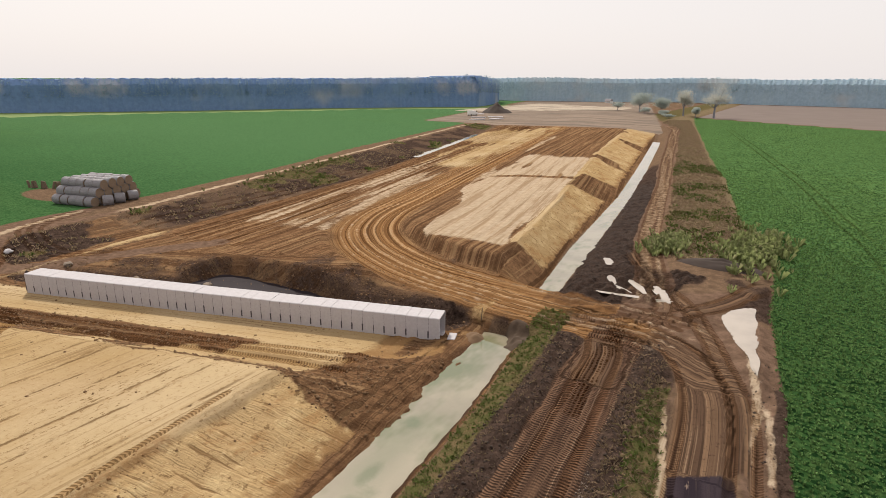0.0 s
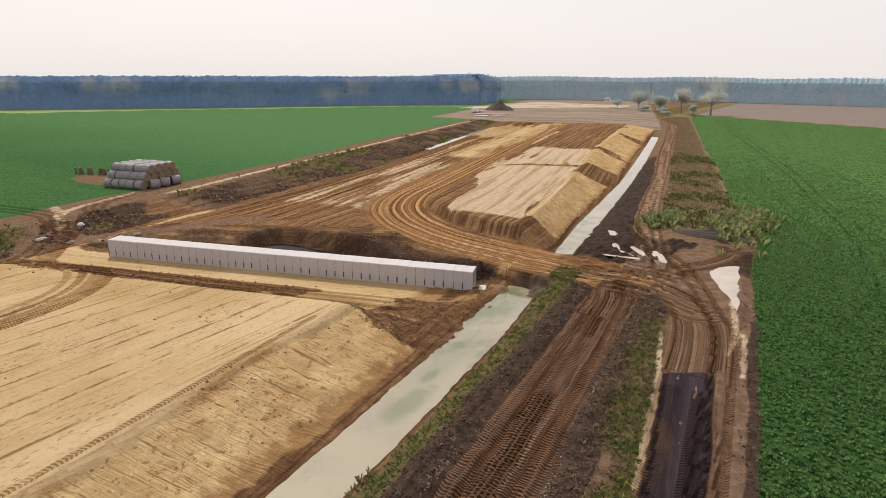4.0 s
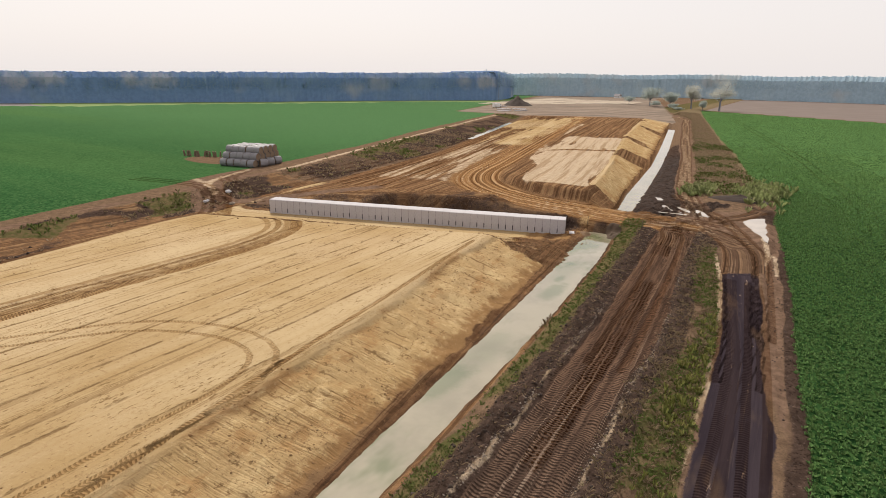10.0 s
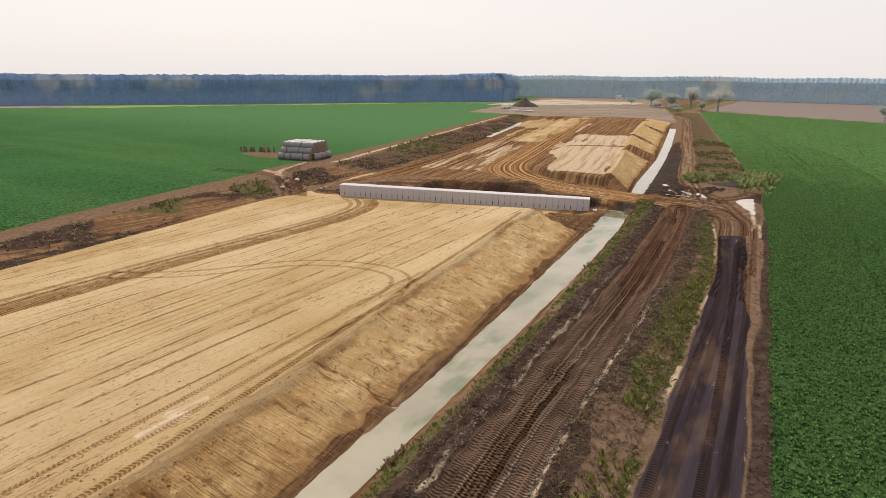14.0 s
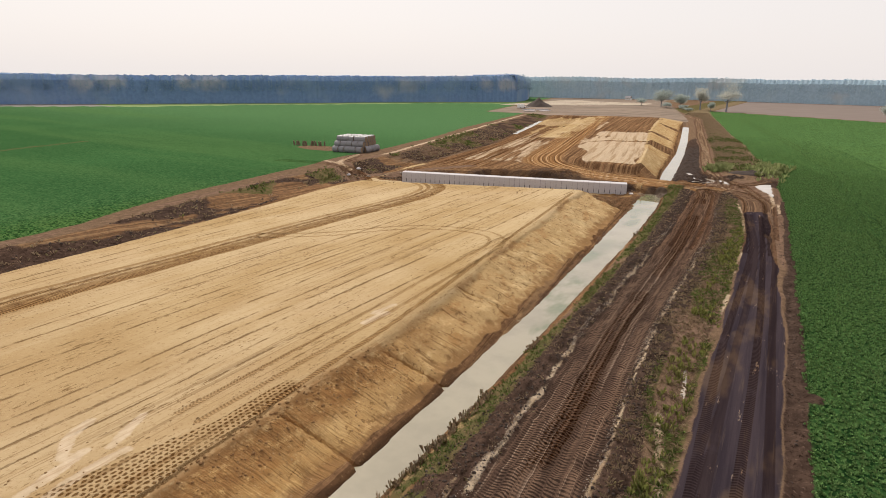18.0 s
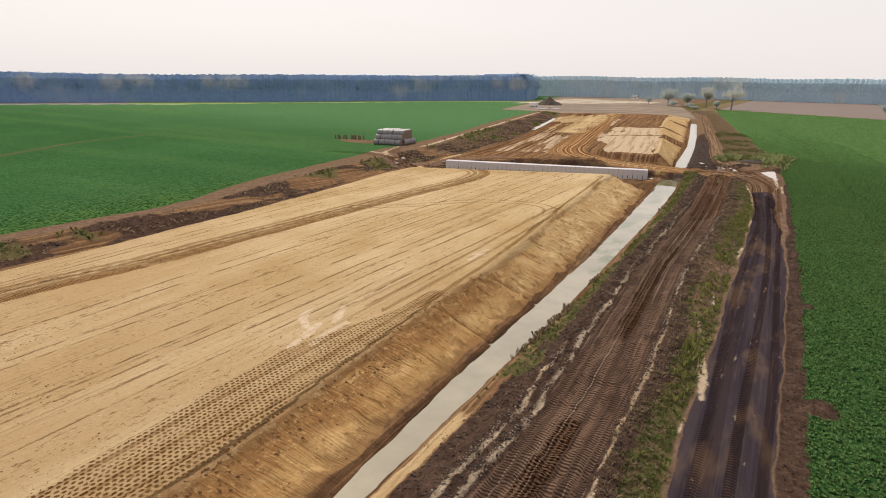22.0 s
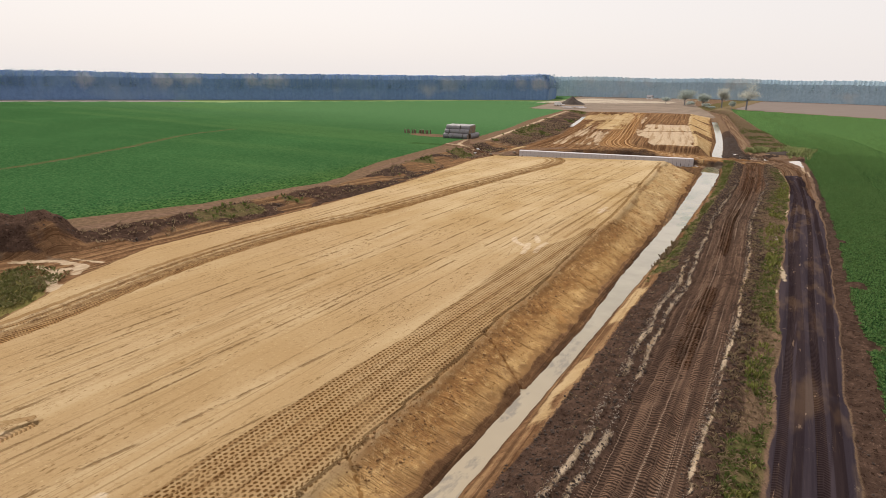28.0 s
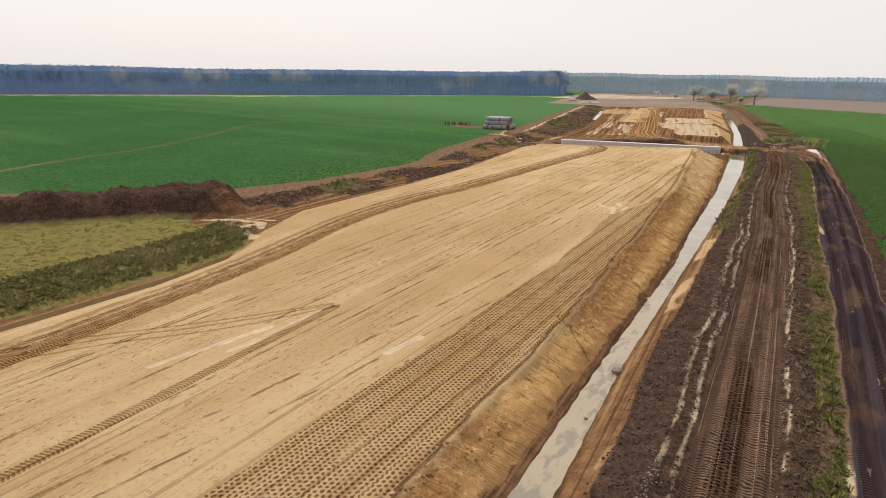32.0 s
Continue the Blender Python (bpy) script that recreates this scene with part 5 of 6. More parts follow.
def sheet(name, number, label, category, material=None):
    faces = quads[piece == number]
    used, back = np.unique(faces, return_inverse=True)
    mesh = bpy.data.meshes.new(name)
    mesh.vertices.add(len(used))
    mesh.loops.add(faces.size)
    mesh.polygons.add(len(faces))
    co = np.stack([X.ravel()[used], Y.ravel()[used], Z.ravel()[used]], -1)
    mesh.vertices.foreach_set("co", co.astype(np.float32).ravel())
    mesh.loops.foreach_set("vertex_index", back.astype(np.int32).ravel())
    mesh.polygons.foreach_set("loop_start", np.arange(0, faces.size, 4, dtype=np.int32))
    mesh.polygons.foreach_set("loop_total", np.full(len(faces), 4, np.int32))
    mesh.polygons.foreach_set("use_smooth", np.ones(len(faces), bool))
    for key, layers in (("zone_a", (sand, clay, mud, tar)), ("zone_b", (crop, weeds, pale, path)), ("zone_c", (pads, rut, wet, on_slope)), ("zone_d", (bed, carried, lip, carried))):
        at = mesh.attributes.new(key, "FLOAT_COLOR", "POINT")
        at.data.foreach_set("color", np.stack([v.ravel()[used] for v in layers], -1).astype(np.float32).ravel())
    for key, v in (("trk", np.stack([TS, TD, TW], -1)), ("flow", FLOW)):
        at = mesh.attributes.new(key, "FLOAT_VECTOR", "POINT")
        at.data.foreach_set("vector", v.reshape(-1, 3)[used].astype(np.float32).ravel())
    mesh.update()
    mesh.materials.append(material or EARTH)
    return tagged(new(name, mesh), label, category, kind="structure")


sheet("ground", 0, "bare brown soil, mud and weedy banks of a building site", "ground")
sheet("sand_embankment", 1, "graded yellow sand embankment with roller prints and sloped side", "embankment")
sheet("sand_embankment", 2, "pale sand fill with steep eroded side beside a ditch", "embankment")
sheet("dirt_track", 3, "dark rutted dirt track with tyre prints", "track")
sheet("road", 4, "damp dark gravel road with muddy edges", "road")
sheet("haul_road", 5, "curving orange-brown haul road with tyre ruts", "road")
sheet("field", 6, "wide flat green crop field beyond the west bank", "field")
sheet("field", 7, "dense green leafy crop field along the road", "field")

sheet("field", 8, "yellow-green strip of stubble before the wood", "field", plain("stubble", (0.15, 0.215, 0.06), 0.95, 0.05, 0.3, 0.0))

sheet("field", 12, "fallow violet-brown strip of soil before the wood", "field", plain("fallow", (0.185, 0.165, 0.15), 0.95, 0.06, 0.3, 0.0))
sheet("field", 9, "pale brown ploughed field before the far wood", "field", plain("ploughed", (0.155, 0.118, 0.10), 0.95, 0.08, 0.2, 0.0))


def dusty_material(name, colour):
    n = Nodes(name)
    q = n.noise(1.0, 5, 0.65, n.geo.outputs["Position"], (0.02, 0.16, 1, 0.35))
    c = n.mix(n.step(q, 0.36, 0.62), tuple(v * 0.55 for v in colour), colour)
    c = n.mix(n.step(n.noise(0.06, 4), 0.5, 0.68, 0, 0.7), c, (0.14, 0.095, 0.065))
    return n.done(c, 0.95, n.bump(n.noise(0.8, 4), 0.6, 0.2))


sheet("ground", 10, "dusty grey-brown bare ground at the far end of the site", "ground", dusty_material("dusty_ground", (0.21, 0.152, 0.108)))
sheet("sand_embankment", 11, "pale distant sand platform before the wood", "embankment", dusty_material("pale_platform", (0.42, 0.345, 0.26)))


def height(x, y):
    """The ground's height at a place."""
    i = int(np.clip(np.searchsorted(GX, x) - 1, 0, NX - 2))
    j = int(np.clip(np.searchsorted(GY, y) - 1, 0, NY - 2))
    u, v = (x - GX[i]) / (GX[i + 1] - GX[i]), (y - GY[j]) / (GY[j + 1] - GY[j])
    return float((Z[j, i] * (1 - u) + Z[j, i + 1] * u) * (1 - v) + (Z[j + 1, i] * (1 - u) + Z[j + 1, i + 1] * u) * v)


def heights(x, y):
    i = np.clip(np.searchsorted(GX, x) - 1, 0, NX - 2)
    j = np.clip(np.searchsorted(GY, y) - 1, 0, NY - 2)
    u, v = (x - GX[i]) / (GX[i + 1] - GX[i]), (y - GY[j]) / (GY[j + 1] - GY[j])
    return (Z[j, i] * (1 - u) + Z[j, i + 1] * u) * (1 - v) + (Z[j + 1, i] * (1 - u) + Z[j + 1, i + 1] * u) * v


def at_grid(layer, x, y):
    i = np.clip(np.searchsorted(GX, x), 0, NX - 1)
    j = np.clip(np.searchsorted(GY, y), 0, NY - 1)
    return layer[j, i]


# ---------------------------------------------------------------- small builders


def mesh_of(name, verts, faces, material, flat=True):
    mesh = bpy.data.meshes.new(name)
    mesh.from_pydata([tuple(v) for v in verts], [], [tuple(f) for f in faces])
    mesh.materials.append(material)
    if not flat:
        mesh.shade_smooth()
    mesh.update()
    return mesh


def soup(name, verts, size, material):
    """Many separate faces of the same number of corners, as one mesh. verts: (faces * size, 3)."""
    mesh = bpy.data.meshes.new(name)
    count = len(verts) // size
    mesh.vertices.add(len(verts))
    mesh.loops.add(len(verts))
    mesh.polygons.add(count)
    mesh.vertices.foreach_set("co", np.asarray(verts, np.float32).ravel())
    mesh.loops.foreach_set("vertex_index", np.arange(len(verts), dtype=np.int32))
    mesh.polygons.foreach_set("loop_start", np.arange(0, len(verts), size, dtype=np.int32))
    mesh.polygons.foreach_set("loop_total", np.full(count, size, np.int32))
    mesh.materials.append(material)
    mesh.update()
    mesh.validate()
    return mesh


def part(name, bm, material, parent, label=""):
    mesh = bpy.data.meshes.new(name)
    bm.to_mesh(mesh)
    bm.free()
    mesh.materials.append(material)
    ob = new(name, mesh)
    ob.parent = parent
    return tagged(ob, label) if label else ob


# ---------------------------------------------------------------- water


def water_strip(label, west, east, y0, y1, level, material, wide=1.2, step=2.0):
    ys = np.arange(y0, y1 + step, step)
    verts, faces = [], []
    for k, y in enumerate(ys):
        verts += [(west(y) - wide, y, level), (east(y) + wide, y, level)]
        if k:
            faces.append((2 * k - 2, 2 * k - 1, 2 * k + 1, 2 * k))
    return tagged(new("water", mesh_of("water", verts, faces, material)), label, "water", kind="structure")


water_strip("still milky water in the long drainage ditch", water_w, water_e, -150, 41, LEVEL, DITCH_WATER)
water_strip("pale still water in the ditch beside the sand fill", water2_w, water2_e, 46, 196, LEVEL + 0.02, DITCH_WATER)
water_strip("narrow brown water at the foot of the sand", toe_w, toe_w, -150, -84, -1.58, BROWN_WATER, 1.0)
water_strip("pale shallow water at the foot of the west bank", foot_w, foot_w, 120, 182, -0.93, DITCH_WATER, 1.0)


def puddle(x, y, length, width, turn, seed, label="shallow puddle of pale muddy water"):
    r = random.Random(seed)
    c, s = math.cos(radians(turn)), math.sin(radians(turn))
    count = 26
    phase = [r.uniform(0, 6.28) for _ in range(3)]
    rim = []
    for k in range(count):
        a = 2 * math.pi * k / count
        q = 1 + 0.12 * math.sin(2 * a + phase[0]) + 0.14 * math.sin(3 * a + phase[1]) + 0.08 * math.sin(5 * a + phase[2])
        u, v = 0.5 * length * q * math.cos(a), 0.5 * width * q * math.sin(a)
        rim.append((x + 1.12 * (c * u - s * v), y + 1.12 * (s * u + c * v)))
    z = POOL[seed] + 0.01
    verts = [(px, py, z) for px, py in rim]
    return tagged(new("puddle", mesh_of("puddle", verts, [range(count)], PUDDLE_WATER)), label, "puddle", "puddles on the site", "structure")


for k, spot in enumerate(PUDDLES):
    puddle(*spot, k)

def pool(found, label, material):
    line, level = found
    mid = line.mean(0)
    verts = [(*(p + 0.1 * (p - mid) / np.linalg.norm(p - mid)), level) for p in line[:-1]]
    return tagged(new("puddle", mesh_of("puddle", verts, [range(len(verts))], material)), label, "puddle", "puddles on the site", "structure")


pool(PALE_POOL, "long pale puddle between the road bend and the crop", PUDDLE_WATER)
pool(DARK_POOL, "dark still water standing in the trench behind the culvert", TRENCH_WATER)


# ---------------------------------------------------------------- precast box culvert


def ring_mesh(name, length, width, tall, wall, chamfer=0.05):
    """A square tube along x, with chamfered outer edges."""
    bm = bmesh.new()
    w, h, c = width / 2, tall, chamfer
    outer = [(-w + c, 0), (w - c, 0), (w, c), (w, h - c), (w - c, h), (-w + c, h), (-w, h - c), (-w, c)]
    w, h, b, c = width / 2 - wall, tall - wall, wall, 0.14
    inner = [(-w + c, b), (w - c, b), (w, b + c), (w, h - c), (w - c, h), (-w + c, h), (-w, h - c), (-w, b + c)]
    loops = []
    for x in (0.0, length):
        loops.append([[bm.verts.new((x, py, pz)) for py, pz in ring] for ring in (outer, inner)])
    for k in range(8):
        j = (k + 1) % 8
        (o0, i0), (o1, i1) = loops
        bm.faces.new((o0[k], o0[j], o1[j], o1[k])[::-1])
        bm.faces.new((i0[k], i0[j], i1[j], i1[k]))
        bm.faces.new((o0[k], i0[k], i0[j], o0[j])[::-1])
        bm.faces.new((o1[k], i1[k], i1[j], o1[j]))
    bmesh.ops.recalc_face_normals(bm, faces=bm.faces)
    mesh = bpy.data.meshes.new(name)
    bm.to_mesh(mesh)
    bm.free()
    return mesh


def box_bm(x0, x1, y0, y1, z0, z1, bevel=0.0):
    bm = bmesh.new()
    bmesh.ops.create_cube(bm, size=1.0)
    for v in bm.verts:
        v.co = ((x0 + x1) / 2 + v.co.x * (x1 - x0), (y0 + y1) / 2 + v.co.y * (y1 - y0), (z0 + z1) / 2 + v.co.z * (z1 - z0))
    if bevel:
        bmesh.ops.bevel(bm, geom=list(bm.edges), offset=bevel, segments=2, affect="EDGES")
    return bm


UNITS, UNIT_LONG, UNIT_WIDE, UNIT_TALL = 44, 0.887, 1.8, 1.88
turn = math.degrees(math.atan(0.317))
east = Vector((-21.5, 34.2, -1.2))
axis = Vector((math.cos(radians(turn)), math.sin(radians(turn)), 0))
side = Vector((-axis.y, axis.x, 0))
unit_mesh = ring_mesh("box_body", UNIT_LONG - 0.022, UNIT_WIDE, UNIT_TALL, 0.12)
unit_mesh.materials.append(CONCRETE)
unit = tagged(new("culvert_unit"), "pale grey precast concrete box unit with dark joint", "culvert", "units of the box culvert")
body = new("box_body", unit_mesh)
body.parent = unit
part("joint_strip", box_bm(-0.021, 0.004, -UNIT_WIDE / 2 + 0.004, UNIT_WIDE / 2 - 0.004, 0.02, UNIT_TALL - 0.05), DARK_GAP, unit, "dark sealing strip")
part("lifting_slot", box_bm(-0.085, 0.035, -UNIT_WIDE / 2 - 0.006, -UNIT_WIDE / 2 + 0.03, 0.22, 0.78, 0.006), DARK_GAP, unit, "dark slot beside the joint")
rnd = random.Random(4)
for k in range(UNITS):
    at = east - axis * (UNIT_LONG * (k + 1)) + side * (UNIT_WIDE / 2 + rnd.uniform(-0.012, 0.012))
    m = pose(at.x, at.y, -1.2 + rnd.uniform(-0.01, 0.01), 0, 0, turn)
    if k == 0:
        unit.matrix_basis = m
    else:
        copy_thing(unit, m)

# ---------------------------------------------------------------- bale stack


def bale_thing():
    r, long = 0.76, 1.47
    profile = [(0, 0.0), (0.02, 0.90), (0.10, 0.98), (0.3, 1.0), (0.7, 1.0), (0.90, 0.98), (0.98, 0.90), (1.0, 0.0)]
    count = 18
    rr = random.Random(2)
    bale = tagged(new("hay_bale"), "net-wrapped greyish round bale in a big stack", "bale", "round bales in the stack")
    bm = bmesh.new()
    rings = []
    for u, q in profile[1:-1]:
        rings.append([bm.verts.new((u * long, r * q * (1 + rr.uniform(-0.025, 0.025)) * math.cos(2 * math.pi * k / count), r * q * (1 + rr.uniform(-0.025, 0.025)) * math.sin(2 * math.pi * k / count))) for k in range(count)])
    for a0, a1 in zip(rings[:-1], rings[1:]):
        for k in range(count):
            bm.faces.new((a0[k], a0[(k + 1) % count], a1[(k + 1) % count], a1[k]))
    bmesh.ops.recalc_face_normals(bm, faces=bm.faces)
    part("wrap", bm, BALE_WRAP, bale)
    for u in (0.012, 0.988):
        bm = bmesh.new()
        mid = bm.verts.new((u * long, 0, 0))
        rim = [bm.verts.new((long * (0.5 + (u - 0.5) * 0.985), r * 0.92 * math.cos(2 * math.pi * k / count), r * 0.92 * math.sin(2 * math.pi * k / count))) for k in range(count)]
        for k in range(count):
            bm.faces.new((mid, rim[k], rim[(k + 1) % count]) if u > 0.5 else (mid, rim[(k + 1) % count], rim[k]))
        part("straw_end", bm, STRAW, bale, "dark rough straw end")
    return bale


bale = bale_thing()
stack_turn = 14.0
u = Vector((math.cos(radians(stack_turn)), math.sin(radians(stack_turn)), 0))
v = Vector((-u.y, u.x, 0))
corner = Vector((-92.3, 41.2, 0))
first = True
spots = [(row, col, layer) for layer in range(3) for row in range(6 - layer) for col in range(5)]
for row, col, layer in spots:
    at = corner + u * (1.5 * col + 0.18 * layer + rnd.uniform(-0.06, 0.06)) + v * (1.5 * (row + 0.5 * layer) + rnd.uniform(-0.05, 0.05))
    m = pose(at.x, at.y, 0.70 + 1.13 * layer + rnd.uniform(-0.04, 0.02), rnd.uniform(0, 360), 0, stack_turn + rnd.uniform(-3, 3))
    if first:
        bale.matrix_basis = m
        first = False
    else:
        copy_thing(bale, m)
for col, row in ((5.1, 0.6), (5.15, 2.0), (5.3, 3.4)):
    at = corner + u * (1.5 * col) + v * (1.5 * row)
    tagged(copy_thing(bale, pose(at.x, at.y, 0.72, rnd.uniform(0, 360), 0, stack_turn + rnd.uniform(30, 70))), "loose round bale leaning beside the big stack")

# a row of old stakes and lumber by the bales


def stake():
    bm = bmesh.new()
    bmesh.ops.create_cone(bm, cap_ends=True, segments=7, radius1=0.24, radius2=0.17, depth=1.25)
    for p in bm.verts:
        p.co += Vector((rnd.uniform(-0.03, 0.03), rnd.uniform(-0.03, 0.03), 0.6))
    mesh = bpy.data.meshes.new("timber_post")
    bm.to_mesh(mesh)
    bm.free()
    mesh.materials.append(WOOD)
    return tagged(new("timber_post", mesh), "weathered brown timber post beside the field", "post", "posts by the bales")


post = stake()
for k in range(13):
    x, y = -109.0 + 0.62 * k + rnd.uniform(-0.25, 0.25), 45.4 + 0.22 * k + rnd.uniform(-0.5, 0.5)
    m = pose(x, y, height(x, y) - 0.05, rnd.uniform(-9, 9), rnd.uniform(-9, 9), rnd.uniform(0, 360))
    if k == 0:
        post.matrix_basis = m
    else:
        copy_thing(post, m)

# ---------------------------------------------------------------- heaps, stones, clods


def heap(name, label, x, y, wide, deep, tall, material, seed):
    verts, faces = [], []
    n = 26
    r = np.random.default_rng(seed)
    off = r.uniform(0, 90, 2)
    for j in range(n + 1):
        for i in range(n + 1):
            a, b = 2 * i / n - 1, 2 * j / n - 1
            d = math.hypot(a, b)
            h = max(0.0, 1 - d) ** 0.8 * tall * (1 + 0.5 * float(fbm(np.array(a * 3 + off[0]), np.array(b * 3 + off[1]), 1.0)))
            px, py = x + a * wide / 2, y + b * deep / 2
            verts.append((px, py, height(px, py) - 0.15 + h))
    for j in range(n):
        for i in range(n):
            k = j * (n + 1) + i
            faces.append((k, k + 1, k + n + 2, k + n + 1))
    return tagged(new(name, mesh_of(name, verts, faces, material, False)), label, "heap")


heap("earth_mound", "dark pile of topsoil at the end of the site", -148, 293, 17, 16, 4.6, DARK_EARTH, 1)
heap("earth_mound", "low dark bank of earth at the end of the weedy strip", -5.6, 61.0, 9.0, 3.4, 1.0, DARK_EARTH, 3)
heap("earth_mound", "small brown spit of earth reaching into the ditch water", -16.9, 37.2, 2.8, 3.4, 0.75, plain("spit_earth", (0.075, 0.050, 0.033), 0.95, 2.0, 0.4, 0.08), 6)
heap("earth_mound", "brown lump of earth at the culvert mouth", -19.4, 36.4, 2.6, 2.4, 0.5, plain("brown_earth", (0.17, 0.105, 0.06), 0.95, 2.0, 0.4, 0.08), 8)


def rock_bm(size, seed, flat=0.6):
    r = random.Random(seed)
    bm = bmesh.new()
    bmesh.ops.create_icosphere(bm, subdivisions=2, radius=size / 2)
    for p in bm.verts:
        p.co *= 1 + r.uniform(-0.2, 0.16)
        p.co.z *= flat
    return bm


def boulder(x, y, z, size, label, material, seed):
    mesh = bpy.data.meshes.new("boulder")
    bm = rock_bm(size, seed)
    bm.to_mesh(mesh)
    bm.free()
    mesh.materials.append(material)
    ob = tagged(new("boulder", mesh), label, "stone")
    ob.matrix_basis = pose(x, y, z, 0, 0, seed * 40)
    return ob


boulder(-9.75, -90.3, LEVEL + 0.12, 0.72, "rounded brown boulder lying in the ditch water", STONE, 1)
boulder(-9.6, -96.6, LEVEL + 0.02, 0.26, "small dark stone in the ditch water", STONE, 2)
boulder(-53.2, 29.4, height(-53.2, 29.4) + 0.1, 0.95, "rough grey-brown boulder behind the culvert", STONE, 3)
boulder(-47.0, 32.8, height(-47.0, 32.8) + 0.1, 0.9, "broken grey-brown stone behind the culvert", STONE, 4)
boulder(-46.2, 31.8, height(-46.2, 31.8) + 0.2, 0.6, "broken grey-brown stone behind the culvert", STONE, 5)

for k, (x, y, size) in enumerate(((-69.9, 20.8, 0.8), (-70.6, 21.6, 0.6), (-72.4, 26.6, 0.9), (-66.4, 22.4, 0.9), (-62.8, 28.0, 0.9))):
    boulder(x, y, height(x, y) + 0.12, size, "lump of pale broken concrete beside the farm track", CONCRETE if k < 3 else STONE, 11 + k)

# wooden marker stakes


def marker(x, y, tall, lean, label="thin wooden survey stake"):
    bm = box_bm(-0.03, 0.03, -0.02, 0.02, -0.1, tall, 0.004)
    mesh = bpy.data.meshes.new("survey_stake")
    bm.to_mesh(mesh)
    bm.free()
    mesh.materials.append(WOOD)
    ob = tagged(new("survey_stake", mesh), label, "stake", "survey stakes")
    ob.matrix_basis = pose(x, y, height(x, y), lean, lean / 2, 20)


for x, y, tall in ((-20.2, 38.4, 1.2), (-13.4, 37.6, 0.8), (-66.4, -79.4, 1.3), (-57.8, 24.6, 0.9)):
    marker(x, y, tall, rnd.uniform(-8, 8))


def scatter(layer, count, x0, x1, y0, y1, seed):
    """Places drawn where a weight on the grid is high."""
    r = np.random.default_rng(seed)
    x, y = r.uniform(x0, x1, count), r.uniform(y0, y1, count)
    keep = at_grid(layer, x, y) > r.random(count) * 0.9 + 0.08
    return x[keep], y[keep]


def clods(name, label, layer, count, area, low, high, material, seed):
    """Loose lumps of earth, joined."""
    x, y = scatter(layer, count, *area, seed)
    r = np.random.default_rng(seed + 1)
    n = len(x)
    size = low * (high / low) ** (r.random(n) ** 2.2)
    base = np.array([(1, 0, 0), (0, 1, 0), (-1, 0, 0), (0, -1, 0), (0, 0, 0.8), (0, 0, -0.5)], float)
    tri = np.array([(0, 1, 4), (1, 2, 4), (2, 3, 4), (3, 0, 4), (1, 0, 5), (2, 1, 5), (3, 2, 5), (0, 3, 5)])
    p = base[None] * size[:, None, None] * r.uniform(0.5, 1.2, (n, 6, 1))
    a = r.uniform(0, 6.28, n)
    c, s = np.cos(a)[:, None], np.sin(a)[:, None]
    p = np.stack([p[..., 0] * c - p[..., 1] * s, p[..., 0] * s + p[..., 1] * c, p[..., 2]], -1)
    p += np.stack([x, y, heights(x, y)], -1)[:, None]
    mesh = bpy.data.meshes.new(name)
    faces = (tri[None] + 6 * np.arange(n)[:, None, None]).reshape(-1, 3)
    mesh.vertices.add(6 * n)
    mesh.loops.add(faces.size)
    mesh.polygons.add(len(faces))
    mesh.vertices.foreach_set("co", p.astype(np.float32).ravel())
    mesh.loops.foreach_set("vertex_index", faces.astype(np.int32).ravel())
    mesh.polygons.foreach_set("loop_start", np.arange(0, faces.size, 3, dtype=np.int32))
    mesh.polygons.foreach_set("loop_total", np.full(len(faces), 3, np.int32))
    mesh.materials.append(material)
    mesh.update()
    return tagged(new(name, mesh), label, "soil", kind="stuff")


MUD_CLOD = plain("mud_clod", (0.060, 0.042, 0.033), 0.95, 6.0, 0.35, 0.02, island=True)
SAND_CLOD = plain("sand_clod", (0.29, 0.175, 0.083), 0.95, 6.0, 0.4, 0.02, island=True)
PALE_CLOD = plain("pale_clod", (0.27, 0.22, 0.178), 0.95, 6.0, 0.3, 0.02)
LIP_CLOD = plain("lip_clod", (0.25, 0.135, 0.055), 0.95, 6.0, 0.4, 0.02, island=True)
CLAY_CLOD = plain("clay_clod", (0.20, 0.118, 0.06), 0.95, 6.0, 0.4, 0.02, island=True)
clods("mud_clods", "dark lumps of mud heaped along the dirt track", mud * (1 - track_bed) * (X > -22) * (X < road_w(YS) - 0.2) * (Y < 40), 120000, (-14, 6, -125, 62), 0.025, 0.15, MUD_CLOD, 11)
clods("soil_crumbs", "dark crumbs of soil between the road and the crop", smooth(XJ, road_e(YS) + 0.1, road_e(YS) + 0.5) * (1 - crop) * (Y < 42), 9000, (-1, 9, -125, 42), 0.03, 0.12, MUD_CLOD, 61)
slope = smooth(XJ, crest_s(YS) + 0.2, crest_s(YS) + 0.8) * sand * IS_S
clods("sand_crumbs", "brown crumbs of earth on the sand slope", slope * (Y < 16) * smooth(fbm(X, Y, 5, 3), 0.0, 0.25), 34000, (-26, -9, -125, 26), 0.025, 0.11, SAND_CLOD, 21)
loose = sand * IS_S * (Y < 17) * (1 - slope) * smooth(fbm(X, 0.3 * Y, 7, 4), 0.05, 0.3)
clods("sand_crumbs", "loose brown crumbs lying in drifts on the graded sand", loose, 26000, (-60, -14, -124, 20), 0.03, 0.09, SAND_CLOD, 51)
clods("clay_lumps", "brown lumps of clay round the culvert trench", np.maximum(clay * PIT_X * (Y < box_front(X) + 9) * (1 - smooth(haul_m, 0.0, 0.3)), worked) * (1 - 0.9 * sand), 26000, (-66, -19, 12, 54), 0.04, 0.2, CLAY_CLOD, 31)
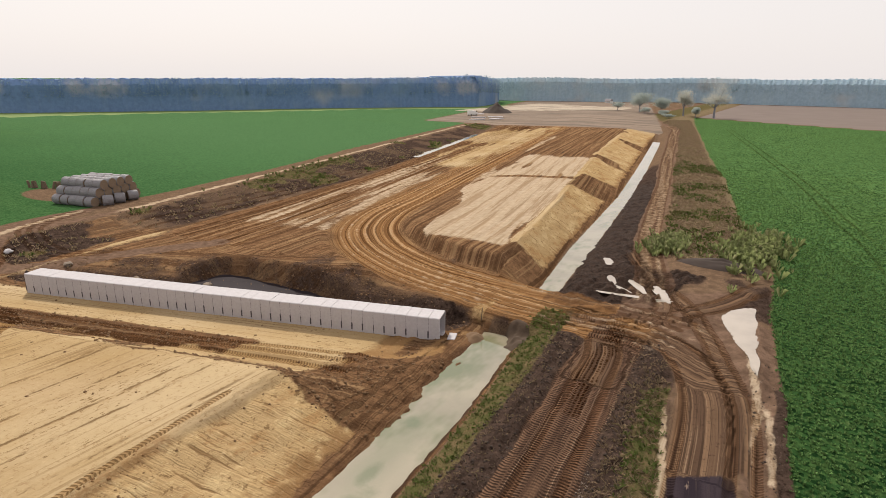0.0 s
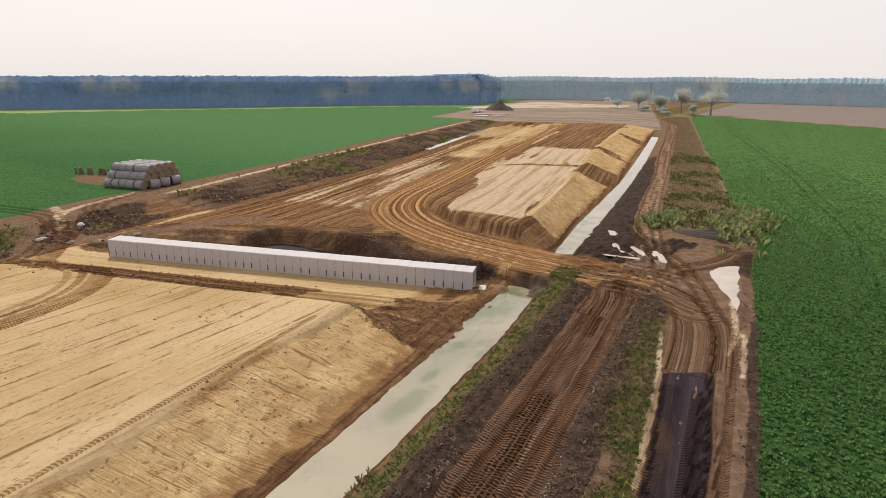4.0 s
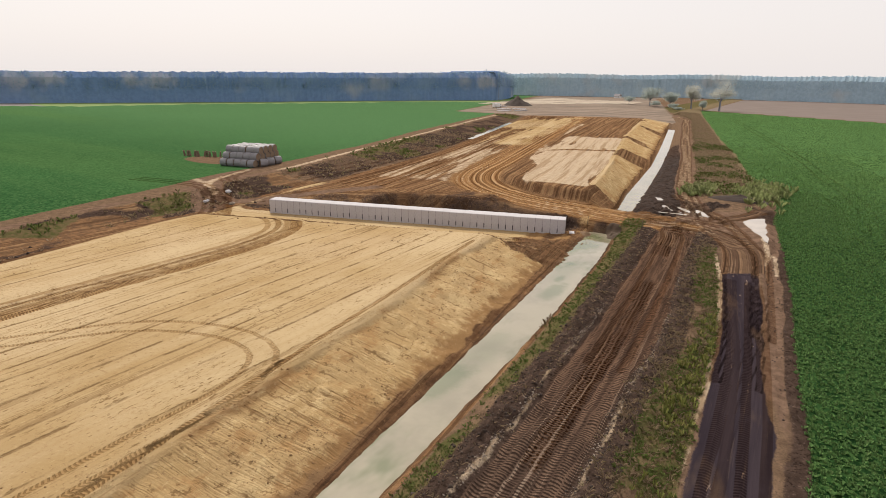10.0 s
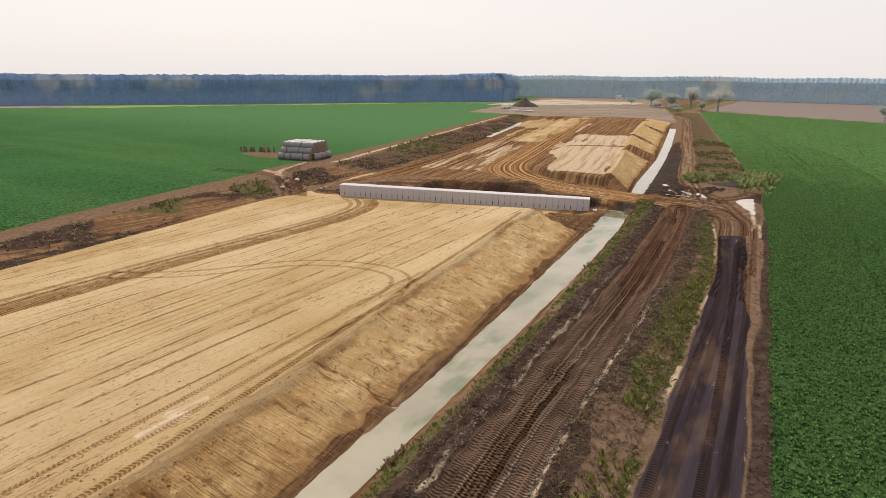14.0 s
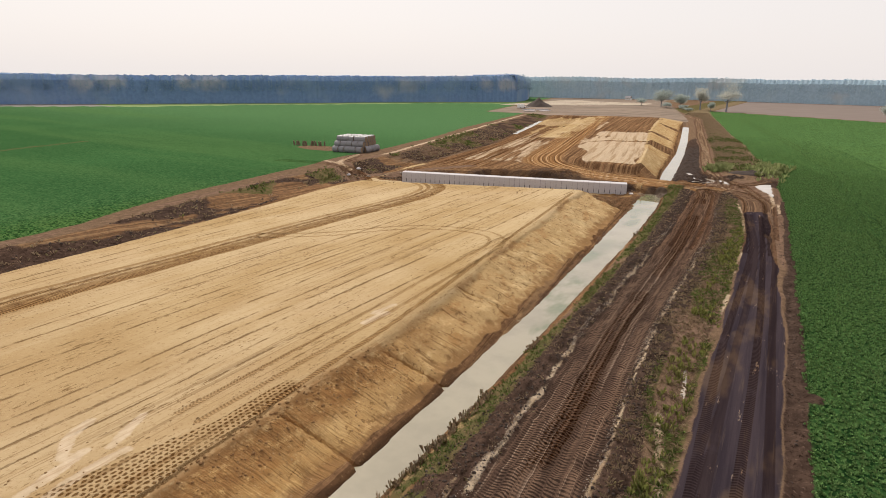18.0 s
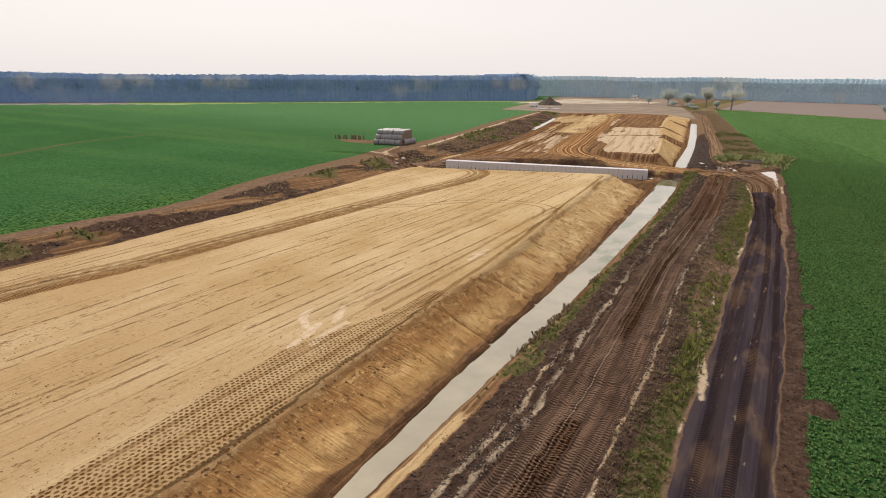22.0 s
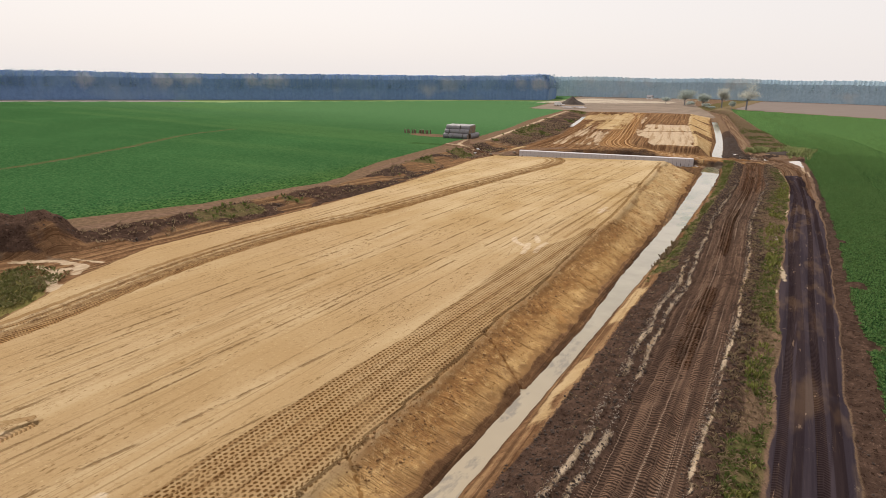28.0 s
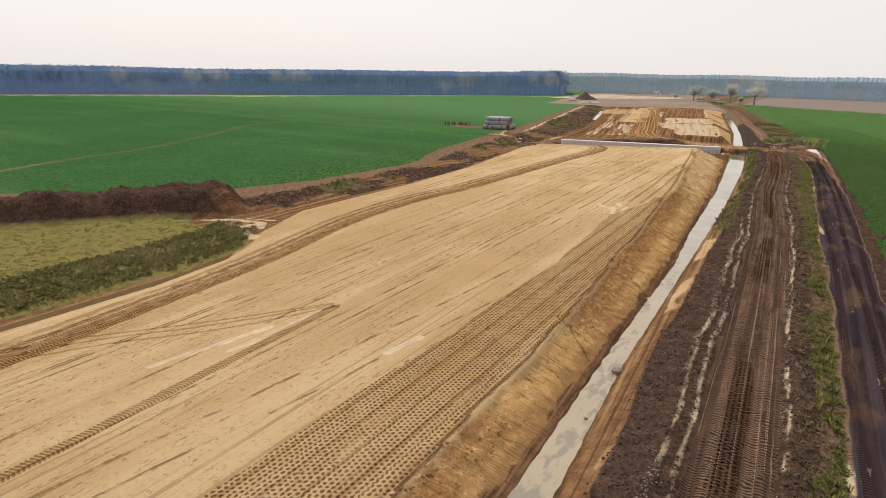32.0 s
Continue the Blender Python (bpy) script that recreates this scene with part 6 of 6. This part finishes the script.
clods("lip_clods", "brown lumps of earth along the crest of the sand slope", lip * (Y < 16), 40000, (-26, -9, -125, 16), 0.03, 0.15, LIP_CLOD, 81)
edges = [(track_w, -0.3, 0.17, -125, 12), (track_e, 0.25, 0.15, -125, 24), (track_w, -1.15, 0.25, -125, -42)]
crumb_line = 0 * X
for line, off, wide, y0, y1 in edges:
    gap = smooth(fbm(X + 7 * off, 0.5 * Y, 4.0, 3), -0.35, -0.05)
    crumb_line = np.maximum(crumb_line, np.clip(1.3 - np.abs(X + 0.7 * jig - line(YS) - off) / wide, 0, 1) * gap * ((Y > y0) & (Y < y1)))
clods("dry_crumbs", "pale dry crumbs of earth along the edges of the dirt track", crumb_line, 260000, (-13, 3, -125, 26), 0.025, 0.09, PALE_CLOD, 91)
clods("rubble", "brown lumps of earth between the culvert and the ditch", broken * (Y < 40) * (Z > LEVEL + 0.1), 4200, (-27, -16, 20, 39), 0.03, 0.17, CLAY_CLOD, 71)
clods("bank_clods", "dark lumps of soil on the west bank", mud * (X < -50) * (Y < 130), 16000, (-110, -56, -110, 130), 0.08, 0.28, MUD_CLOD, 41)

# ---------------------------------------------------------------- plants


def tufts(name, label, x, y, blades, tall, spread, width, material, seed, category="plants", droop=0.5):
    """Clumps of leaves, each a bent blade of two faces."""
    r = np.random.default_rng(seed)
    n = len(x)
    x, y = np.repeat(x, blades), np.repeat(y, blades)
    size = np.repeat(r.uniform(0.55, 1.25, n), blades)
    a = r.uniform(0, 6.283, n * blades)
    lean = r.uniform(0.25, 1.0, n * blades) * spread * size
    h = r.uniform(0.6, 1.1, n * blades) * tall * size
    w = r.uniform(0.6, 1.2, n * blades) * width * size
    d, e = np.stack([np.cos(a), np.sin(a)], -1), np.stack([-np.sin(a), np.cos(a)], -1)
    base = np.stack([x, y], -1) + d * (r.random(n * blades) * 0.3 * spread)[:, None]
    z = heights(x, y) - 0.02
    mid, tip = base + d * (lean * 0.55)[:, None], base + d * lean[:, None]

    def at(p, q, zz):
        return np.concatenate([p + e * q[:, None], zz[:, None]], -1)

    quad = np.stack([at(base, -w * 0.3, z), at(base, w * 0.3, z), at(mid, w * 0.5, z + h * 0.85), at(tip, 0 * w, z + h * (1 - droop * 0.5)), at(mid, -w * 0.5, z + h * 0.85)], 1)
    return tagged(new(name, soup(name, quad.reshape(-1, 3), 5, material)), label, category, kind="stuff")


rp = np.random.default_rng(77)
# leafy crop near the road
gx, gy = np.meshgrid(np.concatenate([np.arange(0.4, 9, 0.22), np.arange(9, 24, 0.33)]), np.concatenate([np.arange(-112, 20, 0.24), np.arange(20, 75, 0.4), np.arange(75, 150, 0.7)]))
cx, cy = (gx + rp.normal(0, 0.08, gx.shape)).ravel(), (gy + rp.normal(0, 0.09, gx.shape)).ravel()
thin = rp.random(len(cx)) > np.clip((cy - 60) / 90, 0, 0.9)
cx, cy = cx[thin], cy[thin]
edge = field_east(cy)
cx = cx + edge - 0.8
keep = at_grid(crop, cx, cy) > 0.4
tufts("crop_plants", "broad green leaves of the young crop", cx[keep], cy[keep], 5, 0.17, 0.15, 0.095, CROP, 5, "crop", 0.6)
for seed, (layer, count, area, blades, tall, spread, width, mat, label) in enumerate(
    [
        (weeds * (X > 0 - 20) * (Y < 45) * (X < track_w(YS)), 30000, (-17, -3, -125, 42), 5, 0.17, 0.22, 0.05, WEEDS, "patchy green weeds on the ditch bank"),
        (weeds * (X > track_e(YS)) * (Y < 45), 34000, (-8, 6, -125, 42), 5, 0.20, 0.24, 0.055, WEEDS, "green and brown weeds between track and road"),
        (between(0.45 * track_e(YS) + 0.55 * road_w(YS), road_w(YS) - 0.15) * IS_S * (Y < 14) * smooth(0.2 + fbm(X, Y, 5), -0.1, 0.25), 8500, (-6, 5, -125, 14), 9, 0.48, 0.2, 0.038, GRASS, "yellow-green rank grass along the gravel road"),
        (mud * (X > -17) * (Y < 42) * (1 - track_bed) * (X < road_w(YS)) * (0.25 + 0.75 * smooth(Y, -60, -20)), 16000, (-16, 4, -125, 42), 4, 0.13, 0.26, 0.025, DRY_WEEDS, "withered stalks on the dark banks"),
        (between(track_e(YS) + 0.6, road_w(YS) - 0.2) * IS_S * (Y < 36), 15000, (-8, 5, -125, 40), 6, 0.22, 0.36, 0.025, DRY_WEEDS, "brown dry grass on the bank beside the track"),
        (weeds * (Y > 58) * (X > -60) * (X < field_east(YN) - 0.6), 60000, (-56, 0, 58, 285), 5, 0.30, 0.55, 0.07, DRY_WEEDS, "tall withered brown weeds beside the field"),
        (weeds * (Y > 58) * (Y < 150) * (X > -30) * smooth(fbm(X, Y, 6), -0.1, 0.25), 9000, (-30, 0, 58, 150), 6, 0.45, 0.4, 0.07, WEEDS, "green weeds among the withered strip"),
        (wet_meadow, 30000, (-104, -49, -130, -78), 6, 0.36, 0.42, 0.05, BRUSH, "tangled meadow weeds by the narrow water"),
        (weeds * (X < -48) * (Y < -78), 9000, (-104, -49, -130, -78), 5, 0.16, 0.3, 0.05, MEADOW, "withered yellow-brown meadow grass by the narrow water"),
        (weeds * (X < -58) * (X > lip_w(np.clip(Y, -140, 320)) - 1.0) * (Y > -76) * (Y < 220), 20000, (-130, -58, -76, 220), 5, 0.55, 0.45, 0.12, WEEDS, "green tufts on the west bank"),
        (mud * (X < -60) * (berm_m < 0.3) * (Y < 130), 14000, (-104, -56, -76, 130), 4, 0.35, 0.4, 0.08, DRY_WEEDS, "dry stalks on the west bank"),
    ]
):
    wx, wy = scatter(layer, count, *area, 100 + seed)
    tufts("weeds", label, wx, wy, blades, tall, spread, width, mat, 200 + seed)
# pale tall weeds round the earth bank
n = 620
wx = np.concatenate([rp.normal(-11.8, 1.0, n // 3), rp.normal(-3.4, 1.3, n - n // 3)])
wy = np.concatenate([rp.normal(66.5, 2.0, n // 3), rp.normal(69, 4.5, n - n // 3)])
tufts("tall_weeds", "tall pale green weeds round an earth bank", wx, wy, 9, 1.0, 0.6, 0.11, REEDS, 9)
n = 500
wx = rp.uniform(-10.9, -10.2, n)
wy = rp.uniform(-48, 12, n)
wx = water_e(wy) + rp.uniform(0.0, 0.8, n)
keep = fbm(wx, wy, 6) > 0.2
tufts("reeds", "thin reeds at the ditch edge", wx[keep], wy[keep], 9, 0.5, 0.22, 0.03, DRY_WEEDS, 10)

# ---------------------------------------------------------------- trees


def cone_bm(bm, p, q, r0, r1, sides=6):
    p, q = Vector(p), Vector(q)
    rot = (q - p).to_track_quat("Z", "Y").to_matrix()
    rings = []
    for at, rad in ((p, r0), (q, r1)):
        rings.append([bm.verts.new(at + rot @ Vector((rad * math.cos(2 * math.pi * k / sides), rad * math.sin(2 * math.pi * k / sides), 0))) for k in range(sides)])
    for k in range(sides):
        j = (k + 1) % sides
        bm.faces.new((rings[0][k], rings[0][j], rings[1][j], rings[1][k]))
    bm.faces.new(rings[1])


def broadleaf(x, y, tall, wide, label, material, seed, stem=0.3, leaves=1500):
    leaves *= 3
    r = random.Random(seed)
    tree = tagged(new("tree"), label, "tree")
    tree.matrix_basis = pose(x, y, height(x, y) - 0.1)
    bm = bmesh.new()
    top = Vector((r.uniform(-0.3, 0.3), r.uniform(-0.3, 0.3), tall * 0.55))
    cone_bm(bm, (0, 0, 0), top * 0.55, tall * 0.035, tall * 0.026, 8)
    cone_bm(bm, top * 0.55, top, tall * 0.026, tall * 0.014, 8)
    ends = []
    for k in range(9):
        a = k * 2.4 + r.uniform(-0.4, 0.4)
        f = r.uniform(0.45, 1.0)
        tip = Vector((math.cos(a) * wide * 0.40 * r.uniform(0.6, 1), math.sin(a) * wide * 0.40 * r.uniform(0.6, 1), tall * r.uniform(0.5, 0.92)))
        cone_bm(bm, top * f, tip, tall * 0.012, tall * 0.004, 5)
        ends += [tip, (tip + top) / 2]
    part("trunk", bm, PINE_BARK, tree)
    nr = np.random.default_rng(seed)
    hubs = np.array([tuple(e) for e in ends] + [(0, 0, tall * 0.9)])
    pick = hubs[nr.integers(0, len(hubs), leaves)]
    pos = pick + nr.normal(0, 1, (leaves, 3)) * (wide * 0.12, wide * 0.12, tall * 0.075)
    pos[:, 2] = np.maximum(pos[:, 2], tall * stem * nr.uniform(0.8, 1.3, leaves))
    s = nr.uniform(0.14, 0.34, leaves)[:, None]
    d1, d2 = nr.normal(0, 1, (leaves, 3)), nr.normal(0, 1, (leaves, 3))
    d1 /= np.linalg.norm(d1, axis=1)[:, None]
    d2 /= np.linalg.norm(d2, axis=1)[:, None]
    quad = np.stack([pos - d1 * s, pos + d2 * s * 0.6, pos + d1 * s, pos - d2 * s * 0.6], 1)
    crown = new("crown", soup("crown", quad.reshape(-1, 3), 4, material))
    crown.parent = tree
    return tree


broadleaf(-84, 343, 10.5, 13, "rounded olive-green willow at the end of the track", HAZED_WILLOW, 1, 0.12, 2200)
broadleaf(-71, 335, 8.5, 9, "small dark green bushy tree", HAZED_WILLOW, 2, 0.05, 1500)
broadleaf(-57, 322, 12.5, 8.5, "pale yellow-green tree with a round crown", HAZED_BIRCH, 3, 0.42, 1500)
broadleaf(-49.5, 312, 5, 4, "low bare shrub at the field edge", HAZED_WILLOW, 4, 0.1, 500)
broadleaf(-42, 317, 16, 13, "sparse grey-brown pollard tree with thin crown", HAZED_BIRCH, 5, 0.45, 1300)
broadleaf(31, 280, 7, 7, "lone dark shrub in the far field", HAZED_WILLOW, 6, 0.08, 1000)
for k, (x, y, t, w) in enumerate(((-78, 330, 3.5, 6), (-66, 318, 3.0, 5), (-60, 300, 2.2, 5), (-99, 352, 5, 7))):
    broadleaf(x, y, t, w, "low bushy shrub beside the far track", HAZED_WILLOW, 20 + k, 0.02, 500)


def forest(name, label, line, rows, gap, tall, material, mass, seed, leaves=70, skirt=0.04):
    """Rows of conifers with bare stems and ragged tops, joined."""
    r = np.random.default_rng(seed)
    pts = along(line, gap)
    d = np.gradient(pts, axis=0)
    d /= np.linalg.norm(d, axis=1)[:, None]
    back = np.stack([-d[:, 1], d[:, 0]], 1)
    places = np.concatenate([pts + back * (gap * (0.95 * k + 0.15)) for k in range(rows)])
    places = places + r.normal(0, gap * 0.25, places.shape)
    n = len(places)
    grown = lambda y: np.interp(y, (-150, 60, 345, 400), (0.82, 0.92, 1.05, 0.95))
    h = tall * grown(places[:, 1]) * r.uniform(0.91, 1.0, n) * (1 + 0.03 * np.sin(places[:, 0] / 17) + 0.04 * np.sin(places[:, 1] / 41))
    wide = r.uniform(1.5, 2.6, n)
    # stems
    k = np.arange(4)
    ring = np.stack([np.cos(k * 1.5708), np.sin(k * 1.5708)], -1)
    trees, rise, n_in = places[len(pts) :], h[len(pts) :], n - len(pts)
    lo = np.concatenate([trees[:, None] + ring * 0.26, np.full((n_in, 4, 1), -0.3)], -1)
    hi = np.concatenate([trees[:, None] + ring * 0.08, (rise * 0.9)[:, None, None] * np.ones((n_in, 4, 1))], -1)
    stem = np.stack([lo, np.roll(lo, -1, 1), np.roll(hi, -1, 1), hi], 2).reshape(-1, 3)
    wood = new("trunks", soup("trunks", stem, 4, PINE_BARK))
    # needles in whorls
    f = 1 - 0.55 * r.random((n, leaves)) ** 1.3
    a = r.uniform(0, 6.283, (n, leaves))
    rad = wide[:, None] * (0.30 + 0.80 * (1 - f) ** 0.6) * np.sqrt(r.uniform(0.15, 1, (n, leaves)))
    z = h[:, None] * (skirt + (1 - skirt) * f)
    pos = np.stack([places[:, None, 0] + rad * np.cos(a), places[:, None, 1] + rad * np.sin(a), z], -1).reshape(-1, 3)
    m = len(pos)
    s = (0.24 + 0.30 * (1 - f.reshape(-1)))[:, None] * r.uniform(0.7, 1.25, (m, 1))
    out = np.stack([np.cos(a), np.sin(a), -0.25 + 0 * a], -1).reshape(-1, 3) + r.normal(0, 0.35, (m, 3))
    out /= np.linalg.norm(out, axis=1)[:, None]
    across = np.cross(out, r.normal(0, 1, (m, 3)))
    across /= np.linalg.norm(across, axis=1)[:, None] + 1e-6
    quad = np.stack([pos - out * s, pos + across * s * 0.7, pos + out * s, pos - across * s * 0.7], 1)
    # the dense body of the wood, tree by tree, just behind its first needles
    core = along(line, 1.1)
    bd = np.gradient(core, axis=0)
    bd /= np.linalg.norm(bd, axis=1)[:, None]
    bb = np.stack([-bd[:, 1], bd[:, 0]], 1)
    m1 = len(core)
    wave = np.abs((np.arange(m1) / 3.1) % 1 - 0.5)
    core = core + bb * (0.8 + 0.35 * wave + r.uniform(-0.1, 0.1, m1))[:, None]
    top = tall * grown(core[:, 1]) * (0.985 - 0.07 * wave + 0.02 * np.sin(core[:, 0] / 17) + 0.02 * np.sin(core[:, 1] / 41) + r.uniform(-0.02, 0.025, m1))
    shelf = core + bb * 2.5
    deep = core + bb * 34
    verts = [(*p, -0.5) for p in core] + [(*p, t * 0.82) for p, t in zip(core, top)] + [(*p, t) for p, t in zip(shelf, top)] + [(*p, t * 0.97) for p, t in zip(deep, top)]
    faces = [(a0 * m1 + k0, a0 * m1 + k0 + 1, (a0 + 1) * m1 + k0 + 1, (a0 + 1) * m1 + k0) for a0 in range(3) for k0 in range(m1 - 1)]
    tagged(new("undergrowth", mesh_of("undergrowth", verts, faces, mass)), "dense body of a pine wood, coloured blue for haze", "wood", kind="stuff")
    tagged(wood, "grey stems of a distant pine wood", "wood", kind="stuff")
    return tagged(new(name, soup(name, quad.reshape(-1, 3), 4, material)), label, "wood", kind="stuff")


forest("forest", "dense pine wood along the far side of the field, haze painted in blue", WEST_EDGE, 4, 3.4, 17.6, HAZED_PINE, HAZED_PINE_MASS, 31, 110)
forest("forest", "edge of the haze-painted pine wood turning away beside the site", [(-188, 346), (-196, 380), (-215, 430)], 4, 3.4, 18.6, HAZED_PINE, HAZED_PINE_MASS, 32, 110)
forest("forest", "distant pine wood behind the building site, paled by painted haze", [(-260, 452), (-200, 470), (-130, 498), (-60, 516), (40, 508), (140, 470), (260, 410), (420, 300)], 4, 3.8, 20.5, FAR_HAZED_PINE, FAR_HAZED_MASS, 33, 90)
# ---------------------------------------------------------------- far site: a van, stored slabs, a house


def van(x, y, turn):
    ob = tagged(new("van"), "white site van parked beside the soil heap", "van")
    ob.matrix_basis = pose(x, y, height(x, y), 0, 0, turn)
    paint = plain("white_paint", (0.75, 0.74, 0.72), 0.35, 3, 0.06, 0.0)
    dark = plain("dark_rubber", (0.03, 0.03, 0.03), 0.7)
    part("body", box_bm(-2.6, 1.4, -1.0, 1.0, 0.45, 2.4, 0.12), paint, ob)
    part("cab", box_bm(1.35, 2.7, -0.98, 0.98, 0.45, 1.75, 0.25), paint, ob)
    part("windscreen", box_bm(1.5, 2.2, -0.86, 0.86, 1.5, 2.1, 0.15), dark, ob, "dark glass")
    for wx in (-1.7, 1.7):
        for wy in (-0.95, 0.95):
            bm = bmesh.new()
            bmesh.ops.create_cone(bm, cap_ends=True, segments=14, radius1=0.38, radius2=0.38, depth=0.26, matrix=pose(wx, wy, 0.38, 90, 0, 0))
            part("wheel", bm, dark, ob)


van(-146, 262, 70)
slab_mesh = bpy.data.meshes.new("concrete_slab")
bm = box_bm(-3.5, 3.5, -1.2, 1.2, 0, 0.35, 0.03)
bm.to_mesh(slab_mesh)
bm.free()
slab_mesh.materials.append(CONCRETE)
for x, y, t in ((-136, 250, 20), (-129, 236, 60), (-131, 258, 35), (-124, 245, 70), (-150, 274, 10)):
    ob = tagged(new("concrete_slab", slab_mesh), "pale concrete slab lying on the far site", "slab", "slabs on the far site")
    ob.matrix_basis = pose(x, y, height(x, y) + 0.02, 0, 0, t)

ob = tagged(new("concrete_slab"), "pale concrete slab lying at the mouth of the culvert", "slab")
ob.matrix_basis = pose(-20.95, 35.1, height(-20.95, 35.1) - 0.03, 0, 0, turn + 4)
part("slab_body", box_bm(-0.3, 0.3, -0.6, 0.6, 0.0, 0.12, 0.02), CONCRETE, ob)


def house(x, y, turn):
    ob = tagged(new("house"), "small white house with grey roof before the far wood", "house")
    ob.matrix_basis = pose(x, y, height(x, y), 0, 0, turn)
    wall = plain("white_plaster", (0.72, 0.70, 0.67), 0.9, 2, 0.08)
    tile = plain("grey_roof", (0.22, 0.21, 0.22), 0.8, 2)
    part("wall", box_bm(-4, 4, -3, 3, 0, 3.4, 0.02), wall, ob)
    bm = bmesh.new()
    lo = [bm.verts.new(p) for p in ((-4.4, -3.5, 3.3), (4.4, -3.5, 3.3), (4.4, 3.5, 3.3), (-4.4, 3.5, 3.3))]
    hi = [bm.verts.new(p) for p in ((-4.4, 0, 6.2), (4.4, 0, 6.2))]
    for f in ((lo[0], lo[1], hi[1], hi[0]), (lo[2], lo[3], hi[0], hi[1]), (lo[1], lo[2], hi[1]), (lo[3], lo[0], hi[0]), (lo[3], lo[2], lo[1], lo[0])):
        bm.faces.new(f)
    part("roof", bm, tile, ob)
    for wx in (-2.2, 0.4, 2.4):
        part("window", box_bm(wx - 0.5, wx + 0.5, -3.02, -2.9, 1.2, 2.5), plain("dark_pane", (0.04, 0.045, 0.05), 0.2), ob)
    return ob


h = house(-139, 468, -12)
h.scale = (0.6, 0.6, 0.55)
